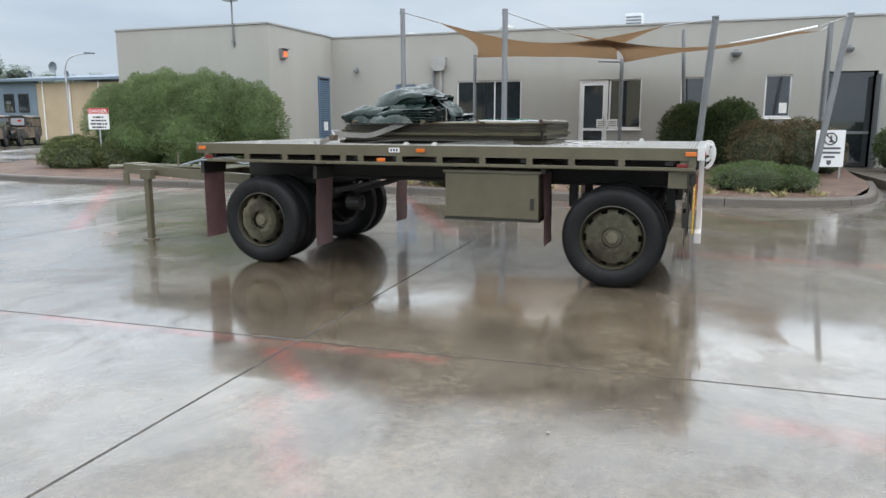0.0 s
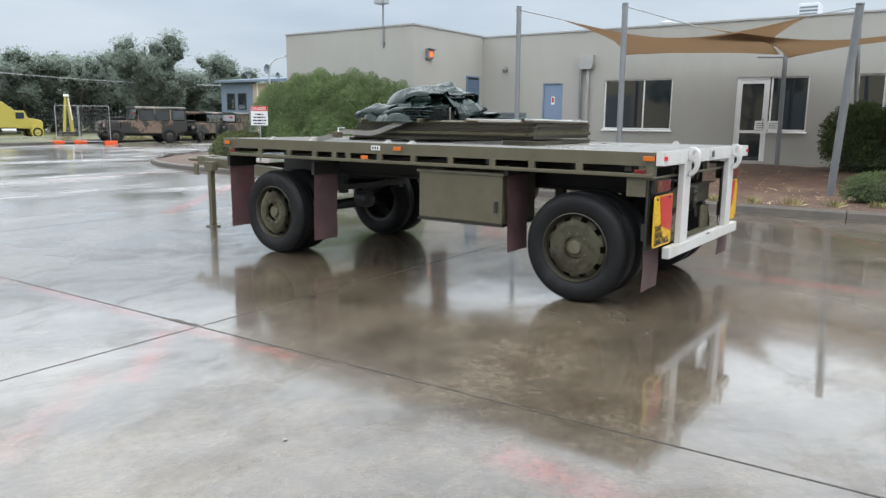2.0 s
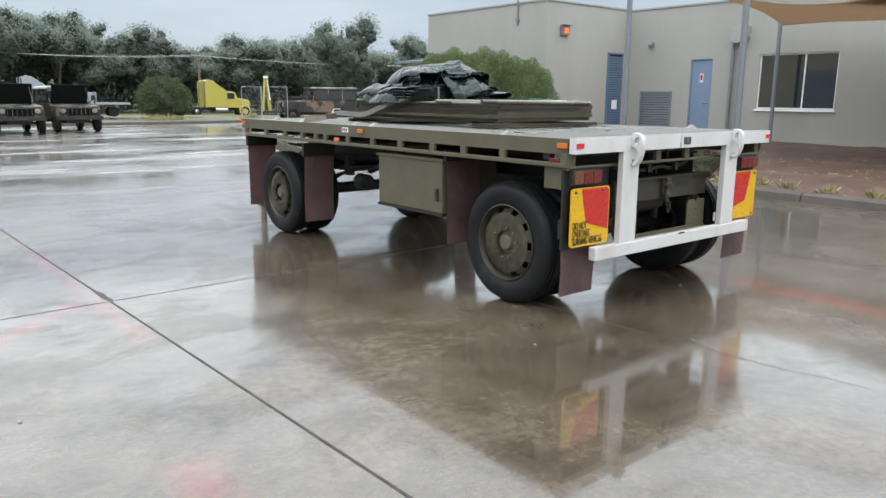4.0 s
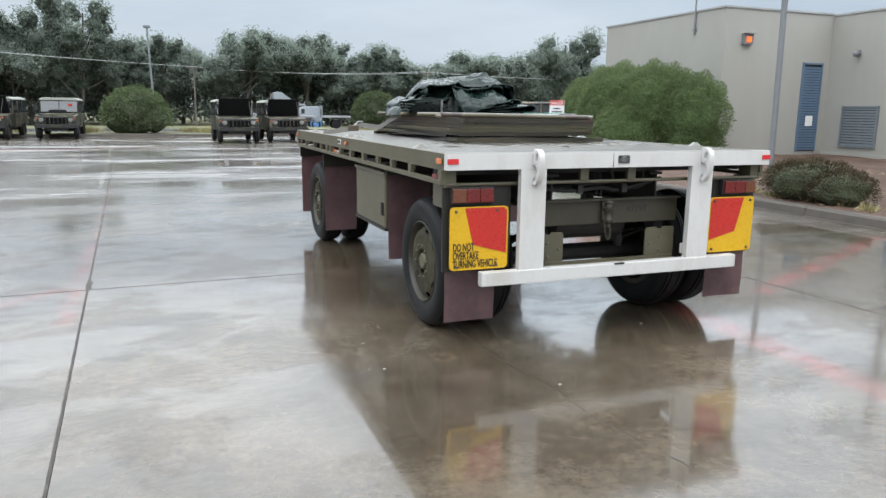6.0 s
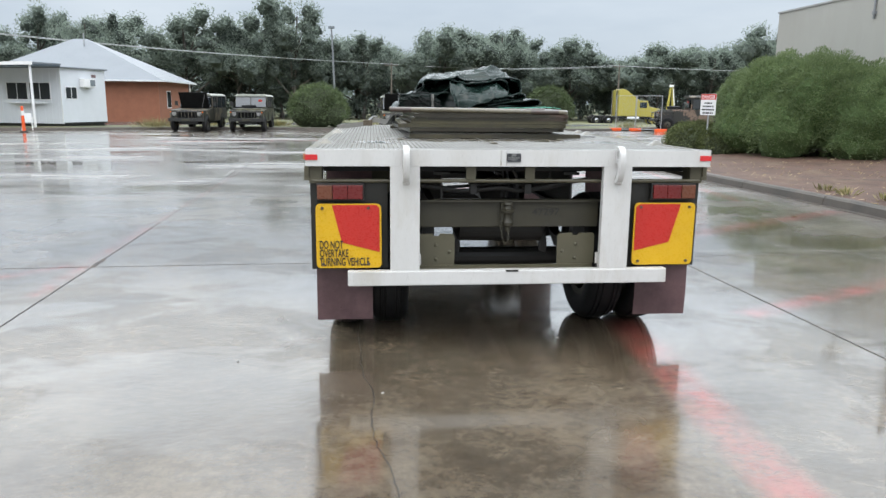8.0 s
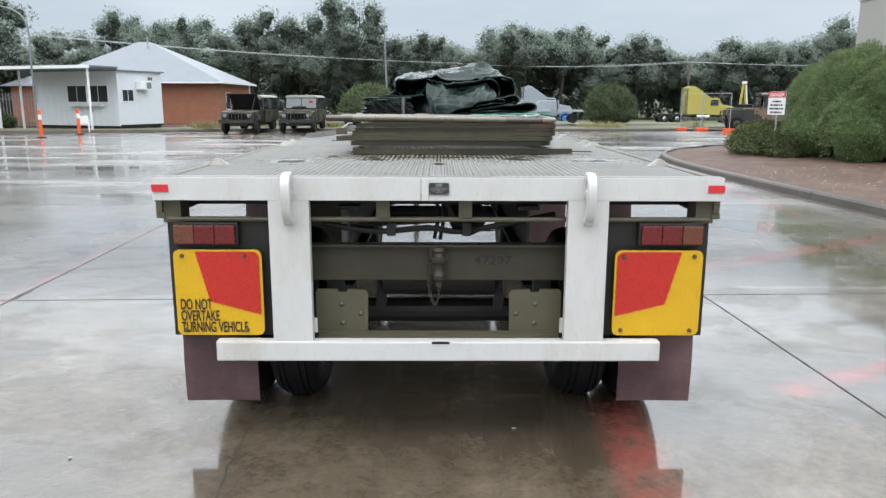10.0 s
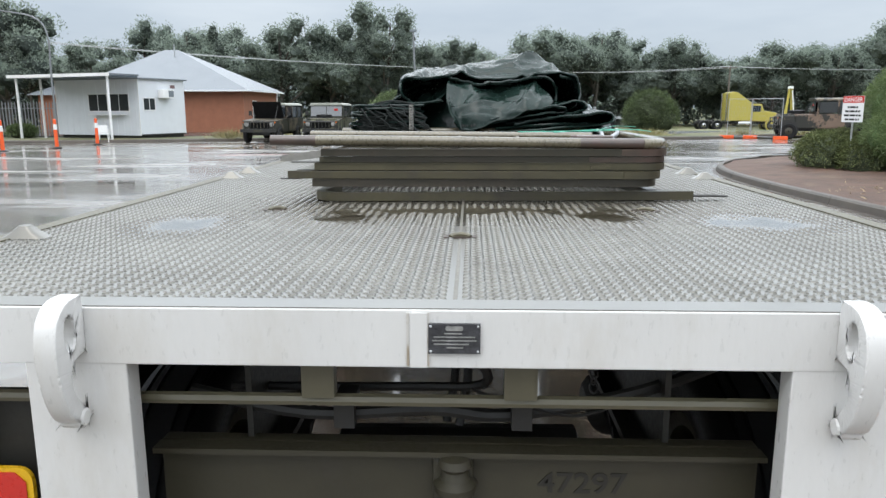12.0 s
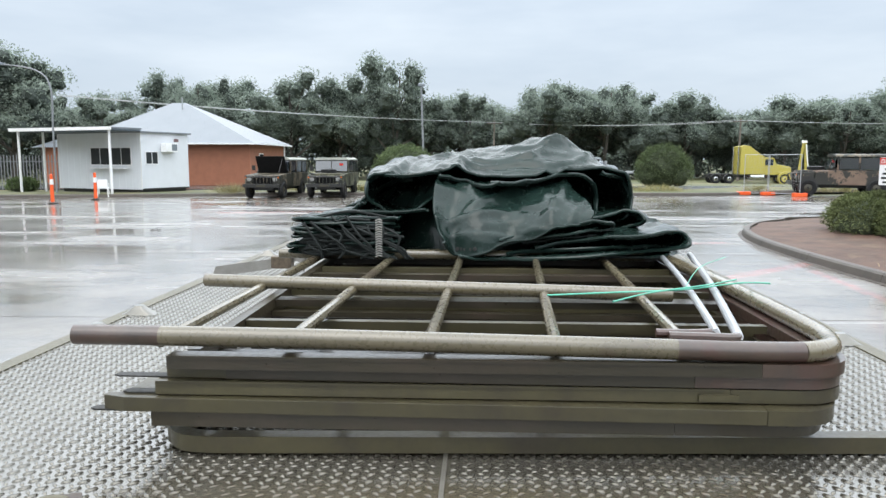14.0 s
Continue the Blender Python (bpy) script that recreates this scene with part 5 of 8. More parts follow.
# maroon mudflaps and their arms
for s in (-1, 1):
    for y, z0, z1, lean in ((5.02, 0.25, 0.98, 0.0), (3.66, 0.22, 0.95, 0.02), (1.33, 0.36, 1.06, -0.02), (0.10, 0.18, 0.62, 0.0)):
        bm = bmesh.new()
        n = 6
        rows = []
        for i in range(n + 1):
            z = z1 + (z0 - z1) * i / n
            b2 = lean * (i / n) + 0.004 * math.sin(i * 1.3 + y)
            rows.append([bm.verts.new((s * x, y + b2 + 0.003 * math.sin(x * 14), z)) for x in (0.86, 0.95, 1.04, 1.13, 1.21)])
        for a, c in zip(rows, rows[1:]):
            for j in range(4):
                bm.faces.new((a[j], a[j + 1], c[j + 1], c[j]))
        bmesh.ops.solidify(bm, geom=list(bm.faces), thickness=0.012)
        f = part("mudflap", bm, FLAP, trailer, "maroon rubber mudflap", smooth=True)
        part("flap_bracket", box(s * 1.035 - 0.19, s * 1.035 + 0.19, y - 0.02, y + 0.02, z1 - 0.03, min(1.118, z1 + 0.10)), KHAKI_DARK, f)
part("toolbox", box(-1.22, -0.62, 1.37, 2.27, 0.60, 1.02), KHAKI, trailer, "square khaki steel toolbox", bevel=0.012)
tb = [o for o in trailer.children if o.name.startswith("toolbox")][0]
part("toolbox_lip", box(-1.232, -0.60, 1.35, 2.29, 1.02, 1.045), KHAKI, tb, bevel=0.005)
part("toolbox_base", box(-1.226, -0.61, 1.36, 2.28, 0.578, 0.60), KHAKI_DARK, tb)
part("latch", box(-1.238, -1.221, 1.41, 1.44, 0.70, 0.80), BLACK_STEEL, tb)
part("toolbox_hanger", box(-0.66, -0.63, 1.4, 2.2, 1.0, 1.12), KHAKI_DARK, tb)
part("spare_tank", lathe([(0.02, -0.4), (0.13, -0.36), (0.135, 0.36), (0.02, 0.4)], (0.2, 2.2, 0.80), 'y', 20), BLACK_STEEL, trailer)
part("turntable_ring", lathe([(0.48, 0.0), (0.50, 0.04), (0.5, 0.1), (0.42, 0.1), (0.42, 0.0)], (0, 4.375, 0.77), 'z', 40), BLACK_STEEL, trailer)
part("turntable_frame", box(-0.55, 0.55, 3.8, 5.0, 0.71, 0.768), BLACK_STEEL, trailer)
part("brake_chamber", lathe([(0.03, -0.1), (0.085, -0.08), (0.085, 0.08), (0.03, 0.1)], (-0.55, 3.55, 0.62), 'y', 16), BLACK_STEEL, trailer)
part("brake_chamber", lathe([(0.03, -0.1), (0.085, -0.08), (0.085, 0.08), (0.03, 0.1)], (0.5, 1.15, 0.62), 'y', 16), BLACK_STEEL, trailer)
part("underbody_strut", tube([(-0.42, 3.1, 0.88), (-0.42, 3.62, 0.72)], 0.03, 8), BLACK_STEEL, trailer)

# drawbar
for s in (-1, 1):
    a, c = Vector((s * 0.5, 4.9, 0.84)), Vector((s * 0.09, 7.02, 0.90))
    ang = math.atan2(-(c.x - a.x), c.y - a.y)
    m = Matrix.Translation(a) @ Matrix.Rotation(ang, 4, 'Z') @ Matrix.Rotation(math.asin((c.z - a.z) / (c - a).length), 4, 'X')
    part("drawbar_beam", box(-0.035, 0.035, 0, (c - a).length, -0.07, 0.05, m), KHAKI, trailer, bevel=0.006)
part("drawbar_top_plate", prism([(-0.44, 5.3), (0.44, 5.3), (0.12, 6.95), (-0.12, 6.95)], 'xy', 0.935, 0.943), KHAKI_LIGHT, trailer)
part("drawbar_crosspiece", box(-0.38, 0.38, 5.62, 5.72, 0.80, 0.93), KHAKI, trailer)
part("drawbar_head", box(-0.14, 0.14, 6.95, 7.12, 0.83, 0.96), KHAKI, trailer, bevel=0.01)
eye_pts = [(0.08 * math.cos(a), 7.34 + 0.10 * math.sin(a), 0.90) for a in np.linspace(0, 2 * math.pi, 20, endpoint=False)]
part("towing_eye", tube(eye_pts, 0.026, 10, closed=True), KHAKI, trailer, smooth=True)
part("eye_shank", tube([(0, 7.12, 0.9), (0, 7.25, 0.9)], 0.035, 10), KHAKI, trailer)
part("brake_hook", box(-0.3, -0.27, 6.9, 6.98, 0.70, 0.86), KHAKI, trailer)
leg = part("support_leg", box(-0.345, -0.275, 6.545, 6.615, 0.02, 0.90), KHAKI, trailer, "folding drawbar stand", bevel=0.006)
part("leg_foot", box(-0.38, -0.24, 6.51, 6.65, 0.0, 0.02), KHAKI, leg)
part("leg_sleeve", box(-0.36, -0.26, 6.5, 6.66, 0.78, 0.9), KHAKI, leg)
part("leg_link", box(-0.33, -0.15, 6.56, 6.60, 0.84, 0.88), KHAKI, leg)
for k in range(4):
    part("coiled_hose", tube(smooth_path([(-0.25 + 0.05 * k, 6.1 - 0.1 * k, 0.955), (-0.1 + 0.05 * k, 5.95, 1.01 + 0.015 * k), (0.0, 5.6, 1.03 + 0.01 * k), (-0.1 + 0.06 * k, 5.25, 0.98), (-0.2 + 0.1 * k, 5.02, 1.06)], 5), 0.012, 7), BLACK_STEEL if k % 2 else GREY_LOUVRE, trailer, "air and cable hose", smooth=True)
part("hose_post", tube([(-0.12, 6.25, 0.94), (-0.12, 6.25, 1.10)], 0.014, 8), KHAKI, trailer)

# ---- the stack of steel frames on the deck ----
rng = random.Random(5)


def rail_along(line, width, height):
    """A flat bar standing on z = 0, its outer face along a line of (x, y)."""
    bm = bmesh.new()
    rows = []
    for i, p in enumerate(line):
        a, c = line[max(0, i - 1)], line[min(len(line) - 1, i + 1)]
        d = Vector((c[0] - a[0], c[1] - a[1], 0)).normalized()
        n = Vector((-d.y, d.x, 0)) * width
        rows.append([bm.verts.new((p[0] + n.x * u, p[1] + n.y * u, height * v)) for u, v in ((0, 0), (1, 0), (1, 1), (0, 1))])
    for a, c in zip(rows, rows[1:]):
        for j in range(4):
            bm.faces.new((a[j], a[(j + 1) % 4], c[(j + 1) % 4], c[j]))
    bm.faces.new(rows[0])
    bm.faces.new(rows[-1][::-1])
    return bm


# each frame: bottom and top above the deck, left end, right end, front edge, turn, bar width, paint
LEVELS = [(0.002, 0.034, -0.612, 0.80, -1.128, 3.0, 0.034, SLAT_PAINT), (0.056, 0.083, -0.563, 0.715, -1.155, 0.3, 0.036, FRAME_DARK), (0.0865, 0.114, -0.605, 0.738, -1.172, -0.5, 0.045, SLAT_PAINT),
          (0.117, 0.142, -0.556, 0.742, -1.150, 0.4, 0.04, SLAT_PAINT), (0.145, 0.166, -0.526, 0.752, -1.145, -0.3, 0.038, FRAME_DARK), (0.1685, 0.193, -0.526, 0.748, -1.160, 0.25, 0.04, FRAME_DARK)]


def steel_frame(k, z0, z1, x0, x1, y0, turn, bar, paint):
    fr_ = thing("steel_frame", (0, 2.6, TOP + z0), turn, "wet khaki steel tube and angle frame lying in the stack", "frame", "stacked steel frames")
    h, y1 = z1 - z0, 1.10 - 0.02 * (k % 3)
    rad = 0.085 + 0.02 * rng.random()
    bend = [(x1 - rad + rad * math.sin(a), y0 + rad - rad * math.cos(a)) for a in np.linspace(0, math.pi / 2, 8)]
    split = x1 - rad - 0.03 - 0.18 * rng.random()
    if k == 0:
        # the lowest one has a rounded corner at its open end
        turn_in = [(x0 + 0.03, y0 + 0.34), (x0, y0 + 0.10), (x0 + 0.012, y0 + 0.05), (x0 + 0.05, y0 + 0.012), (x0 + 0.11, y0)]
        part("end_rail", rail_along([(q.x, q.y) for q in smooth_path([(u, w, 0) for u, w in turn_in], 5)] + [(x1, y0)], bar, h), paint, fr_, "wet khaki bar with a bent corner", smooth=True)
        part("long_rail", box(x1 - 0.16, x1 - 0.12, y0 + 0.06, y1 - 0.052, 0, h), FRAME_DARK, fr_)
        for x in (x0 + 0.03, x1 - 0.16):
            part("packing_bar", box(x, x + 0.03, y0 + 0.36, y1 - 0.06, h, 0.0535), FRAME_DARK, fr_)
        part("lug", prism([(x1, y0 + 0.004), (x1 + 0.085, y0 + 0.004), (x1 + 0.12, y0 - 0.012), (x1 + 0.128, y0 - 0.004), (x1 + 0.10, y0 + 0.035), (x1, y0 + 0.035)], 'xy', 0.010, 0.016), KHAKI_DARK, fr_, "flat steel lug")
    elif k == 2:
        # a flat bar cut to a point
        part("end_rail", prism([(x0 - 0.034, y0 + bar * 0.30), (x0, y0 + 0.004), (x0 + 0.012, y0), (split, y0), (split, y0 + bar), (x0 + 0.06, y0 + bar), (x0 - 0.03, y0 + bar * 0.62)], 'xy', 0, h), paint, fr_, "olive flat bar with a pointed end", bevel=0.0015)
        part("bent_rail", rail_along([(split + 0.001, y0)] + bend + [(x1, y1 - 0.055)], bar, h), paint, fr_, "bent corner rail", smooth=True)
    elif k == 4:
        part("end_plate", box(x0, x0 + 0.115, y0 + 0.006, y0 + bar, 0.0, h - 0.0015), SLAT_PAINT, fr_, "short olive plate")
        part("end_rail", rail_along([(x0 + 0.117, y0), (split, y0)], bar, h), paint, fr_)
        part("bent_rail", rail_along([(split + 0.001, y0)] + bend + [(x1, y1 - 0.055)], bar, h), RUST_PAINT, fr_, "rusted bent corner rail", smooth=True)
    else:
        part("end_rail", rail_along([(x0, y0), (split, y0)], bar, h), paint, fr_)
        part("bent_rail", rail_along([(split + 0.001, y0)] + bend + [(x1, y1 - 0.055)], bar, h), RUST_PAINT if k == 5 else paint, fr_, "bent corner rail", smooth=True)
    if k in (1, 3, 5):
        part("rail_lip", box(x0 + 0.002, split - 0.01, y0 - 0.0032, y0 - 0.0004, h - 0.004, h + 0.0015), paint, fr_)
    if k == 3:
        part("splice", box(0.455, 0.527, y0 - 0.006, y0 - 0.0005, 0.004, 0.016), SLAT_PAINT, fr_, "short welded splice")
    if k in (2, 3, 4):
        y = y0 + 0.010
        reach = {2: 0.062, 3: 0.070, 4: 0.108}[k]
        part("lug", prism([(x0 + 0.02, y), (x0 - reach + 0.012, y), (x0 - reach, y + 0.006), (x0 - reach + 0.004, y + 0.022), (x0 + 0.02, y + 0.026)], 'xy', -0.0026 if k != 2 else -0.003, 0.0004), KHAKI_DARK, fr_, "thin flat steel lug")
    part("end_rail", box(x0 + 0.01, x1 - 0.01, y1 - 0.05, y1, 0, h), paint, fr_)
    if k:
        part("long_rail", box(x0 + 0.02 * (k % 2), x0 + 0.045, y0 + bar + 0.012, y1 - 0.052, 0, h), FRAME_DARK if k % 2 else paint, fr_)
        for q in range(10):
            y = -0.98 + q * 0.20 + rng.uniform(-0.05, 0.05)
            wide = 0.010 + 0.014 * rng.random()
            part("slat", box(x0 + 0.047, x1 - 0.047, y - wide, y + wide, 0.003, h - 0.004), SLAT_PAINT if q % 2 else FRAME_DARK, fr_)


for k, level in enumerate(LEVELS):
    steel_frame(k, *level)

top_frame = thing("tube_frame", (0, 0, TOP + 0.198), 0, "weathered khaki round-tube gate frame on top of the stack", "frame", "stacked steel frames")
r = 0.0195
main = smooth_path([(-0.712, 1.472, 0.026), (-0.3, 1.472, 0.024), (0.3, 1.465, 0.017), (0.58, 1.46, 0.014), (0.69, 1.482, 0.013), (0.738, 1.56, 0.013), (0.75, 1.74, 0.013), (0.735, 2.3, 0.016), (0.68, 3.2, 0.02), (0.68, 3.62, 0.02)], 6)
for a_, c_, mat_, txt in ((0, 3, RUST_PAINT, 'rusted tube end'), (3, 14, KHAKI_LIGHT, 'khaki tube'), (14, 21, RUST_PAINT, 'rusted tube'), (21, len(main) - 1, KHAKI_LIGHT, 'bent khaki tube')):
    part("bent_tube", tube(main[a_:c_ + 1], r, 16), mat_, top_frame, txt, smooth=True)
part("cross_tube", tube([(-0.70, 2.11, 0.025), (0.55, 1.985, 0.020)], r * 0.93, 14), KHAKI_LIGHT, top_frame, smooth=True)
part("cross_tube", tube([(-0.66, 2.72, 0.022), (0.64, 2.72, 0.022)], r * 0.93, 14), KHAKI_LIGHT, top_frame, smooth=True)
part("cross_tube", tube([(-0.66, 3.5, 0.022), (0.68, 3.5, 0.022)], r * 0.93, 14), KHAKI_LIGHT, top_frame, smooth=True)
for xa, xb, ya in ((-0.55, -0.49, 1.48), (-0.305, -0.21, 1.48), (-0.035, 0.015, 1.48), (0.207, 0.29, 1.47), (0.455, 0.52, 1.51)):
    part("long_bar", tube([(xa, ya, 0.012), (xb, 3.5, 0.012)], 0.0125, 10), KHAKI_LIGHT, top_frame, smooth=True)
# the bare steel braces that meet on a rusty foot at the bent corner
part("corner_brace", tube(smooth_path([(0.505, 1.515, 0.036), (0.52, 1.57, 0.036), (0.62, 2.15, 0.030), (0.70, 2.75, 0.03)], 5), 0.0085, 10), GALV, top_frame, "bare steel brace", smooth=True)
part("corner_brace", tube(smooth_path([(0.540, 1.485, 0.034), (0.556, 1.55, 0.036), (0.68, 2.10, 0.030), (0.80, 2.72, 0.03)], 5), 0.0095, 10), GALV, top_frame, "bare steel brace", smooth=True)
part("brace_foot", tube(smooth_path([(0.395, 1.505, 0.036), (0.46, 1.503, 0.036), (0.505, 1.515, 0.036)], 4), 0.0085, 10), RUST_PAINT, top_frame, "rusty bent brace foot", smooth=True)
part("brace_foot", tube(smooth_path([(0.415, 1.488, 0.034), (0.49, 1.482, 0.034), (0.53, 1.478, 0.034), (0.541, 1.489, 0.035)], 4), 0.0095, 10), RUST_PAINT, top_frame, "rusty bent brace foot", smooth=True)
twine = thing("green_twine", (0, 0, TOP + 0.198), 0, "frayed pale green plastic twine on the frame", "twine")
part("strand", tube(smooth_path([(0.22, 1.83, 0.045), (0.38, 1.87, 0.046), (0.56, 1.92, 0.046), (0.72, 2.0, 0.05), (0.82, 2.06, 0.04)], 5), 0.0022, 6), TWINE, twine)
part("strand", tube(smooth_path([(0.36, 1.76, 0.045), (0.47, 1.86, 0.049), (0.62, 1.95, 0.052), (0.74, 2.08, 0.046)], 5), 0.002, 6), TWINE, twine)
part("strand", tube(smooth_path([(0.57, 1.94, 0.049), (0.68, 2.2, 0.06), (0.85, 2.5, 0.05)], 5), 0.0012, 6), TWINE, twine)

# ---- the tarpaulin ----
tarp = thing("green_tarpaulin", (0, 0, TOP + 0.21), 0, "wet dark green tarpaulin folded in a heap on the frames", "tarpaulin")


def thicken(bm, t):
    """Gives an open sheet a second skin, t below its faces, closed round the edge."""
    bmesh.ops.recalc_face_normals(bm, faces=list(bm.faces))
    bm.normal_update()
    faces = list(bm.faces)
    low = {v: v.co - v.normal * t for v in bm.verts}
    low = {v: bm.verts.new(c) for v, c in low.items()}
    rim = [e for e in bm.edges if len(e.link_faces) == 1]
    for f in faces:
        bm.faces.new([low[v] for v in reversed(f.verts)])
    for e in rim:
        v0, v1 = e.verts
        bm.faces.new((v0, v1, low[v1], low[v0]))


def creases(q):
    """Soft swells with thin sharp folds running through them, about -0.5 to 1."""
    bend = Vector((noise.noise(q * 0.8), noise.noise(q * 0.8 + Vector((3, 3, 3))), noise.noise(q * 0.8 + Vector((7, 1, 5))))) * 0.9
    soft = noise.noise(q * 0.9 + bend)
    big_fold = max(0.0, 1 - abs(noise.noise(q * 0.8 + bend)) * 4.5) ** 1.6
    fold = max(0.0, 1 - abs(noise.noise(q * 1.9 + bend * 1.5)) * 4.2) ** 1.5
    fine = max(0.0, 1 - abs(noise.noise(q * 4.3 + bend * 2.2)) * 3.6) ** 1.3
    return 0.55 * soft + 0.75 * big_fold + 0.42 * fold + 0.16 * fine - 0.2


def folded(name, section, y0, y1, seed, swell=0.05, steps=26, closed=False, thick=0.007, slant=0.0, hem=0.0055):
    """A ribbon of cloth: its section (x, z) swept along y, creased and slumped as it goes, with a hem on its front edge."""
    pts = smooth_path([(x, 0, z) for x, z in section], 9, closed)
    cx = sum(p.x for p in pts) / len(pts)
    steps = max(steps, 30)
    bm = bmesh.new()
    rows = []
    for i in range(steps + 1):
        t = i / steps
        y = y0 + (y1 - y0) * t
        round_off = 1 - 0.45 * max(0.0, t - 0.55) ** 1.4 / 0.45 ** 1.4
        row = []
        for k, p in enumerate(pts):
            q = Vector((p.x * 3.4, y * 3.4, p.z * 3.4 + seed * 5.3))
            w = swell * (0.6 * noise.noise(q * 0.8) + 0.75 * creases(q * 1.25))
            x = cx + (p.x - cx) * round_off + 0.6 * w + slant * t
            z = max(0.0, p.z * round_off + w * (0.9 if p.z > 0.05 else 0.35))
            yy = y + 0.05 * noise.noise(Vector((p.x * 3, seed, p.z * 4))) + 0.03 * math.sin(k * 0.27 + seed)
            row.append(bm.verts.new((x, yy, z)))
        rows.append(row)
    edge = [v.co.copy() for v in rows[0]]
    m = len(pts)
    for a, c in zip(rows, rows[1:]):
        for k in range(m if closed else m - 1):
            bm.faces.new((a[k], a[(k + 1) % m], c[(k + 1) % m], c[k]))
    thicken(bm, thick)
    f = part(name, bm, TARP, tarp, "wet green canvas fold", smooth="all")
    if hem:
        part("hem", tube([p + Vector((0, -0.001, 0.002)) for p in edge[::2]], hem, 7), TARP, f, smooth=True)
    return f


# the heap itself, a draped sheet
N = 120
heap_v, heap_f = [], []
for i in range(N + 1):
    for j in range(N + 1):
        x = -0.80 + 1.62 * i / N
        y = 2.56 + 1.50 * j / N
        def bump_at(cx, cy, rx, ry, h):
            d = ((x - cx) / rx) ** 2 + ((y - cy) / ry) ** 2
            return h * max(0.0, 1 - d) ** 0.5
        z = max(bump_at(0.12, 3.16, 0.49, 0.37 if y < 3.16 else 0.38, 0.32), bump_at(-0.14, 3.22, 0.30, 0.32 if y < 3.22 else 0.28, 0.27),
                bump_at(-0.34, 3.46, 0.24, 0.22, 0.14), bump_at(0.52, 3.15, 0.34, 0.42, 0.12), bump_at(-0.42, 3.1, 0.25, 0.35, 0.10))
        q = Vector((x * 4.2, y * 4.2, 1.7))
        bend = Vector((noise.noise(q * 0.6), noise.noise(q * 0.6 + Vector((4, 4, 4))), 0)) * 0.9
        ridge = 1 - abs(noise.noise(Vector((q.x, q.y * 0.55, q.z)) + bend)) * 2.4
        ridge2 = 1 - abs(noise.noise(q * 2.1 + bend * 1.6 + Vector((5, 1, 0)))) * 2.2
        ridge3 = 1 - abs(noise.noise(q * 4.6 + bend * 2.0 + Vector((2, 7, 0)))) * 2.0
        k = min(1.0, z / 0.1)
        z += k * (0.055 * ridge + 0.026 * ridge2 + 0.008 * ridge3 - 0.03)
        heap_v.append((x + 0.03 * noise.noise(q * 1.3 + Vector((0, 0, 8))) * k, y + 0.03 * noise.noise(q * 1.3 + Vector((0, 9, 8))) * k, z - 0.005))
for i in range(N):
    for j in range(N):
        a = i * (N + 1) + j
        f = (a, a + N + 1, a + N + 2, a + 1)
        if max(heap_v[t][2] for t in f) > 0.012:
            heap_f.append(f)
part("draped_sheet", (heap_v, heap_f), TARP, tarp, "rumpled wet green canvas", smooth="all")


def loft(name, stations, seed, swell=0.02, thick=0.007, across=14, along=13, label="wet green canvas sheet", hem=0.006):
    """Cloth laid over several cross-lines (y, [(x, z), ...]), creased, with a hem on its front edge."""
    lines = [smooth_path([(x, y + dy, z) for (x, z), dy in zip(pts, [0.02 * math.sin(3.1 * q + seed) for q in range(len(pts))])], across) for y, pts in stations]
    cols = [smooth_path([ln[k] for ln in lines], along) for k in range(len(lines[0]))]
    bm = bmesh.new()
    grid = []
    for col in cols:
        row = []
        for p in col:
            q = Vector((p.x * 3.6, p.y * 3.2, p.z * 3.0 + seed * 4.7))
            w = creases(q)
            row.append(bm.verts.new((p.x + 0.5 * swell * noise.noise(q * 1.4), p.y - 0.5 * swell * w, max(0.0, p.z + swell * w))))
        grid.append(row)
    edge = [row[0].co.copy() for row in grid]
    for a, c in zip(grid, grid[1:]):
        for k in range(len(a) - 1):
            bm.faces.new((a[k], a[k + 1], c[k + 1], c[k]))
    thicken(bm, thick)
    f = part(name, bm, TARP, tarp, label, smooth="all")
    part("hem", tube([p + Vector((0, -0.002, 0.002)) for p in edge[::2]], hem, 7), TARP, f, smooth=True)
    for k in range(5 if name == "slack_panel" else 0):
        p = edge[int(len(edge) * (0.22 + 0.035 * k))]
        part("eyelet", lathe([(0.006, -0.003), (0.0075, 0.0), (0.006, 0.003)], (p.x, p.y - 0.004, p.z + 0.022), 'y', 10), BLACK_STEEL, f)
    return f


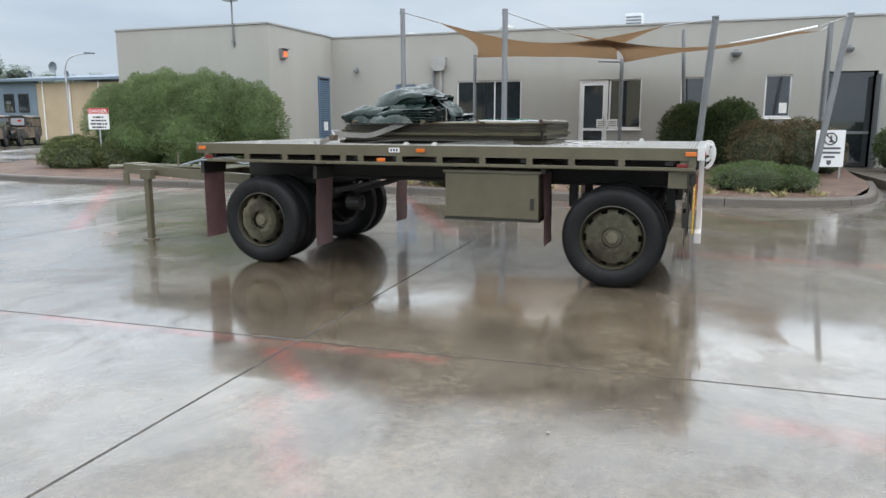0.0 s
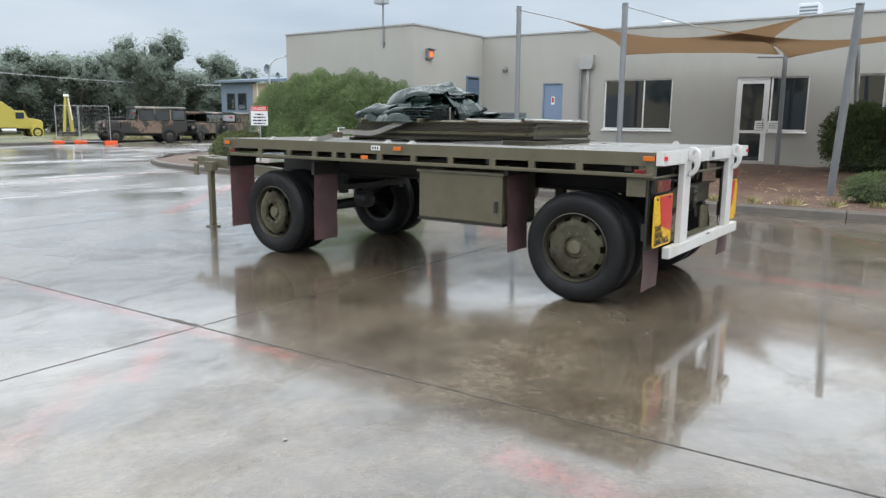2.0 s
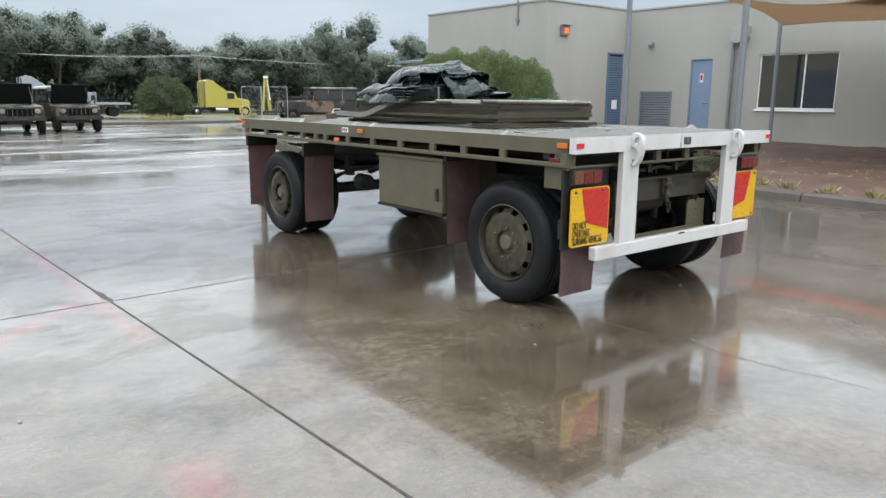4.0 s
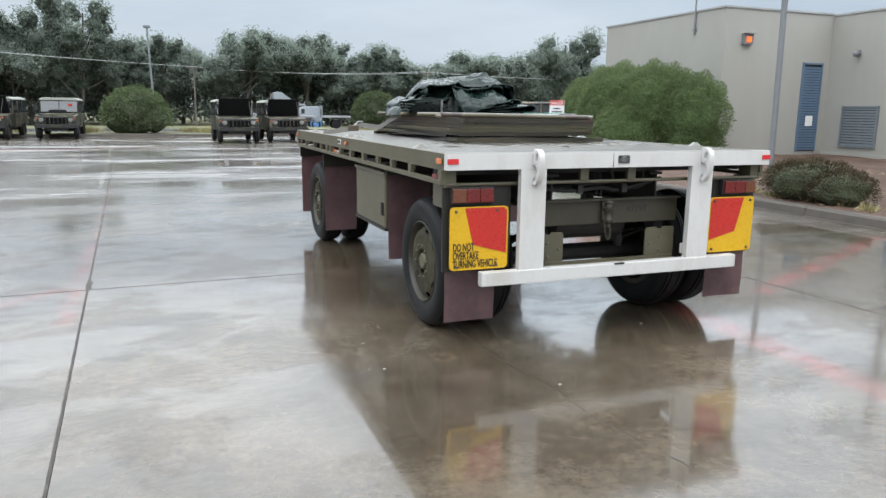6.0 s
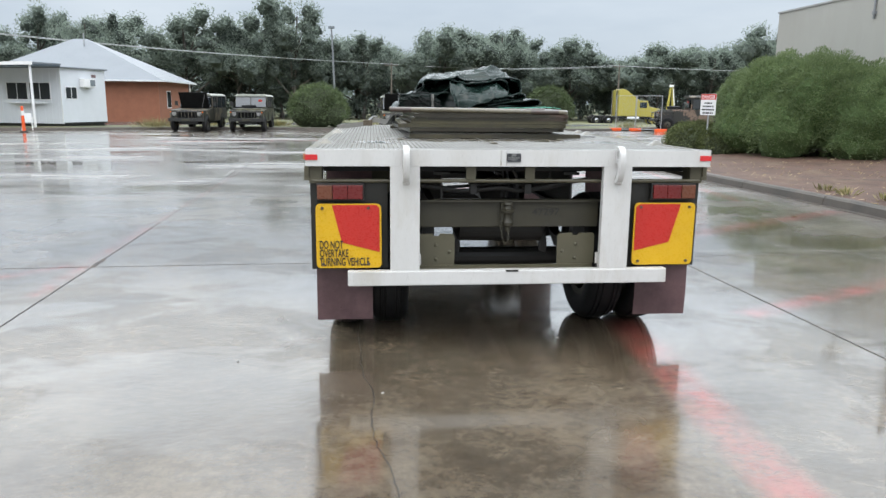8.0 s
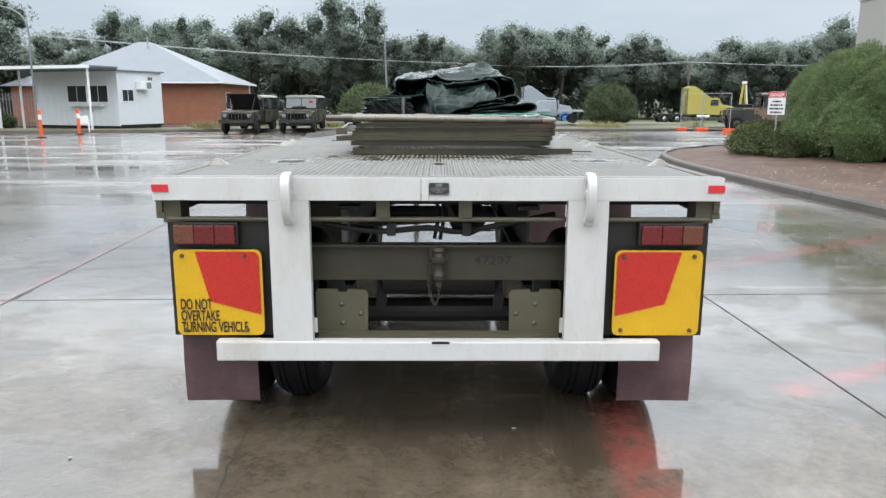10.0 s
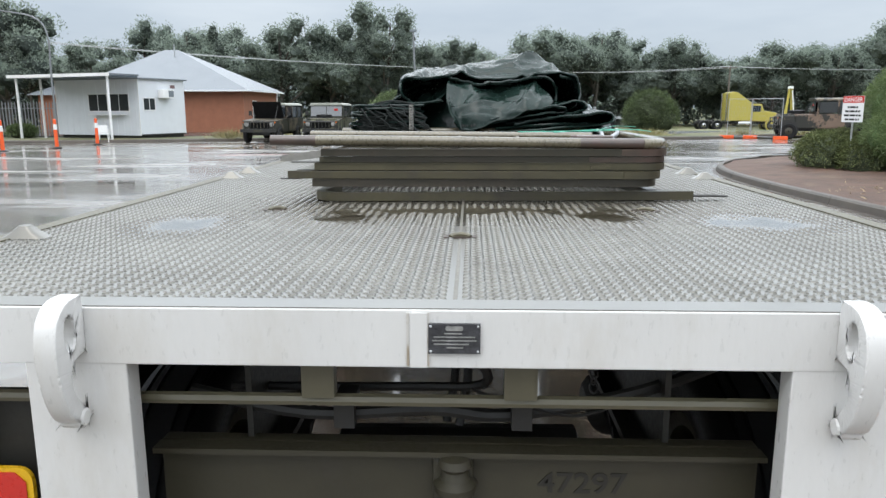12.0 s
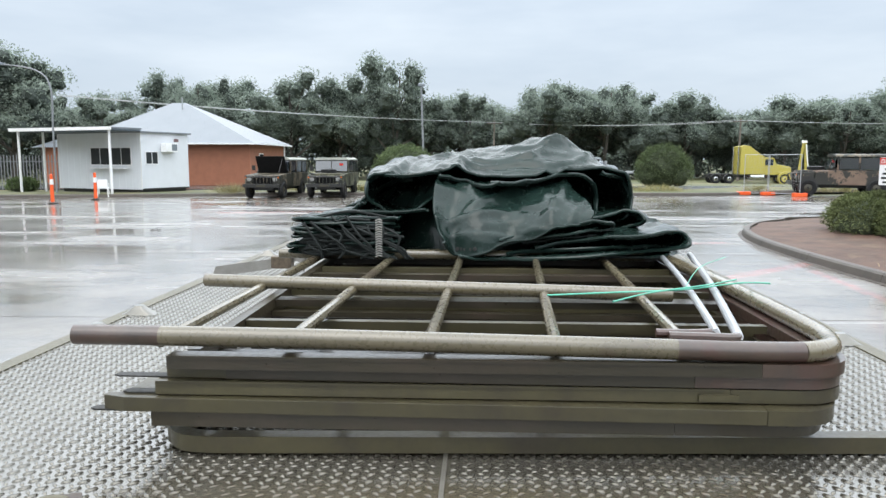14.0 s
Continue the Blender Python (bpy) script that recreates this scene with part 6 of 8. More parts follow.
loft("top_sheet", [(2.83, [(-0.36, 0.25), (-0.33, 0.285), (-0.244, 0.280), (-0.075, 0.310), (0.072, 0.280), (0.239, 0.284), (0.465, 0.308), (0.585, 0.281), (0.615, 0.22)]),
                   (2.93, [(-0.375, 0.24), (-0.345, 0.295), (-0.25, 0.315), (-0.09, 0.330), (0.07, 0.325), (0.24, 0.345), (0.44, 0.355), (0.60, 0.285), (0.63, 0.21)]),
                   (3.06, [(-0.395, 0.22), (-0.36, 0.29), (-0.26, 0.325), (-0.10, 0.340), (0.06, 0.360), (0.20, 0.395), (0.33, 0.432), (0.56, 0.305), (0.635, 0.18)]),
                   (3.17, [(-0.42, 0.13), (-0.39, 0.24), (-0.27, 0.325), (-0.10, 0.365), (0.06, 0.395), (0.20, 0.405), (0.36, 0.375), (0.53, 0.265), (0.62, 0.12)]),
                   (3.28, [(-0.43, 0.08), (-0.40, 0.20), (-0.27, 0.30), (-0.10, 0.345), (0.06, 0.36), (0.20, 0.36), (0.36, 0.31), (0.52, 0.19), (0.60, 0.06)]),
                   (3.38, [(-0.40, 0.04), (-0.39, 0.15), (-0.26, 0.245), (-0.10, 0.285), (0.06, 0.295), (0.20, 0.28), (0.34, 0.22), (0.48, 0.12), (0.56, 0.03)]),
                   (3.45, [(-0.32, 0.0), (-0.36, 0.05), (-0.24, 0.10), (-0.10, 0.13), (0.06, 0.13), (0.20, 0.11), (0.32, 0.07), (0.44, 0.03), (0.52, 0.0)])], 1, 0.028)
folded("left_loop", [(-0.08, 0.300), (-0.19, 0.292), (-0.30, 0.288), (-0.352, 0.262), (-0.345, 0.205), (-0.287, 0.160), (-0.20, 0.155), (-0.11, 0.205), (-0.07, 0.26)], 2.82, 3.3, 21, 0.014, 14)
folded("right_roll", [(0.10, 0.262), (0.24, 0.272), (0.358, 0.292), (0.435, 0.292), (0.483, 0.235), (0.486, 0.165), (0.445, 0.118), (0.385, 0.145), (0.335, 0.20), (0.32, 0.24)], 2.79, 3.3, 22, 0.014, 14)
folded("right_fold", [(0.50, 0.30), (0.585, 0.275), (0.615, 0.20), (0.585, 0.13), (0.52, 0.10), (0.42, 0.09)], 2.84, 3.4, 23, 0.018, 14)
folded("inner_fold", [(-0.09, 0.285), (0.0, 0.268), (0.072, 0.255), (0.15, 0.262), (0.24, 0.262)], 2.80, 3.1, 24, 0.014, 10)
# the smooth slack panel that bulges out at the back
loft("slack_panel", [(2.635, [(-0.06, 0.055), (-0.02, 0.012), (0.06, 0.018), (0.16, 0.05), (0.30, 0.095), (0.44, 0.135)]),
                     (2.655, [(-0.085, 0.12), (-0.03, 0.085), (0.06, 0.08), (0.17, 0.10), (0.31, 0.135), (0.455, 0.165)]),
                     (2.72, [(-0.10, 0.19), (-0.04, 0.165), (0.06, 0.165), (0.17, 0.175), (0.31, 0.19), (0.44, 0.20)]),
                     (2.84, [(-0.10, 0.262), (-0.03, 0.238), (0.06, 0.235), (0.16, 0.245), (0.27, 0.255), (0.38, 0.25)]),
                     (3.00, [(-0.09, 0.28), (-0.03, 0.27), (0.06, 0.265), (0.16, 0.27), (0.26, 0.275), (0.36, 0.27)])], 5, 0.022, label="smooth slack green canvas panel")
folded("low_fold", [(-0.01, 0.02), (0.06, 0.008), (0.21, 0.006), (0.43, 0.022), (0.617, 0.035), (0.735, 0.050), (0.765, 0.078), (0.735, 0.103), (0.64, 0.102), (0.44, 0.075), (0.25, 0.045)], 2.62, 3.5, 4, 0.022)
folded("low_fold", [(0.22, 0.055), (0.42, 0.085), (0.54, 0.100), (0.62, 0.118), (0.635, 0.145), (0.58, 0.162), (0.47, 0.150), (0.36, 0.115)], 2.72, 3.5, 8, 0.024)
folded("low_fold", [(0.10, 0.0), (0.30, 0.004), (0.50, 0.006), (0.66, 0.014), (0.71, 0.034), (0.64, 0.050), (0.45, 0.046), (0.25, 0.03), (0.15, 0.02)], 2.66, 3.5, 9, 0.018)
folded("low_fold", [(0.05, 0.045), (0.20, 0.055), (0.36, 0.085), (0.50, 0.105), (0.52, 0.125), (0.42, 0.125), (0.26, 0.09), (0.12, 0.07)], 2.66, 3.3, 31, 0.018)
folded("low_fold", [(-0.02, 0.02), (-0.30, 0.008), (-0.5, 0.02), (-0.58, 0.06), (-0.56, 0.13), (-0.42, 0.155), (-0.27, 0.16), (-0.12, 0.17)], 2.72, 3.4, 6, 0.016)
folded("side_fold", [(-0.26, 0.0), (-0.44, 0.012), (-0.53, 0.06), (-0.52, 0.13), (-0.44, 0.165), (-0.33, 0.16), (-0.24, 0.12)], 3.22, 3.72, 7, 0.03, slant=-0.02, hem=0.0)
folded("side_fold", [(-0.20, 0.27), (-0.32, 0.24), (-0.42, 0.17), (-0.47, 0.08), (-0.50, 0.01)], 3.00, 3.40, 17, 0.035, slant=-0.03)
folded("side_fold", [(-0.36, 0.20), (-0.44, 0.13), (-0.47, 0.05), (-0.43, 0.005)], 2.80, 3.12, 19, 0.03, slant=0.02)
for k in range(5):
    z = 0.015 + k * 0.026
    folded("netting_fold", [(-0.24, z), (-0.42, z + 0.004), (-0.56, z + 0.006), (-0.60, z + 0.014), (-0.55, z + 0.02), (-0.36, z + 0.018), (-0.22, z + 0.02)], 2.66, 3.1, 10 + k, 0.012, 10, thick=0.004)
cords = thing("cord_bundle", (0, 0, TOP + 0.21), 0, "tangle of dark cord at the tarpaulin's edge", "cord")
for k in range(22):
    z = 0.012 + 0.0058 * k + rng.uniform(-0.004, 0.004)
    xl = -0.585 + 0.05 * rng.random() + 0.002 * k
    xr = -0.30 + rng.uniform(-0.08, 0.05)
    sag = rng.uniform(-0.012, 0.02)
    y = 2.625 + 0.02 * rng.random()
    pts = [(xr, y + 0.01, z), (xr - 0.09, y - 0.008, z + sag), (xl + 0.07, y, z - 0.006), (xl, y + 0.015, z + 0.008), (xl + 0.06, y + 0.005, z + 0.02), (xr - 0.06, y + 0.01, z + 0.016 + sag), (xr + 0.05, y + 0.03, z + 0.005)]
    part("cord", tube(smooth_path([(p[0] + rng.uniform(-0.02, 0.02), p[1] + rng.uniform(-0.012, 0.012), max(0.006, p[2] + rng.uniform(-0.012, 0.012))) for p in pts], 5), 0.0046, 6), ROPE, cords, smooth=True)
for k in range(9):
    x = -0.50 + 0.032 * k + rng.uniform(-0.015, 0.015)
    pts = [(x - 0.05, 2.615, 0.135 + rng.uniform(-0.03, 0.02)), (x + rng.uniform(-0.04, 0.03), 2.60, 0.09), (x + 0.05 + rng.uniform(-0.05, 0.05), 2.60, 0.045), (x + rng.uniform(0.0, 0.16), 2.61, 0.008)]
    part("cord", tube(smooth_path(pts, 6), 0.0045, 6), ROPE, cords, smooth=True)
rope = part("braided_rope", tube(smooth_path([(-0.285, 2.60, 0.15), (-0.27, 2.595, 0.10), (-0.285, 2.60, 0.05), (-0.25, 2.60, 0.012)], 8), 0.008, 8), ROPE, cords, "braided grey rope", smooth=True)
for k in range(16):
    z = 0.018 + 0.0082 * k
    part("rope_strand", tube([(-0.292, 2.589, z), (-0.281, 2.585, z + 0.006), (-0.270, 2.589, z + 0.002)], 0.0024, 5), STRAP, rope)
strap = thing("ratchet_strap", (0, 0, TOP), 0, "grey webbing ratchet strap over the load's corner", "strap")
bm = bmesh.new()
pts = smooth_path([(-0.58, 2.86, 0.235), (-0.66, 3.05, 0.16), (-0.71, 3.27, 0.085), (-0.76, 3.45, 0.085), (-0.83, 3.60, 0.09), (-0.95, 3.62, 0.05), (-1.10, 3.60, 0.03), (-1.24, 3.58, 0.012)], 5)
rows = [[bm.verts.new(p + Vector((0.0, 0.0, -0.025))), bm.verts.new(p + Vector((0.012, 0.02, 0.025)))] for p in pts]
for a, c in zip(rows, rows[1:]):
    bm.faces.new((a[0], a[1], c[1], c[0]))
bmesh.ops.solidify(bm, geom=list(bm.faces), thickness=0.004)
part("webbing", bm, STRAP, strap)
ratchet = part("ratchet", box(-0.95, -0.85, 3.585, 3.645, 0.03, 0.09), RUST_BOLT, strap, "dull steel ratchet buckle", bevel=0.006)
part("ratchet_handle", tube([(-0.9, 3.60, 0.08), (-0.84, 3.66, 0.13), (-0.80, 3.60, 0.13)], 0.008, 8), GALV, ratchet)

# ---- shade sails ----
def sail_post(foot, tip, r, label, arm=None):
    p = thing("sail_post", foot, 0, label, "post", "shade sail posts")
    top_at = Vector(tip) - Vector(foot)
    part("post", tube([(0, 0, -0.1), top_at], r, 14), POST_GREY, p, smooth=True)
    part("cap", lathe([(r * 1.05, 0.0), (r * 1.05, 0.025), (r * 0.5, 0.04)], tuple(top_at), 'z', 14), POST_GREY, p)
    part("eye_bolt", tube([top_at + Vector((0.03 * math.cos(a), r, -0.06 + 0.03 * math.sin(a))) for a in np.linspace(0, 2 * math.pi, 10, endpoint=False)], 0.008, 6, closed=True), GALV, p)
    if arm:
        part("arm", tube([top_at + Vector((0, 0, -0.05)), top_at + Vector(arm)], 0.035, 10), POST_GREY, p)
    return p


sail_post((7.9, 6.5, 0.15), (7.85, 6.5, 3.95), 0.055, "upright grey steel shade sail post")
sail_post((8.5, 4.3, 0.16), (8.45, 4.3, 3.92), 0.062, "upright grey steel shade sail post")
sail_post((8.75, 0.18, 0.2), (8.1, -0.07, 3.52), 0.068, "grey steel shade sail post leaning outward")
sail_post((9.55, -2.2, 0.2), (9.3, -2.62, 3.62), 0.065, "grey steel shade sail post leaning outward")
sail_post((15.55, 7.2, 0.3), (15.55, 7.2, 3.62), 0.055, "grey steel shade sail post by the wall")
sail_post((15.6, 2.5, 0.3), (15.6, 2.52, 3.36), 0.06, "grey steel shade sail post with a short side arm", (0.0, 0.72, -0.02))
sail_post((15.2, 0.55, 0.3), (15.1, 0.76, 4.1), 0.055, "grey steel shade sail post by the wall")
sail_post((14.6, -2.95, 0.3), (14.4, -2.95, 4.05), 0.075, "thick grey steel shade sail post by the wall")


def sail(corners, sag, material, label, inset=0.13):
    """A four-cornered membrane with hollow edges and a twist."""
    c00, c10, c11, c01 = [Vector(c) for c in corners]
    mid = (c00 + c10 + c11 + c01) / 4
    n = 18
    bm = bmesh.new()
    grid = []
    for i in range(n + 1):
        row = []
        for j in range(n + 1):
            u, v = i / n, j / n
            pull = inset * (4 * u * (1 - u) * abs(2 * v - 1) ** 2 + 4 * v * (1 - v) * abs(2 * u - 1) ** 2)
            p = (c00 * (1 - u) + c10 * u) * (1 - v) + (c01 * (1 - u) + c11 * u) * v
            p = p + (mid - p) * pull
            p.z -= sag * 16 * u * (1 - u) * v * (1 - v) * 0.5 + 0.34 * 4 * v * (1 - v) * (1 - u)
            row.append(bm.verts.new(p))
        grid.append(row)
    for i in range(n):
        for j in range(n):
            bm.faces.new((grid[i][j], grid[i + 1][j], grid[i + 1][j + 1], grid[i][j + 1]))
    bmesh.ops.recalc_face_normals(bm, faces=list(bm.faces))
    bmesh.ops.solidify(bm, geom=list(bm.faces), thickness=0.006)
    s = thing("shade_sail", (0, 0, 0), 0, label, "shade sail", "shade sails")
    part("membrane", bm, material, s, smooth="all")
    return s


s1 = sail([(9.0, 6.05, 3.80), (15.45, 7.1, 3.55), (15.5, 2.65, 3.38), (9.6, 1.0, 3.58)], 0.15, SAIL, "tan shade sail stretched between steel posts", 0.16)
s2 = sail([(9.9, 3.2, 3.55), (15.5, 2.45, 3.28), (14.3, -2.7, 3.85), (9.5, -2.1, 3.42)], 0.15, SAIL, "tan shade sail with a paler edge, stretched between posts", 0.16)
part("pale_hem", tube(smooth_path([(9.52, -2.06, 3.425), (9.75, -1.2, 3.30), (9.95, -0.4, 3.20)], 6), 0.03, 8, r1=0.008), WHITE_PLASTIC, s2, "pale edge of the cloth", smooth=True)
for root, a, c in ((s1, (9.0, 6.05, 3.80), (7.85, 6.5, 3.9)), (s1, (9.6, 1.0, 3.58), (8.1, -0.05, 3.48)), (s2, (9.9, 3.2, 3.55), (8.45, 4.3, 3.88)), (s2, (9.5, -2.1, 3.42), (9.3, -2.6, 3.58)),
                   (s1, (15.45, 7.1, 3.55), (15.55, 7.2, 3.58)), (s2, (14.3, -2.7, 3.85), (14.4, -2.95, 4.0))):
    part("tension_cable", tube([a, c], 0.012, 6), GALV, root)

# ---- planting by the building ----
nrng = np.random.default_rng(4)


def bush(name, lumps, count, leaf, size, material, label, category="shrub", spread=0.5, group="", depth=0.22, core=None):
    root = thing(name, (0, 0, 0), 0, label, category, group)
    bm = bmesh.new()
    for k, (at, rad) in enumerate(lumps):
        b2 = blob([q * 0.80 for q in rad], at, 0.2, 1.7, k)
        me = bpy.data.meshes.new("core")
        b2.to_mesh(me)
        b2.free()
        bm.from_mesh(me)
        bpy.data.meshes.remove(me)
    part("inner_growth", bm, core or CORE, root, "solid inner core behind the leaves")
    p, n = lump_points(lumps, count, nrng, depth)
    v, f = leaf_cloud(p, n, size, size * leaf, nrng, spread)
    o = raw_mesh("leaves", v, f, material, root)
    o["kind"] = "stuff"
    return root


hedge_lumps = [((10.9, 17.1, 1.45), (1.25, 1.5, 1.25)), ((10.8, 15.6, 1.6), (1.30, 1.4, 1.40)), ((11.0, 14.2, 1.55), (1.2, 1.35, 1.40)),
               ((11.4, 13.2, 1.35), (1.0, 1.32, 1.32)), ((10.9, 16.4, 1.6), (1.1, 1.2, 1.30)), ((9.9, 15.9, 0.8), (0.9, 1.0, 0.85)), ((10.3, 14.4, 0.9), (1.1, 1.2, 1.0)), ((11.3, 12.9, 0.7), (0.9, 0.9, 0.75))]
bush("hedge", hedge_lumps, 110000, 0.24, 0.095, HEDGE_LEAF, "large dense bright green hedge beside the blank wall", "hedge", 0.55, core=HEDGE_CORE)
bush("shrub", [((9.4, 17.9, 0.45), (1.0, 1.0, 0.62)), ((8.85, 17.2, 0.42), (0.7, 0.8, 0.55)), ((9.4, 16.3, 0.4), (0.7, 0.8, 0.55))], 26000, 0.26, 0.075, OLIVE_LEAF, "low olive green shrub spreading before the hedge", "shrub", 0.6, "garden shrubs")
shrub_a = [((14.3, 0.40, 1.05), (0.8, 0.85, 0.95)), ((14.2, -0.65, 1.15), (0.8, 0.80, 0.95)), ((14.3, -0.15, 0.8), (0.9, 1.2, 0.8))]
bush("shrub", shrub_a, 26000, 0.45, 0.08, SHRUB_LEAF, "dark green leafy shrub in front of the windows", "shrub", 0.7, "garden shrubs")
bush("shrub", [((11.6, -1.25, 0.80), (0.8, 0.75, 0.72)), ((11.9, -2.15, 0.85), (0.8, 0.72, 0.72)), ((12.2, -2.7, 0.7), (0.6, 0.55, 0.65))], 20000, 0.35, 0.06, RUST_LEAF, "olive shrub with rusty flower heads", "shrub", 0.8, "garden shrubs")
bush("shrub", [((7.95, -0.95, 0.35), (0.55, 0.85, 0.36)), ((8.05, -1.65, 0.33), (0.45, 0.5, 0.3))], 15000, 0.25, 0.05, SHRUB_LEAF, "low rounded grey-green shrub near the kerb", "shrub", 0.5, "garden shrubs")
bush("shrub", [((7.4, 5.1, 0.40), (0.72, 0.85, 0.40)), ((7.25, 4.35, 0.34), (0.52, 0.5, 0.33)), ((7.7, 5.7, 0.36), (0.5, 0.5, 0.34))], 17000, 0.25, 0.05, BROWN_LEAF, "low spreading brownish green shrub near the kerb", "shrub", 0.5, "garden shrubs")
bush("shrub", [((14.2, -4.9, 0.75), (0.7, 0.7, 0.75))], 3500, 0.4, 0.10, SHRUB_LEAF, "dark shrub by the entrance", "shrub", 0.7, "garden shrubs")

# straw, bark bits and tufts scattered on the bed
k = 1500
sx = nrng.uniform(6.4, 12.5, k)
sy = nrng.uniform(-2.4, 13.0, k)
keep = nrng.random(k) < np.clip(np.array([noise.noise(Vector((a * 0.7, c * 0.7, 2))) for a, c in zip(sx, sy)]) * 1.4 + 0.45, 0.05, 1)
sx, sy = sx[keep], sy[keep]
sx = np.array([max(a, kerb_x(c) + 0.25) for a, c in zip(sx, sy)])
sp = np.stack([sx, sy, np.array([bed_height(a, c) + 0.006 for a, c in zip(sx, sy)])], 1)
sn = np.concatenate([nrng.normal(0, 1, (len(sp), 2)), nrng.uniform(0.0, 0.5, (len(sp), 1))], 1)
v, f = leaf_cloud(sp, sn / np.linalg.norm(sn, axis=1, keepdims=True), 0.11, 0.012, nrng, 0.2)
tagged(raw_mesh("straw_litter", v, f, STRAW), "dry straw and bark litter on the garden bed", "litter", kind="stuff")


def tuft(at, radius, count, height, material, label, group):
    root = thing("grass_tuft", at, 0, label, "grass tuft", group)
    p = np.concatenate([nrng.normal(0, radius * 0.4, (count, 2)), np.zeros((count, 1))], 1)
    n = p * 1.2 / max(radius, 0.1) + np.array([0, 0, 1.0])
    v, f = leaf_cloud(p, n / np.linalg.norm(n, axis=1, keepdims=True), height, 0.018, nrng, 0.25)
    o = raw_mesh("grass_growth", v, f, material, root)
    o["kind"] = "stuff"
    return root


for k in range(16):
    y = -2.0 + k * 0.62
    x = kerb_x(y) + 0.45 + 0.35 * nrng.random()
    tuft((x, y, bed_height(x, y)), 0.14, 60, 0.15, STRAW_GRASS, "pale dry grass tuft at the kerb", "dry tufts")


# ---- signs ----
ds = thing("danger_sign", (9.02, 16.55, 0.15), -70, "white sign with a red DANGER band on a post", "sign")
part("post", tube([(0, 0.03, -0.05), (0, 0.03, 1.72)], 0.022, 10), GALV, ds)
bd = part("board", prism(rounded(-0.30, 0.30, 1.13, 1.74, 0.02), 'xz', -0.006, 0.0), SIGN_WHITE, ds)
part("red_band", box(-0.295, 0.295, -0.009, -0.007, 1.58, 1.735), SIGN_RED, bd)
letters("DANGER", 0.135, SIGN_WHITE, bd, Matrix.Translation((-0.265, -0.0095, 1.608)) @ Matrix.Rotation(radians(90), 4, 'X'), "lettering", "white capital letters", 0.95)
for k, ww in enumerate((0.30, 0.42, 0.48, 0.40)):
    z = 1.50 - k * 0.095
    x = -ww / 2
    while x < ww / 2 - 0.02:
        e = min(ww / 2, x + 0.05 + 0.05 * ((k * 7 + int(x * 100)) % 3))
        part("writing_bar", box(x, e, -0.009, -0.007, z - 0.045, z), INK, bd)
        x = e + 0.022

ns = thing("no_pedestrians_sign", (11.15, -2.72, 0.25), -82, "white sign with a crossed-out walking figure symbol on two legs", "sign")
bd = part("board", prism(rounded(-0.31, 0.31, 0.22, 1.06, 0.02), 'xz', -0.008, 0.0), SIGN_WHITE, ns)
ring = [(0.13 * math.cos(a), -0.012, 0.86 + 0.13 * math.sin(a)) for a in np.linspace(0, 2 * math.pi, 24, endpoint=False)]
part("ring_symbol", tube(ring, 0.014, 6, closed=True), INK, bd)
part("slash_symbol", box(-0.12, 0.12, -0.014, -0.009, -0.012, 0.012, Matrix.Translation((0, 0, 0.86)) @ Matrix.Rotation(radians(45), 4, 'Y')), INK, bd)
part("mark_symbol", prism([(-0.03, 0.78), (0.0, 0.86), (-0.02, 0.93), (0.03, 0.93), (0.03, 0.85), (0.05, 0.78)], 'xz', -0.012, -0.009), GREY_INK, bd)
for z, ww in ((0.62, 0.46), (0.52, 0.46), (0.42, 0.24)):
    part("writing_bar", box(-ww / 2, ww / 2, -0.012, -0.009, z, z + 0.05), GREY_INK, bd)
part("shield_symbol", prism([(-0.05, 0.37), (0.05, 0.37), (0.05, 0.30), (0, 0.25), (-0.05, 0.30)], 'xz', -0.012, -0.009), GREY_INK, bd)
for s in (-1, 1):
    part("leg", tube([(s * 0.25, 0.02, -0.08), (s * 0.25, 0.02, 0.6)], 0.018, 8), GALV, ns)


# ---- the white gatehouse hut ----
hut = thing("gatehouse_hut", (-17.1, 36.4, 0.05), -20.2, "small white clad gatehouse hut with a flat awning", "hut")
LW, EW, HH = 5.2, 2.85, 2.92
# the near corner is the origin; the long wall runs along -x, the end wall along +y
part("skid_base", box(-LW + 0.1, -0.1, 0.1, EW - 0.1, -0.05, 0.20), DARK_TRIM, hut)
bm = bmesh.new()
part("cladding", box(-LW, 0, 0, EW, 0.20, HH), HUT_WHITE, hut)
for k in range(13):
    part("wall_rib", box(-LW + 0.2 + k * 0.4 - 0.006, -LW + 0.2 + k * 0.4 + 0.006, -0.008, -0.001, 0.22, HH - 0.02), HUT_WHITE, hut)
for x in (-0.02, -LW + 0.02):
    part("corner_trim", box(x - 0.03, x + 0.03, -0.02, -0.009, 0.2, HH), ALU, hut)
part("base_trim", box(0.001, 0.012, 0.02, EW - 0.02, 0.18, 0.26), DARK_TRIM, hut)
part("roof", box(-LW - 0.1, 0.12, -0.1, EW + 0.1, HH, HH + 0.07), ROOF_METAL, hut)
aw = part("awning", box(-6.0, 0.22, -1.75, -0.12, HH + 0.12, HH + 0.20), ROOF_METAL, hut, "flat sheet awning")
part("awning_underside", box(-5.9, 0.18, -1.7, -0.14, HH + 0.07, HH + 0.115), BLUE_GREY, aw)
part("awning_fascia", box(-6.02, 0.24, -1.81, -1.752, HH + 0.06, HH + 0.21), ALU, aw)
for x in (-5.65, -0.05):
    part("awning_post", tube([(x, -1.62, -0.13), (x, -1.62, HH + 0.07)], 0.055, 10), ALU, aw)
part("awning_post", tube([(-5.65, -0.4, -0.13), (-5.65, -0.4, HH + 0.07)], 0.055, 10), ALU, aw)
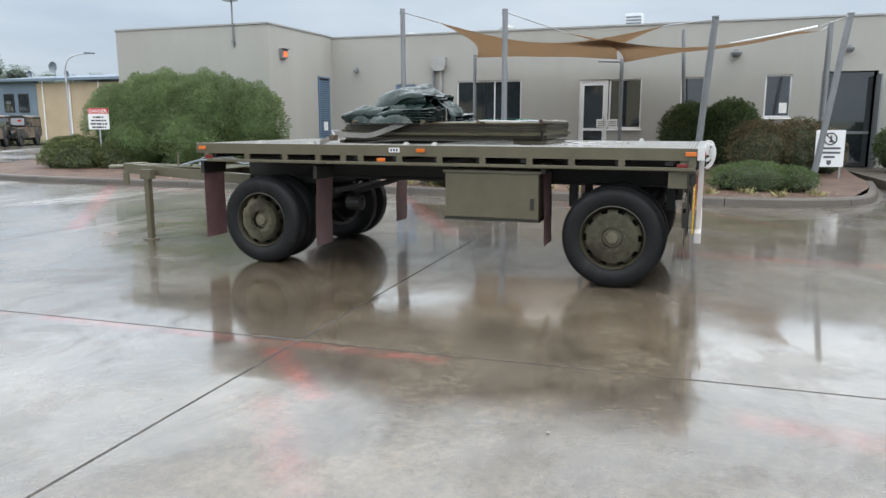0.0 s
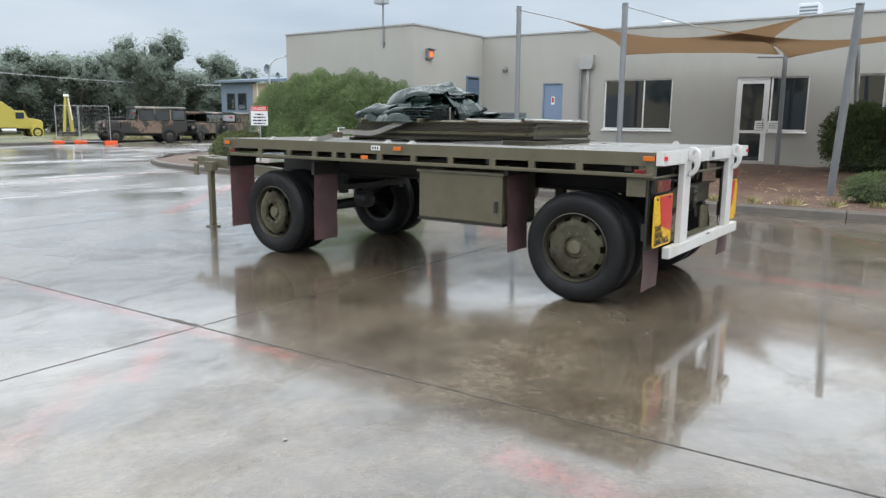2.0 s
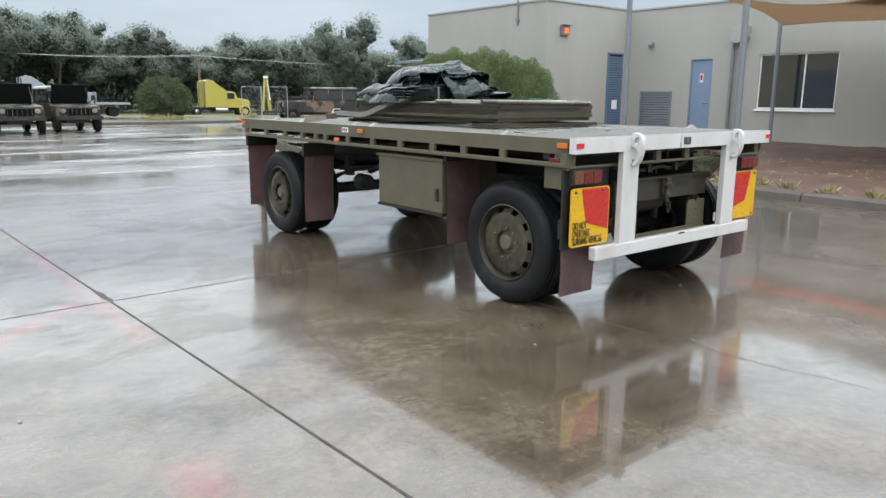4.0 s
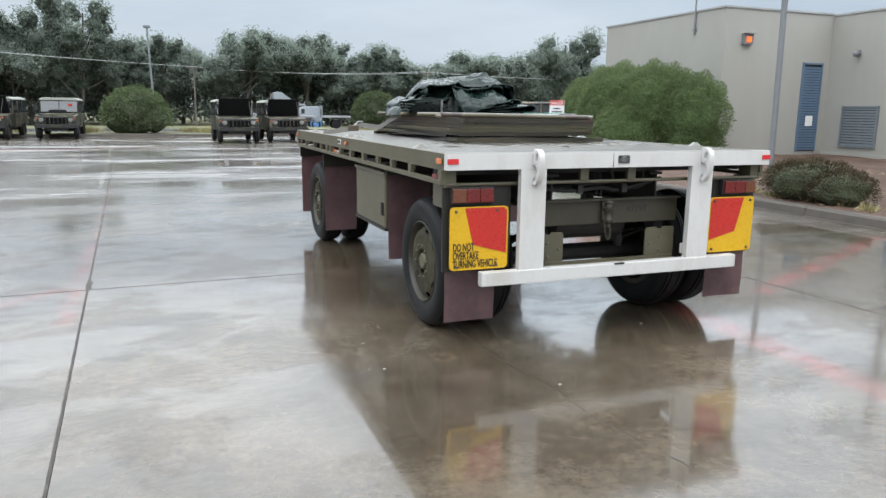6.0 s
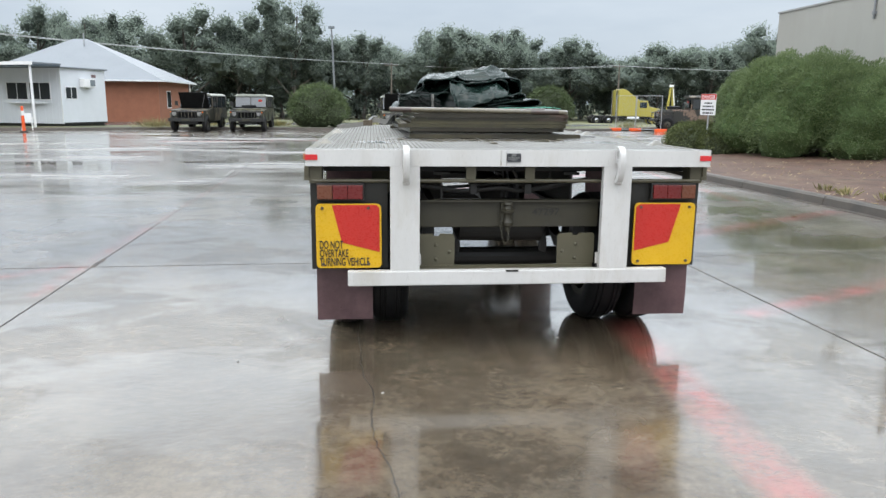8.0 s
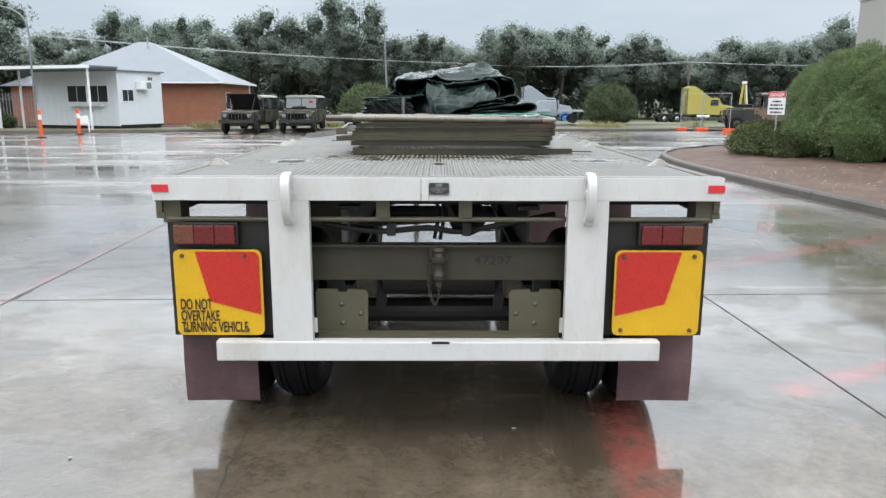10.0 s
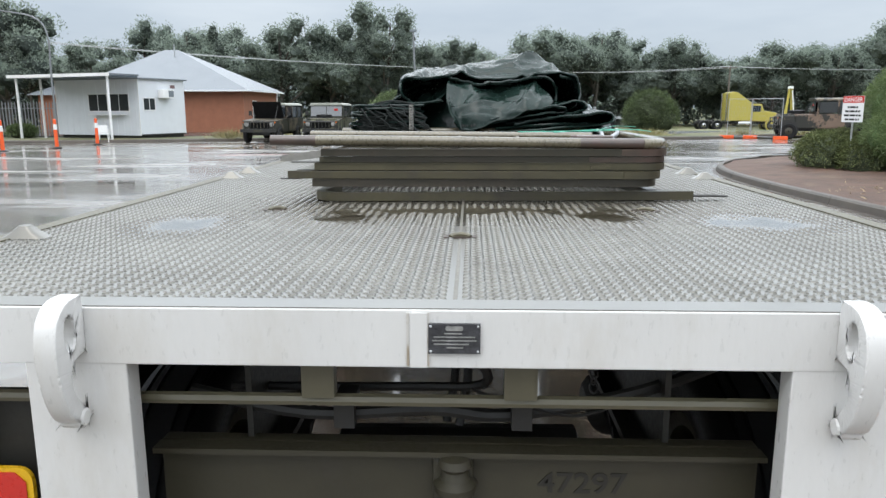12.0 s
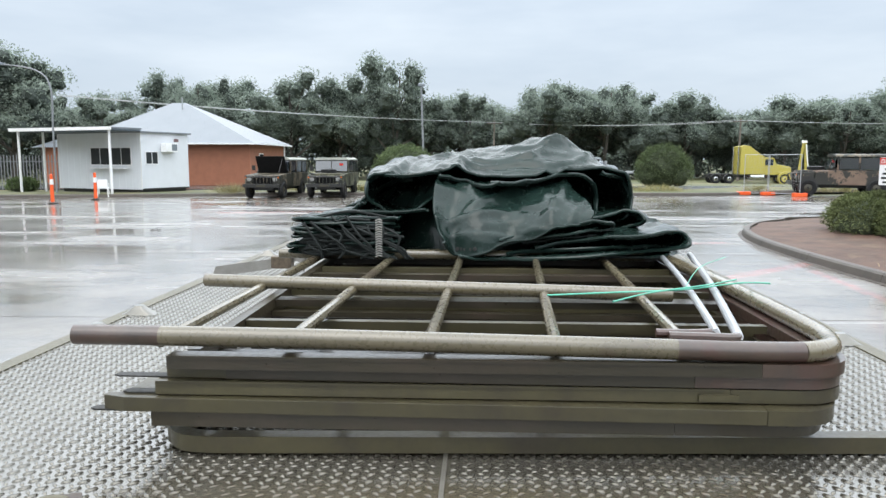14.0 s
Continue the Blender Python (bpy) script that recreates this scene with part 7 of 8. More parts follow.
for x0, x1 in ((-3.1, -1.87), (-1.8, -0.57)):
    w = part("window", box(x0, x1, -0.03, -0.009, 1.35, 2.25), ALU, hut)
    part("pane", box(x0 + 0.05, (x0 + x1) / 2 - 0.02, -0.036, -0.031, 1.4, 2.2), TINTED, w, "dark tinted glass")
    part("pane", box((x0 + x1) / 2 + 0.02, x1 - 0.05, -0.036, -0.031, 1.4, 2.2), TINTED, w, "dark tinted glass")
w = part("window", box(0.002, 0.025, 0.2, 0.95, 1.4, 2.05), ALU, hut)
for a, c in ((0.25, 0.56), (0.6, 0.9)):
    part("pane", box(0.026, 0.03, a, c, 1.45, 2.0), TINTED, w, "dark tinted glass")
part("counter_shelf", box(-2.9, -0.8, -0.30, -0.04, 1.20, 1.24), ALU, hut)
acu = part("air_conditioner", box(0.002, 0.32, 1.15, 1.85, 2.02, 2.45), WHITE_PLASTIC, hut, "white boxed air conditioner", bevel=0.02)
part("fan_grille", box(0.321, 0.328, 1.5, 1.82, 2.08, 2.40), GREY_LOUVRE, acu)
part("red_sticker", box(0.002, 0.006, 1.95, 2.25, 2.52, 2.68), FLAP, hut)
hut.matrix_basis = hut.matrix_basis @ Matrix.Diagonal((1.13, 1.17, 1.06, 1))

chair = thing("plastic_chair", (-17.95, 34.1, 0.0), 200, "white moulded plastic chair beside the awning post", "chair")
part("seat", box(-0.22, 0.22, -0.22, 0.22, 0.42, 0.45), WHITE_PLASTIC, chair, bevel=0.01)
part("backrest", box(-0.22, 0.22, 0.20, 0.235, 0.47, 0.85), WHITE_PLASTIC, chair, bevel=0.01)
for x in (-0.2, 0.2):
    for y in (-0.2, 0.2):
        part("leg", tube([(x, y, 0.42), (x * 1.2, y * 1.2, 0.0)], 0.022, 8), WHITE_PLASTIC, chair)
    part("armrest", tube([(x * 1.1, -0.2, 0.43), (x * 1.15, -0.2, 0.64), (x * 1.15, 0.2, 0.66)], 0.02, 8), WHITE_PLASTIC, chair)

bol = thing("bollard", (-17.4, 29.0, 0.0), 0, "orange plastic bollard with a white band", "bollard", "orange bollards")
part("base", lathe([(0.2, 0.0), (0.2, 0.04), (0.08, 0.07)], (0, 0, 0), 'z', 18), DARK_TRIM, bol)
part("tube", lathe([(0.075, 0.06), (0.07, 0.5), (0.06, 1.18), (0.03, 1.22)], (0, 0, 0), 'z', 18), ORANGE_PLASTIC, bol, smooth=True)
part("white_band", lathe([(0.073, 0.78), (0.071, 1.0)], (0, 0, 0), 'z', 18), SIGN_WHITE, bol)
for p in ((-17.15, 31.9, 0), (-18.05, 26.4, 0), (-22.5, 28.5, 0)):
    copy_thing(bol, Matrix.Translation(p))

# ---- the brick house behind ----
HX, HY = -16.3, 51.3
house = thing("brick_house", (HX, HY, -0.05), 0, "orange brick house with a pale hipped metal roof", "house")
part("brickwork", box(-12.5, 0, 0, 9.0, 0, 3.0), BRICK, house, "orange brickwork")
part("corner_pier", box(-0.02, 0.03, -0.03, 0.04, 0, 3.0), BRICK, house)
rf = bmesh.new()
vs = [rf.verts.new(c) for c in ((-13.1, -0.6, 2.98), (0.6, -0.6, 2.98), (0.6, 9.6, 2.98), (-13.1, 9.6, 2.98), (-7.3, 4.5, 6.15), (-6.3, 4.5, 6.15))]
for f in ((0, 1, 5, 4), (1, 2, 5), (2, 3, 4, 5), (3, 0, 4), (3, 2, 1, 0)):
    rf.faces.new([vs[i] for i in f])
roof = part("roof", rf, ROOF_METAL, house, "pale ribbed metal roof")
part("gutter", box(-13.15, 0.65, -0.70, -0.61, 2.90, 3.0), ALU, house)
part("gutter", box(0.61, 0.70, -0.6, 9.1, 2.90, 3.0), ALU, house)
part("flue", tube([(-6.2, 3.6, 5.4), (-6.2, 3.6, 6.5)], 0.05, 8), GALV, roof)
for y0, y1 in ((2.2, 3.3),):
    w = part("window", box(0.002, 0.03, y0, y1, 1.0, 2.3), ALU, house)
    part("pane", box(0.031, 0.035, y0 + 0.06, y1 - 0.06, 1.06, 2.24), GLASS, w, "dark glass")
part("porch_post", tube([(0.4, 7.8, 0), (0.4, 7.8, 2.95)], 0.06, 8), ALU, house)
wing = part("wing", box(-15.6, -12.55, 1.0, 7.5, 0, 2.7), BRICK, house, "orange brick side wing")
rf = bmesh.new()
vs = [rf.verts.new(c) for c in ((-16.2, 0.4, 2.7), (-12.5, 0.4, 2.7), (-12.5, 8.1, 2.7), (-16.2, 8.1, 2.7), (-14.6, 4.25, 3.9), (-12.5, 4.25, 3.9))]
for f in ((0, 1, 5, 4), (2, 3, 4, 5), (3, 0, 4), (1, 2, 5), (3, 2, 1, 0)):
    rf.faces.new([vs[i] for i in f])
part("wing_roof", rf, ROOF_METAL, wing, "pale metal roof")

fence = thing("picket_fence", (-36.5, 36.0, 0.1), 14, "grey steel picket fence beside the hut", "fence")
for z in (0.35, 1.55):
    part("rail", box(0, 14.2, -0.02, 0.02, z, z + 0.05), POST_GREY, fence)
picket = part("picket", prism([(0.10, 0.05), (0.15, 0.05), (0.15, 1.86), (0.125, 1.95), (0.10, 1.86)], 'xz', -0.045, -0.022), POST_GREY, fence)
for k in range(1, 88):
    o = new("picket", picket.data)
    o.parent = fence
    o.location = (k * 0.16, 0, 0)
bush("shrub", [((-27.9, 36.9, 0.40), (2.2, 0.7, 0.50)), ((-24.4, 37.9, 0.38), (0.8, 0.6, 0.46))], 6000, 0.5, 0.13, SHRUB_LEAF, "low green shrubs in front of the picket fence", "shrub", 0.7, "far shrubs")


# ---- parked vehicles ----
def vehicle_wheel(parent, x, y, r, w, rim=KHAKI_DARK):
    wh = new("wheel")
    wh.parent = parent
    wh.location = (x, y, r)
    t = lathe([(r * 0.55, -w * 0.35), (r * 0.62, -w / 2), (r * 0.9, -w / 2), (r, -w * 0.3), (r, w * 0.3), (r * 0.9, w / 2), (r * 0.62, w / 2), (r * 0.55, w * 0.35)], (0, 0, 0), 'x', 24)
    part("tyre", t, RUBBER, wh, smooth=True)
    part("rim", lathe([(r * 0.57, -w * 0.3), (r * 0.3, -w * 0.42), (r * 0.12, -w * 0.5), (r * 0.12, w * 0.5), (r * 0.3, w * 0.42), (r * 0.57, w * 0.3)], (0, 0, 0), 'x', 18), rim, wh)


def jeep(at, turn, label, paint, bonnet_open, roof_mat=CANVAS, windscreen=True):
    """A boxy long-wheelbase four-wheel drive, facing -y at turn 0, its wheels on the ground."""
    j = thing("army_jeep", at, turn, label, "jeep", "parked jeeps")
    W = 0.86
    body = part("tub", prism([(-1.35, 0.52), (-1.35, 1.12), (-0.45, 1.17), (2.15, 1.17), (2.15, 0.62), (1.5, 0.52)], 'yz', -W, W), paint, j, bevel=0.03)
    wings = part("front_body", prism([(-2.10, 0.62), (-2.10, 1.08), (-1.37, 1.12), (-1.37, 0.62)], 'yz', -W, W), paint, j, bevel=0.04)
    for s in (-1, 1):
        part("wheel_arch", lathe([(0.43, -0.02), (0.43, 0.02)], (s * 0.845, -1.62, 0.48), 'x', 18), DARK_TRIM, wings)
        part("wheel_arch", lathe([(0.43, -0.02), (0.43, 0.02)], (s * 0.845, 1.18, 0.48), 'x', 18), DARK_TRIM, body)
        for y in (-1.62, 1.18):
            vehicle_wheel(j, s * 0.79, y, 0.38, 0.22, KHAKI_MID)
        lamp = part("headlamp", lathe([(0.10, 0.0), (0.11, -0.03), (0.05, -0.05)], (s * 0.62, -2.11, 0.90), 'y', 16), HEADLAMP, wings, "round headlamp")
        part("indicator", lathe([(0.035, 0.0), (0.035, -0.03)], (s * 0.78, -2.11, 0.98), 'y', 10), AMBER_LENS, wings)
        part("mirror", box(s * 0.98 - 0.08, s * 0.98 + 0.08, -0.62, -0.58, 1.30, 1.52), DARK_TRIM, j)
        part("mirror_arm", tube([(s * W, -0.5, 1.2), (s * 0.98, -0.6, 1.35)], 0.012, 6), DARK_TRIM, j)
        door = part("door", box(s * W - 0.005 + s * 0.012, s * W + s * 0.02, -0.42, 0.45, 0.58, 1.16), paint, j)
        part("door_handle", box(s * W + s * 0.021 - 0.006, s * W + s * 0.021 + 0.006, 0.28, 0.40, 1.02, 1.05), DARK_TRIM, door)
        for y0, y1 in ((-0.36, 0.42), (0.5, 1.25), (1.33, 2.05)):
            part("side_window", box(s * (W - 0.05) - 0.006, s * (W - 0.05) + 0.006, y0, y1, 1.22, 1.72), GLASS, j, "dark side window")
        for y in (-0.42, 0.45, 1.28, 2.10):
            part("pillar", box(s * (W - 0.045) - 0.02, s * (W - 0.045) + 0.02, y - 0.035, y + 0.035, 1.16, 1.80), paint, j)
    part("windscreen_frame", box(-W + 0.03, W - 0.03, -0.52, -0.46, 1.16, 1.26), paint, j)
    if windscreen:
        ws = part("windscreen", box(-W + 0.08, W - 0.08, -0.008, 0.008, 0.0, 0.53, Matrix.Translation((0, -0.62, 1.25)) @ Matrix.Rotation(radians(-14), 4, 'X')), GLASS, j, "dark windscreen")
        part("windscreen_sticker", box(0.40, 0.58, -0.590, -0.575, 1.53, 1.63), SIGN_RED if not bonnet_open else PAPER, ws)
        part("centre_bar", box(-0.02, 0.02, -0.02, 0.02, 0.0, 0.53, Matrix.Translation((0, -0.62, 1.25)) @ Matrix.Rotation(radians(-14), 4, 'X')), paint, ws)
    part("roof", prism([(-W + 0.02, 1.78), (W - 0.02, 1.78), (W - 0.05, 1.86), (W - 0.20, 1.91), (-W + 0.20, 1.91), (-W + 0.05, 1.86)], 'xz', -0.58, 2.17), roof_mat, j, bevel=0.02)
    part("rear_panel", box(-W + 0.03, W - 0.03, 2.10, 2.14, 1.16, 1.79), paint, j)
    grille = part("grille", box(-0.48, 0.48, -2.13, -2.105, 0.70, 1.04), MATTE_BLACK, wings)
    for k in range(6):
        part("grille_bar", box(-0.45 + k * 0.17, -0.42 + k * 0.17, -2.145, -2.131, 0.72, 1.02), paint, grille)
    bumper = part("bumper", box(-0.88, 0.88, -2.32, -2.20, 0.52, 0.68), DARK_TRIM, j, bevel=0.01)
    part("bull_bar", tube([(-0.7, -2.26, 0.68), (-0.7, -2.26, 1.0), (0.7, -2.26, 1.0), (0.7, -2.26, 0.68)], 0.028, 8), DARK_TRIM, bumper)
    part("number_bar", box(-0.22, 0.22, -2.328, -2.321, 0.55, 0.65), KHAKI_MID, bumper)
    if bonnet_open:
        m = Matrix.Translation((0, -0.62, 1.15)) @ Matrix.Rotation(radians(-62), 4, 'X')
        bn = part("bonnet", box(-0.72, 0.72, -0.90, 0.0, 0.0, 0.05, m), MATTE_BLACK, j, "raised bonnet showing its dark underside", bevel=0.012)
        part("engine", box(-0.5, 0.5, -1.95, -0.7, 0.75, 1.10), BLACK_STEEL, j, "dark open engine bay")
        part("bonnet_stay", tube([(0.6, -1.6, 1.1), (0.6, -1.0, 1.85)], 0.012, 6), DARK_TRIM, bn)
    else:
        part("bonnet", box(-0.72, 0.72, -2.02, -0.56, 1.10, 1.17), paint, j, bevel=0.02)
        part("spare_wheel", lathe([(0.2, 0.0), (0.38, 0.02), (0.38, 0.16), (0.2, 0.19)], (0, -1.2, 1.17), 'z', 20), RUBBER, j)
    part("chassis", box(-0.45, 0.45, -1.9, 2.1, 0.38, 0.52), DARK_TRIM, j)
    part("axle", tube([(-0.7, -1.62, 0.41), (0.7, -1.62, 0.41)], 0.05, 8), DARK_TRIM, j)
    part("axle", tube([(-0.7, 1.18, 0.41), (0.7, 1.18, 0.41)], 0.05, 8), DARK_TRIM, j)
    return j


jeep((-9.9, 35.6, 0.0), -4, "camouflaged army jeep with its bonnet raised, parked at the kerb", CAMO_TAN, True)
jeep((-7.25, 36.3, 0.0), 0, "green camouflaged army jeep with its bonnet shut, parked at the kerb", CAMO, False)
jeep((0.45, 31.6, 0.0), 1, "green army jeep with raised bonnet, beside its twin", CAMO, True)
jeep((2.75, 32.4, 0.0), 1, "camouflaged army jeep with raised bonnet, beside its twin", CAMO_TAN, True)
far_jeep = jeep((18.6, 38.4, 0.0), -104, "dark camouflaged army jeep parked behind a temporary fence panel", CAMO_BROWN, False, CAMO_TAN)
far_jeep.matrix_basis = far_jeep.matrix_basis @ Matrix.Diagonal((1.1, 1.1, 1.12, 1))
jeep((23.4, 39.6, 0.0), -60, "dark army jeep without windscreen glass, parked in a row", CAMO_BROWN, False, CAMO_BROWN, False)
jeep((27.0, 41.2, 0.0), -60, "brown camouflaged army jeep parked in a row", CAMO_BROWN, False, CAMO_TAN)


def prime_mover(at, turn, paint, second, label):
    """A bonneted sleeper-cab truck facing +x at turn 0."""
    t = thing("prime_mover", at, turn, label, "truck", "parked trucks")
    sl = part("sleeper", prism([(-1.4, 0.95), (0.9, 0.95), (0.9, 2.72), (-0.55, 3.76), (-1.05, 3.86), (-1.4, 3.72)], 'xz', -1.2, 1.2), paint, t, bevel=0.05)
    cab = part("cab", prism([(0.9, 0.9), (2.2, 0.9), (2.2, 1.9), (1.9, 2.62), (0.92, 2.65)], 'xz', -1.05, 1.05), paint, t, bevel=0.04)
    part("bonnet", prism([(2.2, 0.85), (3.7, 0.85), (3.75, 1.5), (3.55, 1.74), (2.2, 1.98)], 'xz', -0.75, 0.75), paint, t, bevel=0.08)
    for s in (-1, 1):
        part("side_window", box(1.05, 1.85, s * 1.055 - 0.01, s * 1.055 + 0.01, 1.85, 2.45), GLASS, cab, "dark side window")
        part("mudguard", lathe([(0.62, -0.2), (0.62, 0.2)], (3.0, s * 0.95, 0.55), 'y', 20), second, t)
        part("exhaust", tube([(-1.55, s * 0.9, 0.9), (-1.55, s * 0.9, 3.7)], 0.07, 10), CHROME, t)
        part("fuel_tank", lathe([(0.1, -0.7), (0.3, -0.66), (0.3, 0.66), (0.1, 0.7)], (0.3, s * 0.95, 0.68), 'x', 18), CHROME, t)
    part("windscreen", box(-0.012, 0.012, -0.95, 0.95, 0.0, 0.75, Matrix.Translation((2.215, 0, 1.9)) @ Matrix.Rotation(radians(-23), 4, 'Y')), GLASS, cab, "dark windscreen")
    part("grille", box(3.73, 3.77, -0.55, 0.55, 0.9, 1.45), CHROME, t)
    part("bumper", box(3.7, 3.95, -1.15, 1.15, 0.45, 0.8), CHROME, t, bevel=0.03)
    part("chassis", box(-4.5, 3.7, -0.45, 0.45, 0.62, 0.85), BLACK_STEEL, t)
    part("turntable_plate", lathe([(0.5, 0.0), (0.55, 0.08), (0.1, 0.12)], (-3.1, 0, 0.88), 'z', 18), BLACK_STEEL, t)
    for x in (3.0, -2.4, -3.75):
        for s in (-1, 1):
            wh = new("wheel")
            wh.parent = t
            wh.location = (x, s * 0.95, 0.5)
            part("tyre", lathe([(0.3, -0.18), (0.36, -0.24), (0.47, -0.24), (0.5, -0.18), (0.5, 0.18), (0.47, 0.24), (0.36, 0.24), (0.3, 0.18)], (0, 0, 0), 'y', 24), RUBBER, wh, smooth=True)
            part("rim", lathe([(0.31, -0.16), (0.12, -0.2), (0.06, -0.26), (0.06, 0.26), (0.12, 0.2), (0.31, 0.16)], (0, 0, 0), 'y', 18), CHROME, wh)
    t.matrix_basis = t.matrix_basis @ Matrix.Diagonal((1.12, 1.12, 1.13, 1))
    return t


prime_mover((31.2, 86.0, -0.865), -3, TRUCK_YELLOW, TRUCK_YELLOW, "yellow sleeper-cab truck parked beyond the verge")
prime_mover((11.7, 86.0, -0.862), -3, TRUCK_WHITE, TRUCK_BLUE, "white and blue sleeper-cab truck parked beyond the verge")


def van(at, turn, label):
    v = thing("white_ute", at, turn, label, "ute")
    b = part("cab", prism([(-0.2, 0.5), (2.6, 0.5), (2.6, 0.95), (1.7, 1.1), (1.1, 1.65), (-0.1, 1.68)], 'xz', -0.85, 0.85), TRUCK_WHITE, v, bevel=0.05)
    part("side_window", box(0.0, 1.1, -0.86, -0.852, 1.1, 1.5), GLASS, b)
    part("tray", box(-2.5, -0.25, -0.88, 0.88, 0.84, 0.98), GALV, v)
    part("tray_mesh", box(-0.35, -0.30, -0.85, 0.85, 1.05, 1.7), GALV, v)
    for x in (1.8, -1.4):
        for s in (-1, 1):
            wh = part("wheel", lathe([(0.18, -0.1), (0.33, -0.11), (0.35, 0.0), (0.33, 0.11), (0.18, 0.1)], (x, s * 0.78, 0.35), 'y', 20), RUBBER, v)
    return v


van((8.6, 52.5, 0.05), 175, "white flat-tray ute parked beyond the verge")
van((5.6, 51.0, 0.05), 178, "white flat-tray ute beside another parked vehicle")

# a temporary fence panel on orange feet, with a yellow boom behind
tf = thing("temporary_fence", (14.35, 38.9, 0.0), 0, "two temporary steel mesh fence panels on orange feet", "fence")
for x0, x1, y0, y1 in ((-0.45, 0.62, 0.25, -0.12), (0.67, 1.75, -0.14, -1.35)):
    part("panel_frame", tube([(x0, y0, 0.12), (x0, y0, 2.1), (x1, y1, 2.1), (x1, y1, 0.12)], 0.024, 8, closed=True), GALV, tf)
    for k in range(1, 15):
        u = k / 15
        part("mesh_wire", tube([(x0 + (x1 - x0) * u, y0 + (y1 - y0) * u, 0.14), (x0 + (x1 - x0) * u, y0 + (y1 - y0) * u, 2.08)], 0.0022, 5), GALV, tf)
    for k in range(8):
        part("mesh_wire", tube([(x0, y0, 0.3 + k * 0.23), (x1, y1, 0.3 + k * 0.23)], 0.0022, 5), GALV, tf)
for x, y in ((-0.45, 0.25), (0.65, -0.13), (1.75, -1.35)):
    part("fence_foot", prism(rounded(x - 0.36, x + 0.36, y - 0.14, y + 0.14, 0.08), 'xy', 0.0, 0.18), ORANGE_PLASTIC, tf, "orange plastic foot", bevel=0.02)
boom = thing("yellow_boom", (28.4, 66.0, -0.42), 10, "yellow folded lifting boom of a small machine", "machine")
part("boom", prism([(0.30, 0.5), (0.62, 0.5), (0.20, 3.85), (0.06, 3.85)], 'xz', -0.10, 0.10), TRUCK_YELLOW, boom)
part("arm", prism([(-0.50, 0.5), (-0.30, 0.5), (0.02, 3.75), (-0.10, 3.75)], 'xz', -0.09, 0.09), TRUCK_YELLOW, boom)
part("lifting_ram", tube([(0.42, -0.14, 1.6), (0.14, -0.14, 3.6)], 0.055, 8), WHITE_PLASTIC, boom, "white ram")
part("head", prism([(-0.14, 3.74), (0.24, 3.74), (0.20, 3.96), (-0.10, 3.96)], 'xz', -0.14, 0.14), WHITE_PLASTIC, boom)
part("base", box(-0.9, 1.0, -0.5, 0.5, 0.0, 0.55), BLACK_STEEL, boom, bevel=0.05)

# ---- buildings beyond the hedge ----
shed = thing("far_workshop", (38.0, 44.0, 0.0), 0, "long tan workshop with a blue-grey gable end and low roof", "workshop")
part("wall_long", box(0, 0.3, -2, 7.5, 0, 4.6), TAN_WALL, shed)
part("wall_gable", box(0, 0.3, 7.52, 12.0, 0, 4.9), BLUE_GREY, shed)
part("wall_end", box(0.3, 14, 11.7, 12.0, 0, 4.9), BLUE_GREY, shed)
part("roof", prism([(-0.5, 4.95), (7, 5.7), (14, 5.0), (14, 4.8), (7, 5.5), (-0.5, 4.75)], 'xz', -2.2, 12.3), BLUE_GREY, shed)
for y in (9.0, 10.6):
    w = part("window", box(-0.06, -0.002, y - 0.55, y + 0.55, 2.3, 3.8), DARK_TRIM, shed)
    part("pane", box(-0.07, -0.062, y - 0.45, y + 0.45, 2.4, 3.7), GLASS, w, "dark glass")
for y in (1.0, 4.0, 6.8):
    part("downpipe", tube([(-0.06, y, 0), (-0.06, y, 4.7)], 0.06, 8), ALU, shed)
for y, z, r in ((7.0, 0.75, 0.45), (9.6, 0.35, 0.28), (5.6, 0.3, 0.25)):
    dsh = thing("satellite_dish", (39.5, 44 + y, 4.95), 0, "grey satellite dish on the workshop roof", "satellite dish", "satellite dishes")
    part("mast", tube([(0, 0, -0.1), (0, 0, z)], 0.04, 8), POST_GREY, dsh)
    part("dish", lathe([(0.02, 0.12), (r * 0.6, 0.06), (r, -0.08), (r * 0.98, -0.10), (r * 0.6, 0.03), (0.02, 0.09)], (-0.1, 0, z + r * 0.6), 'x', 20), GREY_LOUVRE, dsh)

# ---- behind the camera: what the windows mirror ----
depot = thing("yellow_depot", (-42.0, 4.0, 0.0), 0, "long pale yellow depot building with a low roof", "depot")
part("wall", box(-0.3, 0, 0, 44, 0, 7.6), YELLOW_WALL, depot)
part("roof", prism([(0.6, 7.6), (-6, 8.6), (-12, 7.6), (-12, 7.4), (-6, 8.4), (0.6, 7.4)], 'xz', -0.5, 44.5), ROOF_METAL, depot)
for y in (6.0, 16.0, 26.0, 36.0):
    part("roller_door", box(0.002, 0.08, y, y + 4.5, 0, 4.6), GREY_LOUVRE, depot)

# ---- lamps, poles and wires ----
def arm_lamp(name, at, h, reach, label, turn=0, r=0.06, mat=GALV):
    p = thing(name, at, turn, label, "street lamp")
    pts = smooth_path([(0, 0, 0), (0, 0, h * 0.5), (0, 0, h * 0.82), (reach * 0.25, 0, h * 0.95), (reach * 0.9, 0, h)], 5)
    part("pole", tube(pts, r, 10, r1=r * 0.6), mat, p, smooth=True)
    part("lamp_head", prism([(reach * 0.88, h - 0.06), (reach * 1.35, h - 0.03), (reach * 1.35, h + 0.05), (reach * 0.88, h + 0.08)], 'xz', -0.12, 0.12), GREY_LOUVRE, p, bevel=0.02)
    return p


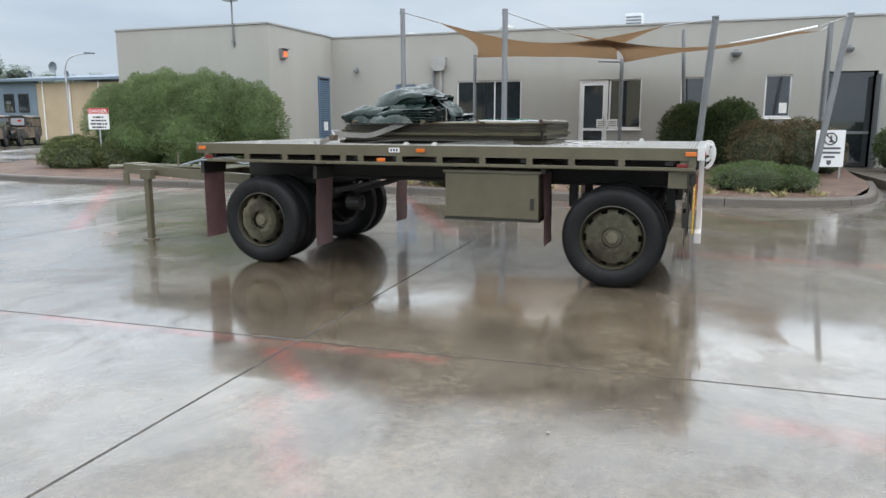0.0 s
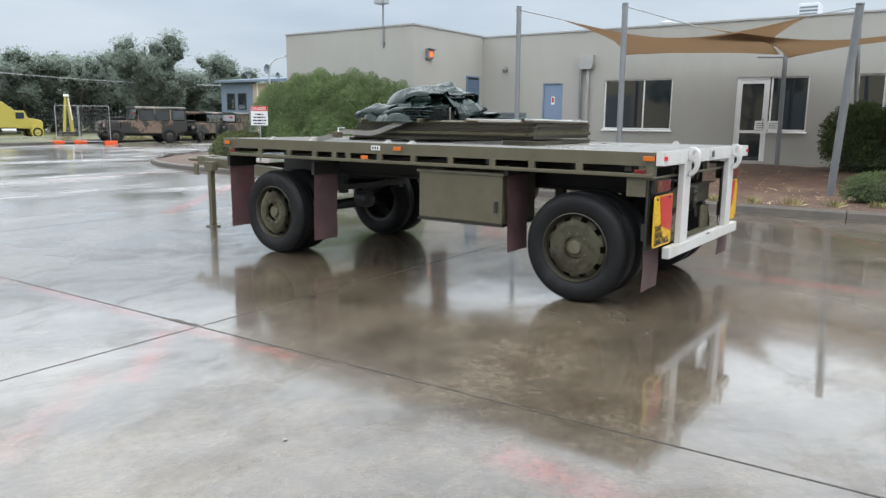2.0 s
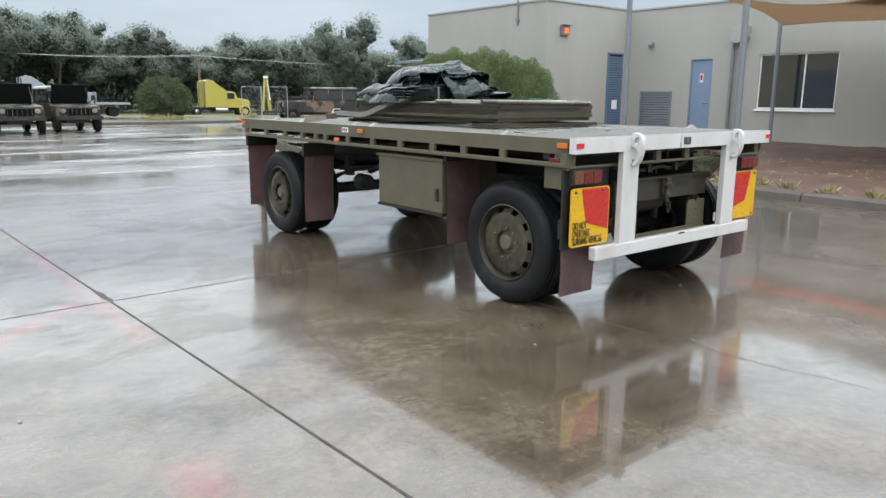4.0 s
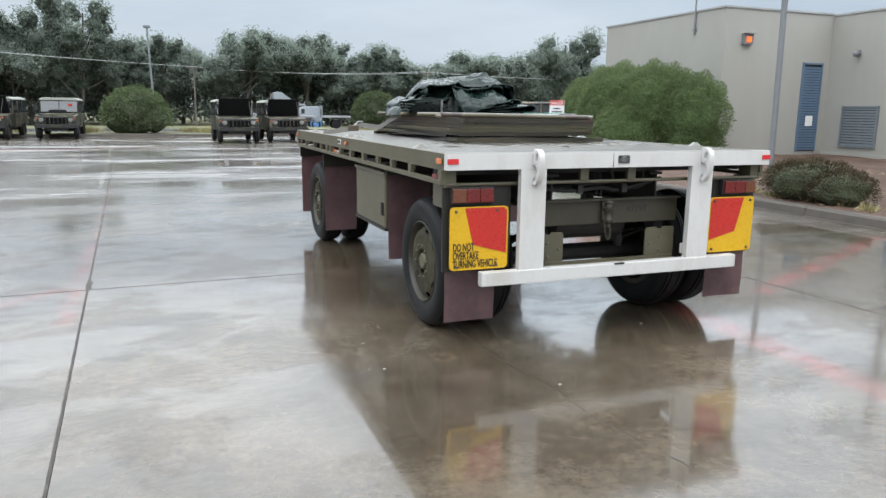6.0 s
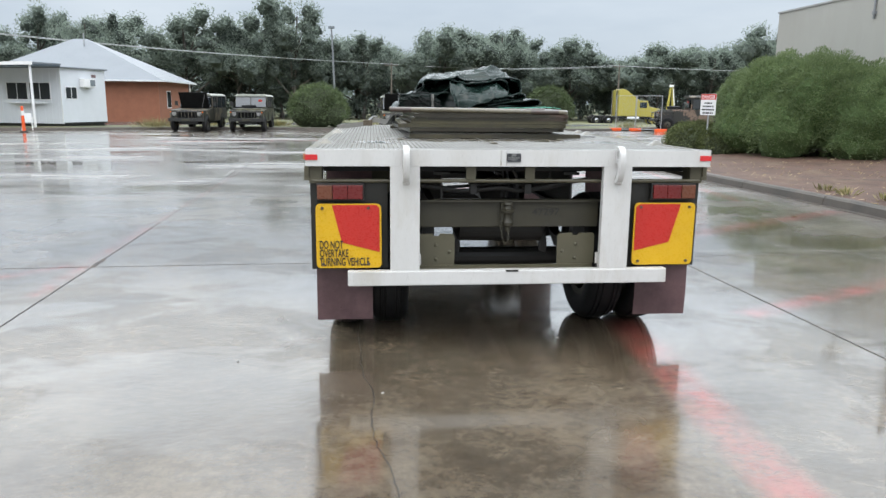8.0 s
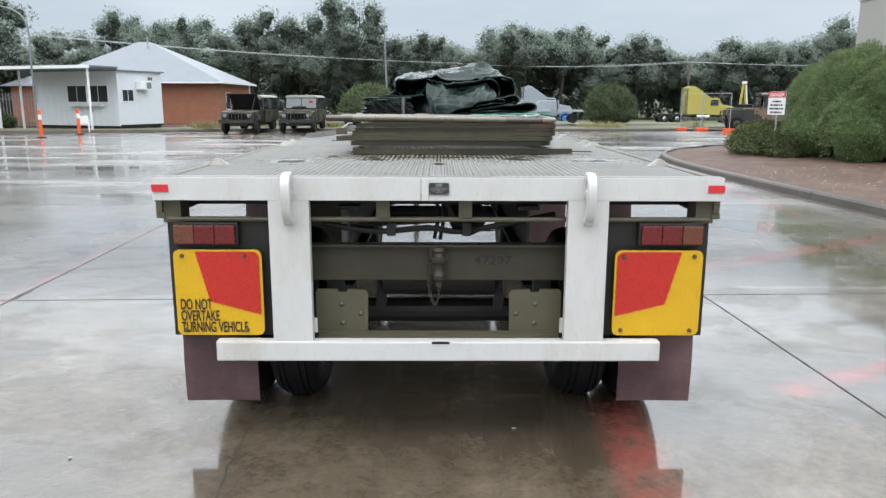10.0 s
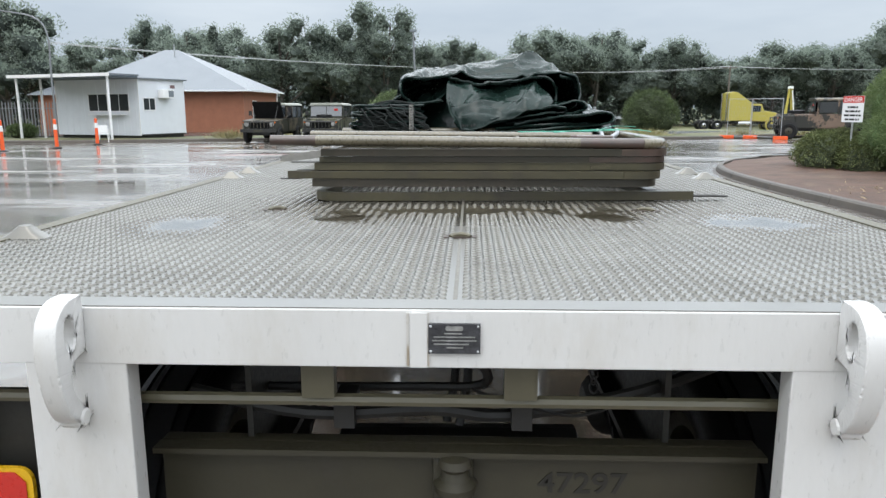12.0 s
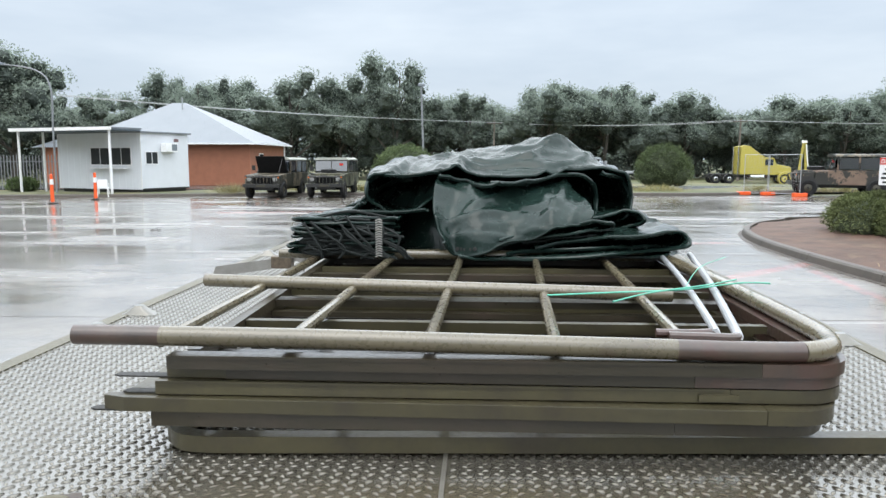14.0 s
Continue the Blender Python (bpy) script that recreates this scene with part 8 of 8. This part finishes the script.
arm_lamp("street_lamp", (27.8, 37.5, 0.0), 5.7, 1.3, "curved grey street lamp behind the hedge", -55)
arm_lamp("street_lamp", (-20.9, 35.2, 0.1), 6.3, -2.6, "tall grey arm lamp beside the hut", 0, 0.055, POST_GREY)


def power_pole(at, h, label, lamp=False):
    p = thing("power_pole", at, 8, label, "power pole", "power poles")
    part("pole", tube([(0, 0, -0.9), (0.06, 0, h)], 0.14, 10, r1=0.10), WOOD_POLE, p, smooth=True)
    ca = part("crossarm", box(-0.9, 0.9, -0.06, 0.06, h - 0.45, h - 0.33), WOOD_POLE, p)
    for x in (-0.8, -0.3, 0.3, 0.8):
        part("insulator", lathe([(0.03, 0.0), (0.05, 0.04), (0.03, 0.1), (0.04, 0.14)], (x, 0, h - 0.33), 'z', 8), GREY_LOUVRE, ca)
    if lamp:
        part("lamp_head", box(-0.2, 0.2, -0.5, 0.1, h, h + 0.18), GREY_LOUVRE, p, bevel=0.03)
    return p


POLES = [(-48.0, 62.0, 0), (1.8, 97.0, 0), (33.2, 96.0, 0), (75.0, 92.0, 0)]
for q in POLES:
    power_pole(q, {1.8: 6.9, -48.0: 8.6}.get(q[0], 7.1), "weathered timber power pole with a crossarm")
lp = thing("light_mast", (-2.95, 39.6, 0), 0, "thin leaning mast with a floodlight on top", "light mast")
part("pole", tube([(0, 0, 0), (-0.18, 0, 5.7)], 0.065, 10, r1=0.045), POST_GREY, lp, smooth=True)
part("lamp_head", box(-0.36, 0.0, -0.12, 0.12, 5.7, 5.84), GREY_LOUVRE, lp, bevel=0.03)
for (a, c) in zip(POLES, POLES[1:]):
    for dx, dz in ((-0.8, 0.0), (0.8, -0.05)):
        h0 = {1.8: 6.9, -48.0: 8.6}.get(a[0], 7.1) - 0.2
        h1 = {1.8: 6.9}.get(c[0], 7.1) - 0.2
        pts = []
        for i in range(17):
            t = i / 16
            pts.append((a[0] + (c[0] - a[0]) * t + dx, a[1] + (c[1] - a[1]) * t, h0 + (h1 - h0) * t - 4 * 0.55 * t * (1 - t) + dz))
        w = tagged(part("power_line", tube(pts, 0.030, 5), GALV), "sagging power line between timber poles", "power line", "power lines")

# ---- trees ----
trng = np.random.default_rng(11)


def gum_tree(height, spread, seed, leaves, leaf=0.25):
    """A gum: a tapered trunk, forking limbs, and clumps of small leaves along them."""
    r = np.random.default_rng(seed)
    root = thing("gum_tree", (0, 0, 0), 0, "tall grey-green eucalyptus with an open uneven crown", "tree", "far trees")
    bm = bmesh.new()
    base_h = height * 0.22
    lean = r.normal(0, 0.05, 2) * height
    trunk = [(0, 0, -0.2), (lean[0] * 0.3, lean[1] * 0.3, base_h * 0.6), (lean[0] * 0.6, lean[1] * 0.6, base_h), (lean[0], lean[1], height * 0.62), (lean[0] * 1.2, lean[1] * 1.2, height * 0.86)]
    add_tube(bm, smooth_path(trunk, 3), height * 0.024, 8, r1=height * 0.006)
    clumps = []
    n_limb = 12
    for k in range(n_limb):
        a = 2 * math.pi * (k / n_limb) + r.normal(0, 0.4)
        z0 = base_h * (0.75 + 2.1 * r.random())
        reach = spread * (0.45 + 0.6 * r.random()) * (1.1 - 0.45 * z0 / height)
        z1 = z0 + height * (0.14 + 0.26 * r.random())
        p0 = Vector((lean[0] * z0 / height, lean[1] * z0 / height, z0))
        p2 = Vector((p0.x + reach * math.cos(a), p0.y + reach * math.sin(a), min(z1, height * 0.97)))
        p1 = (p0 + p2) / 2 + Vector((0, 0, -height * 0.03))
        add_tube(bm, smooth_path([p0, p1, p2], 3), height * 0.010, 6, r1=height * 0.003)
        for q in range(5):
            c = p1.lerp(p2, 0.25 + 0.2 * q) + Vector(tuple(r.normal(0, spread * 0.09, 3)))
            s = spread * (0.20 + 0.17 * r.random())
            clumps.append((tuple(c), (s, s, s * 0.92)))
    for q in range(9):
        z = height * (0.58 + 0.31 * r.random())
        s = spread * (0.22 + 0.14 * r.random())
        clumps.append(((lean[0] + r.normal(0, spread * 0.24), lean[1] + r.normal(0, spread * 0.24), z), (s, s, s * 0.95)))
    part("trunk", bm, BARK, root, "pale barked trunk and limbs", smooth=True)
    bm = bmesh.new()
    for q, (at, rad) in enumerate(clumps):
        b2 = blob([e * 0.50 for e in rad], at, 0.6, 2.6, seed * 3 + q, 6, 9)
        me = bpy.data.meshes.new("twigs")
        b2.to_mesh(me)
        b2.free()
        bm.from_mesh(me)
        bpy.data.meshes.remove(me)
    part("inner_growth", bm, SHADE_LEAF, root, "dense inside of the crown, kept opaque for shade")["kind"] = "stuff"
    p, n = lump_points(clumps, leaves, r, 0.60)
    v, f = leaf_cloud(p, n, leaf, leaf * 0.45, r, 0.9)
    o = raw_mesh("crown", v, f, HAZED_GUM_LEAF, root, "loose clumps of grey-green leaves")
    return root


kinds = [gum_tree(10.4, 4.6, 1, 12000), gum_tree(9.2, 5.0, 2, 12000), gum_tree(11.4, 4.6, 3, 12000), gum_tree(8.2, 4.6, 4, 11500), gum_tree(10.2, 3.8, 5, 9000)]
spots = []
for k in range(88):
    x = -125 + 270 * (k + 0.5) / 88 + trng.normal(0, 1.3)
    row = k % 2
    y = 101 + row * 10.0 + 0.12 * x + trng.normal(0, 1.8)
    spots.append((x, y))
first = set()
for i, (x, y) in enumerate(spots):
    k = int(trng.integers(0, 5))
    m = pose(x, y, -0.85, 0, 0, float(trng.uniform(0, 360)))
    sc = float(trng.uniform(0.98, 1.29))
    m = m @ Matrix.Diagonal((sc, sc, sc * 0.94, 1))
    if k not in first:
        kinds[k].matrix_basis = m
        first.add(k)
    else:
        copy_thing(kinds[k], m)
for x, y, kk, sc in ((-12.0, 98.0, 4, 1.34), (-17.5, 100.0, 0, 1.32), (-37.0, 99.0, 2, 1.18), (-46.0, 102.0, 4, 1.2)):
    copy_thing(kinds[kk], pose(x, y, -0.85, 0, 0, 50 * x) @ Matrix.Diagonal((sc * 0.85, sc * 0.85, sc, 1)))
big = gum_tree(11.4, 5.0, 9, 18000)
big.matrix_basis = pose(55.9, 95.0, -0.85) @ Matrix.Diagonal((1.2, 1.2, 1.26, 1))
gum_tree(9.5, 4.5, 12, 6000).matrix_basis = pose(-52, 44, -0.4)
copy_thing(kinds[1], pose(-44, 50, -0.3, 0, 0, 120))
copy_thing(kinds[0], pose(-36, 55, 0, 0, 0, 40))
copy_thing(kinds[3], pose(-33, 15, 0, 0, 0, 70))
copy_thing(kinds[1], pose(-34, 21, 0, 0, 0, 10))

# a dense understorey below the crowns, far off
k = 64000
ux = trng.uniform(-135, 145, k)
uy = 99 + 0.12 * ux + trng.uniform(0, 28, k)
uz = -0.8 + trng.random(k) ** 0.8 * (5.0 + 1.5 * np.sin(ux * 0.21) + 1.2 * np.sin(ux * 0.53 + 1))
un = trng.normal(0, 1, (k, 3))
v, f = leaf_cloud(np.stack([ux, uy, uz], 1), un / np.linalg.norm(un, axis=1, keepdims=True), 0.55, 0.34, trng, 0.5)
tagged(raw_mesh("woodland_understorey", v, f, SHADE_LEAF), "tangled undergrowth of the far woods, kept opaque for shade", "undergrowth", kind="stuff")
k = 40000
ux = trng.uniform(-170, 185, k)
uy = 133 + 0.12 * ux + trng.uniform(0, 12, k)
uz = trng.random(k) * (8.2 + 1.2 * np.sin(ux * 0.17) + 0.9 * np.sin(ux * 0.41 + 2))
un = trng.normal(0, 1, (k, 3))
v, f = leaf_cloud(np.stack([ux, uy, np.abs(uz)], 1), un / np.linalg.norm(un, axis=1, keepdims=True), 0.95, 0.7, trng, 0.5)
tagged(raw_mesh("distant_woods", v, f, HAZED_GUM_LEAF), "continuous dark woods behind the gum trees", "woods", kind="stuff")

# round shrubs on the far verge
for at, rad in (((-3.9, 38.6, 1.2), (1.6, 1.3, 1.35)), ((10.9, 44.0, 1.35), (1.5, 1.3, 1.35))):
    lumps = [(at, rad), ((at[0] - rad[0] * 0.5, at[1], at[2] * 0.8), (rad[0] * 0.6, rad[1] * 0.8, rad[2] * 0.75)), ((at[0] + rad[0] * 0.5, at[1] - 0.3, at[2] * 0.75), (rad[0] * 0.6, rad[1] * 0.8, rad[2] * 0.7))]
    bush("round_shrub", lumps, 20000, 0.22, 0.15, VERGE_LEAF, "large rounded soft green shrub on the verge", "shrub", 0.55, "verge shrubs", 0.4)
for k in range(26):
    x = -20 + 50 * trng.random()
    y = 38.5 + 0.1 * x + 3.0 * trng.random()
    tuft((x, y, 0.08), 0.9, 260, 0.42, STRAW_GRASS, "long dry and green grass tuft on the verge", "verge tufts")
tuft((-12.3, 36.0, 0.1), 1.1, 500, 0.55, STRAW_GRASS, "clump of pale green ornamental grass by the house", "verge tufts")

# ---- the wet concrete slabs ----
pavement = tagged(new("pavement"), "wet grey-brown concrete slabs with dark joints and worn paint", "pavement", kind="structure")
h = SLAB / 2 - GAP / 2
sb = bmesh.new()
add_box(sb, -h, h, -h, h, -0.12, 0.0)
bmesh.ops.bevel(sb, geom=[e for e in sb.edges if all(v.co.z > -0.01 for v in e.verts)], offset=0.005, segments=2, affect='EDGES')
slab_mesh = bpy.data.meshes.new("slab")
sb.to_mesh(slab_mesh)
sb.free()
slab_mesh.materials.append(CONCRETE)
for i in range(-6, 8):
    for j in range(-3, 7):
        c = SLAB_ORIGIN + GX * SLAB * (i + 0.5) + GY * SLAB * (j + 0.5)
        if c.x > 9.6 and c.y < 21.5:
            continue
        if c.y > 37.0 + 0.12 * c.x or (c.x < -18 and c.y > 34):
            continue
        s = new("slab", slab_mesh)
        s.parent = pavement
        s.matrix_basis = Matrix.Translation(c) @ Matrix.Rotation(TILT, 4, 'Z')
tagged(part("joint_filler", prism([(-40, -17), (50, -17), (50, 42), (-40, 34)], 'xy', -0.10, -0.006), JOINT), "dark filler in the slab joints", "joint filler", kind="structure")


def ragged_joint(start, along, length, seed):
    """The chipped, dirt-filled edges of a slab joint: a strip of uneven width."""
    across = Vector((-along.y, along.x, 0))
    v, f = [], []
    steps = int(length / 0.05)
    for k in range(steps + 1):
        q = start + along * (length * k / steps)
        chips = []
        for side in (0.0, 7.0):
            a1 = noise.noise(Vector((k * 0.021, seed, side)))
            a2 = noise.noise(Vector((k * 0.31, seed + 3, side)))
            chips.append(0.0052 + 0.011 * max(0.0, a1 + 0.18) * (0.55 + 0.9 * max(0.0, a2)) + 0.009 * max(0.0, a2 - 0.28))
        v += [tuple(q - across * chips[0] + Vector((0, 0, 0.0011))), tuple(q + across * chips[1] + Vector((0, 0, 0.0011)))]
    for k in range(steps):
        f.append((2 * k, 2 * k + 1, 2 * k + 3, 2 * k + 2))
    tagged(part("worn_joint", (v, f), CHIPPED), "chipped joint between slabs filled with dark dirt", "joint", kind="structure")


for i in (-1, 0, 1):
    ragged_joint(SLAB_ORIGIN + GX * SLAB * i - GY * SLAB * 1.4, GY, SLAB * 5.0, 3 + i)
for j in (-1, 0, 1, 2):
    ragged_joint(SLAB_ORIGIN + GY * SLAB * j - GX * SLAB * 1.5, GX, SLAB * 3.2, 13 + j)
spall = smooth_path([(0.0, -0.012, 0), (-0.16, -0.03, 0), (-0.30, -0.022, 0), (-0.47, -0.012, 0), (-0.42, 0.014, 0), (-0.28, 0.05, 0), (-0.17, 0.032, 0), (-0.06, 0.045, 0), (0.02, 0.014, 0)], 4, True)
spall = [(SLAB_ORIGIN - GY * q.x * 0.9 + GX * 0.7 * (q.y + 0.008 * noise.noise(q * 30))) for q in spall]
tagged(part("spalled_patch", ([(q.x, q.y, 0.0016) for q in spall], [tuple(range(len(spall)))]), CHIPPED), "broken, dirt-filled concrete beside the slab joints", "damage", kind="structure")
for pts in ([(-0.93, 0.9), (-0.96, 0.4), (-0.94, 0.0), (-0.92, -0.4), (-0.86, -0.68), (-0.87, -1.0), (-0.85, -1.27), (-0.79, -1.52), (-0.76, -1.75)],):
    line = smooth_path([(x, y, 0) for x, y in pts], 6)
    v, f = [], []
    for k, p in enumerate(line):
        w = 0.0018 + 0.0026 * abs(noise.noise(Vector((k * 0.7, 1, 1))))
        off = 0.016 * noise.noise(Vector((k * 0.9, 4, 2)))
        v += [(p.x + off - w, p.y, 0.0012), (p.x + off + w, p.y, 0.0012)]
    for k in range(len(line) - 1):
        f.append((2 * k, 2 * k + 1, 2 * k + 3, 2 * k + 2))
    tagged(part("crack", (v, f), DARK_TRIM), "thin dark crack in the concrete", "crack", kind="structure")

for k, (x, y) in enumerate(((0.364, 0.166), (-0.82, -0.71), (-0.925, 1.495), (-1.67, -0.145),(-4.4, 0.6))):
    lf = thing("fallen_leaf", (x, y, 0.003), 40 * k, "pale fallen leaf on the wet concrete", "leaf", "fallen leaves")
    n = 6
    bm = bmesh.new()
    top_v = [bm.verts.new((0.024 * t, 0.010 * math.sin(math.pi * t), 0.002 + 0.008 * abs(t - 0.5))) for t in np.linspace(0, 1, n)]
    low_v = [bm.verts.new((0.024 * t, -0.009 * math.sin(math.pi * t) - 0.001, 0.001 + 0.004 * t)) for t in np.linspace(0, 1, n)]
    for i in range(n - 1):
        bm.faces.new((top_v[i], top_v[i + 1], low_v[i + 1], low_v[i]))
    part("blade", bm, STRAP, lf)
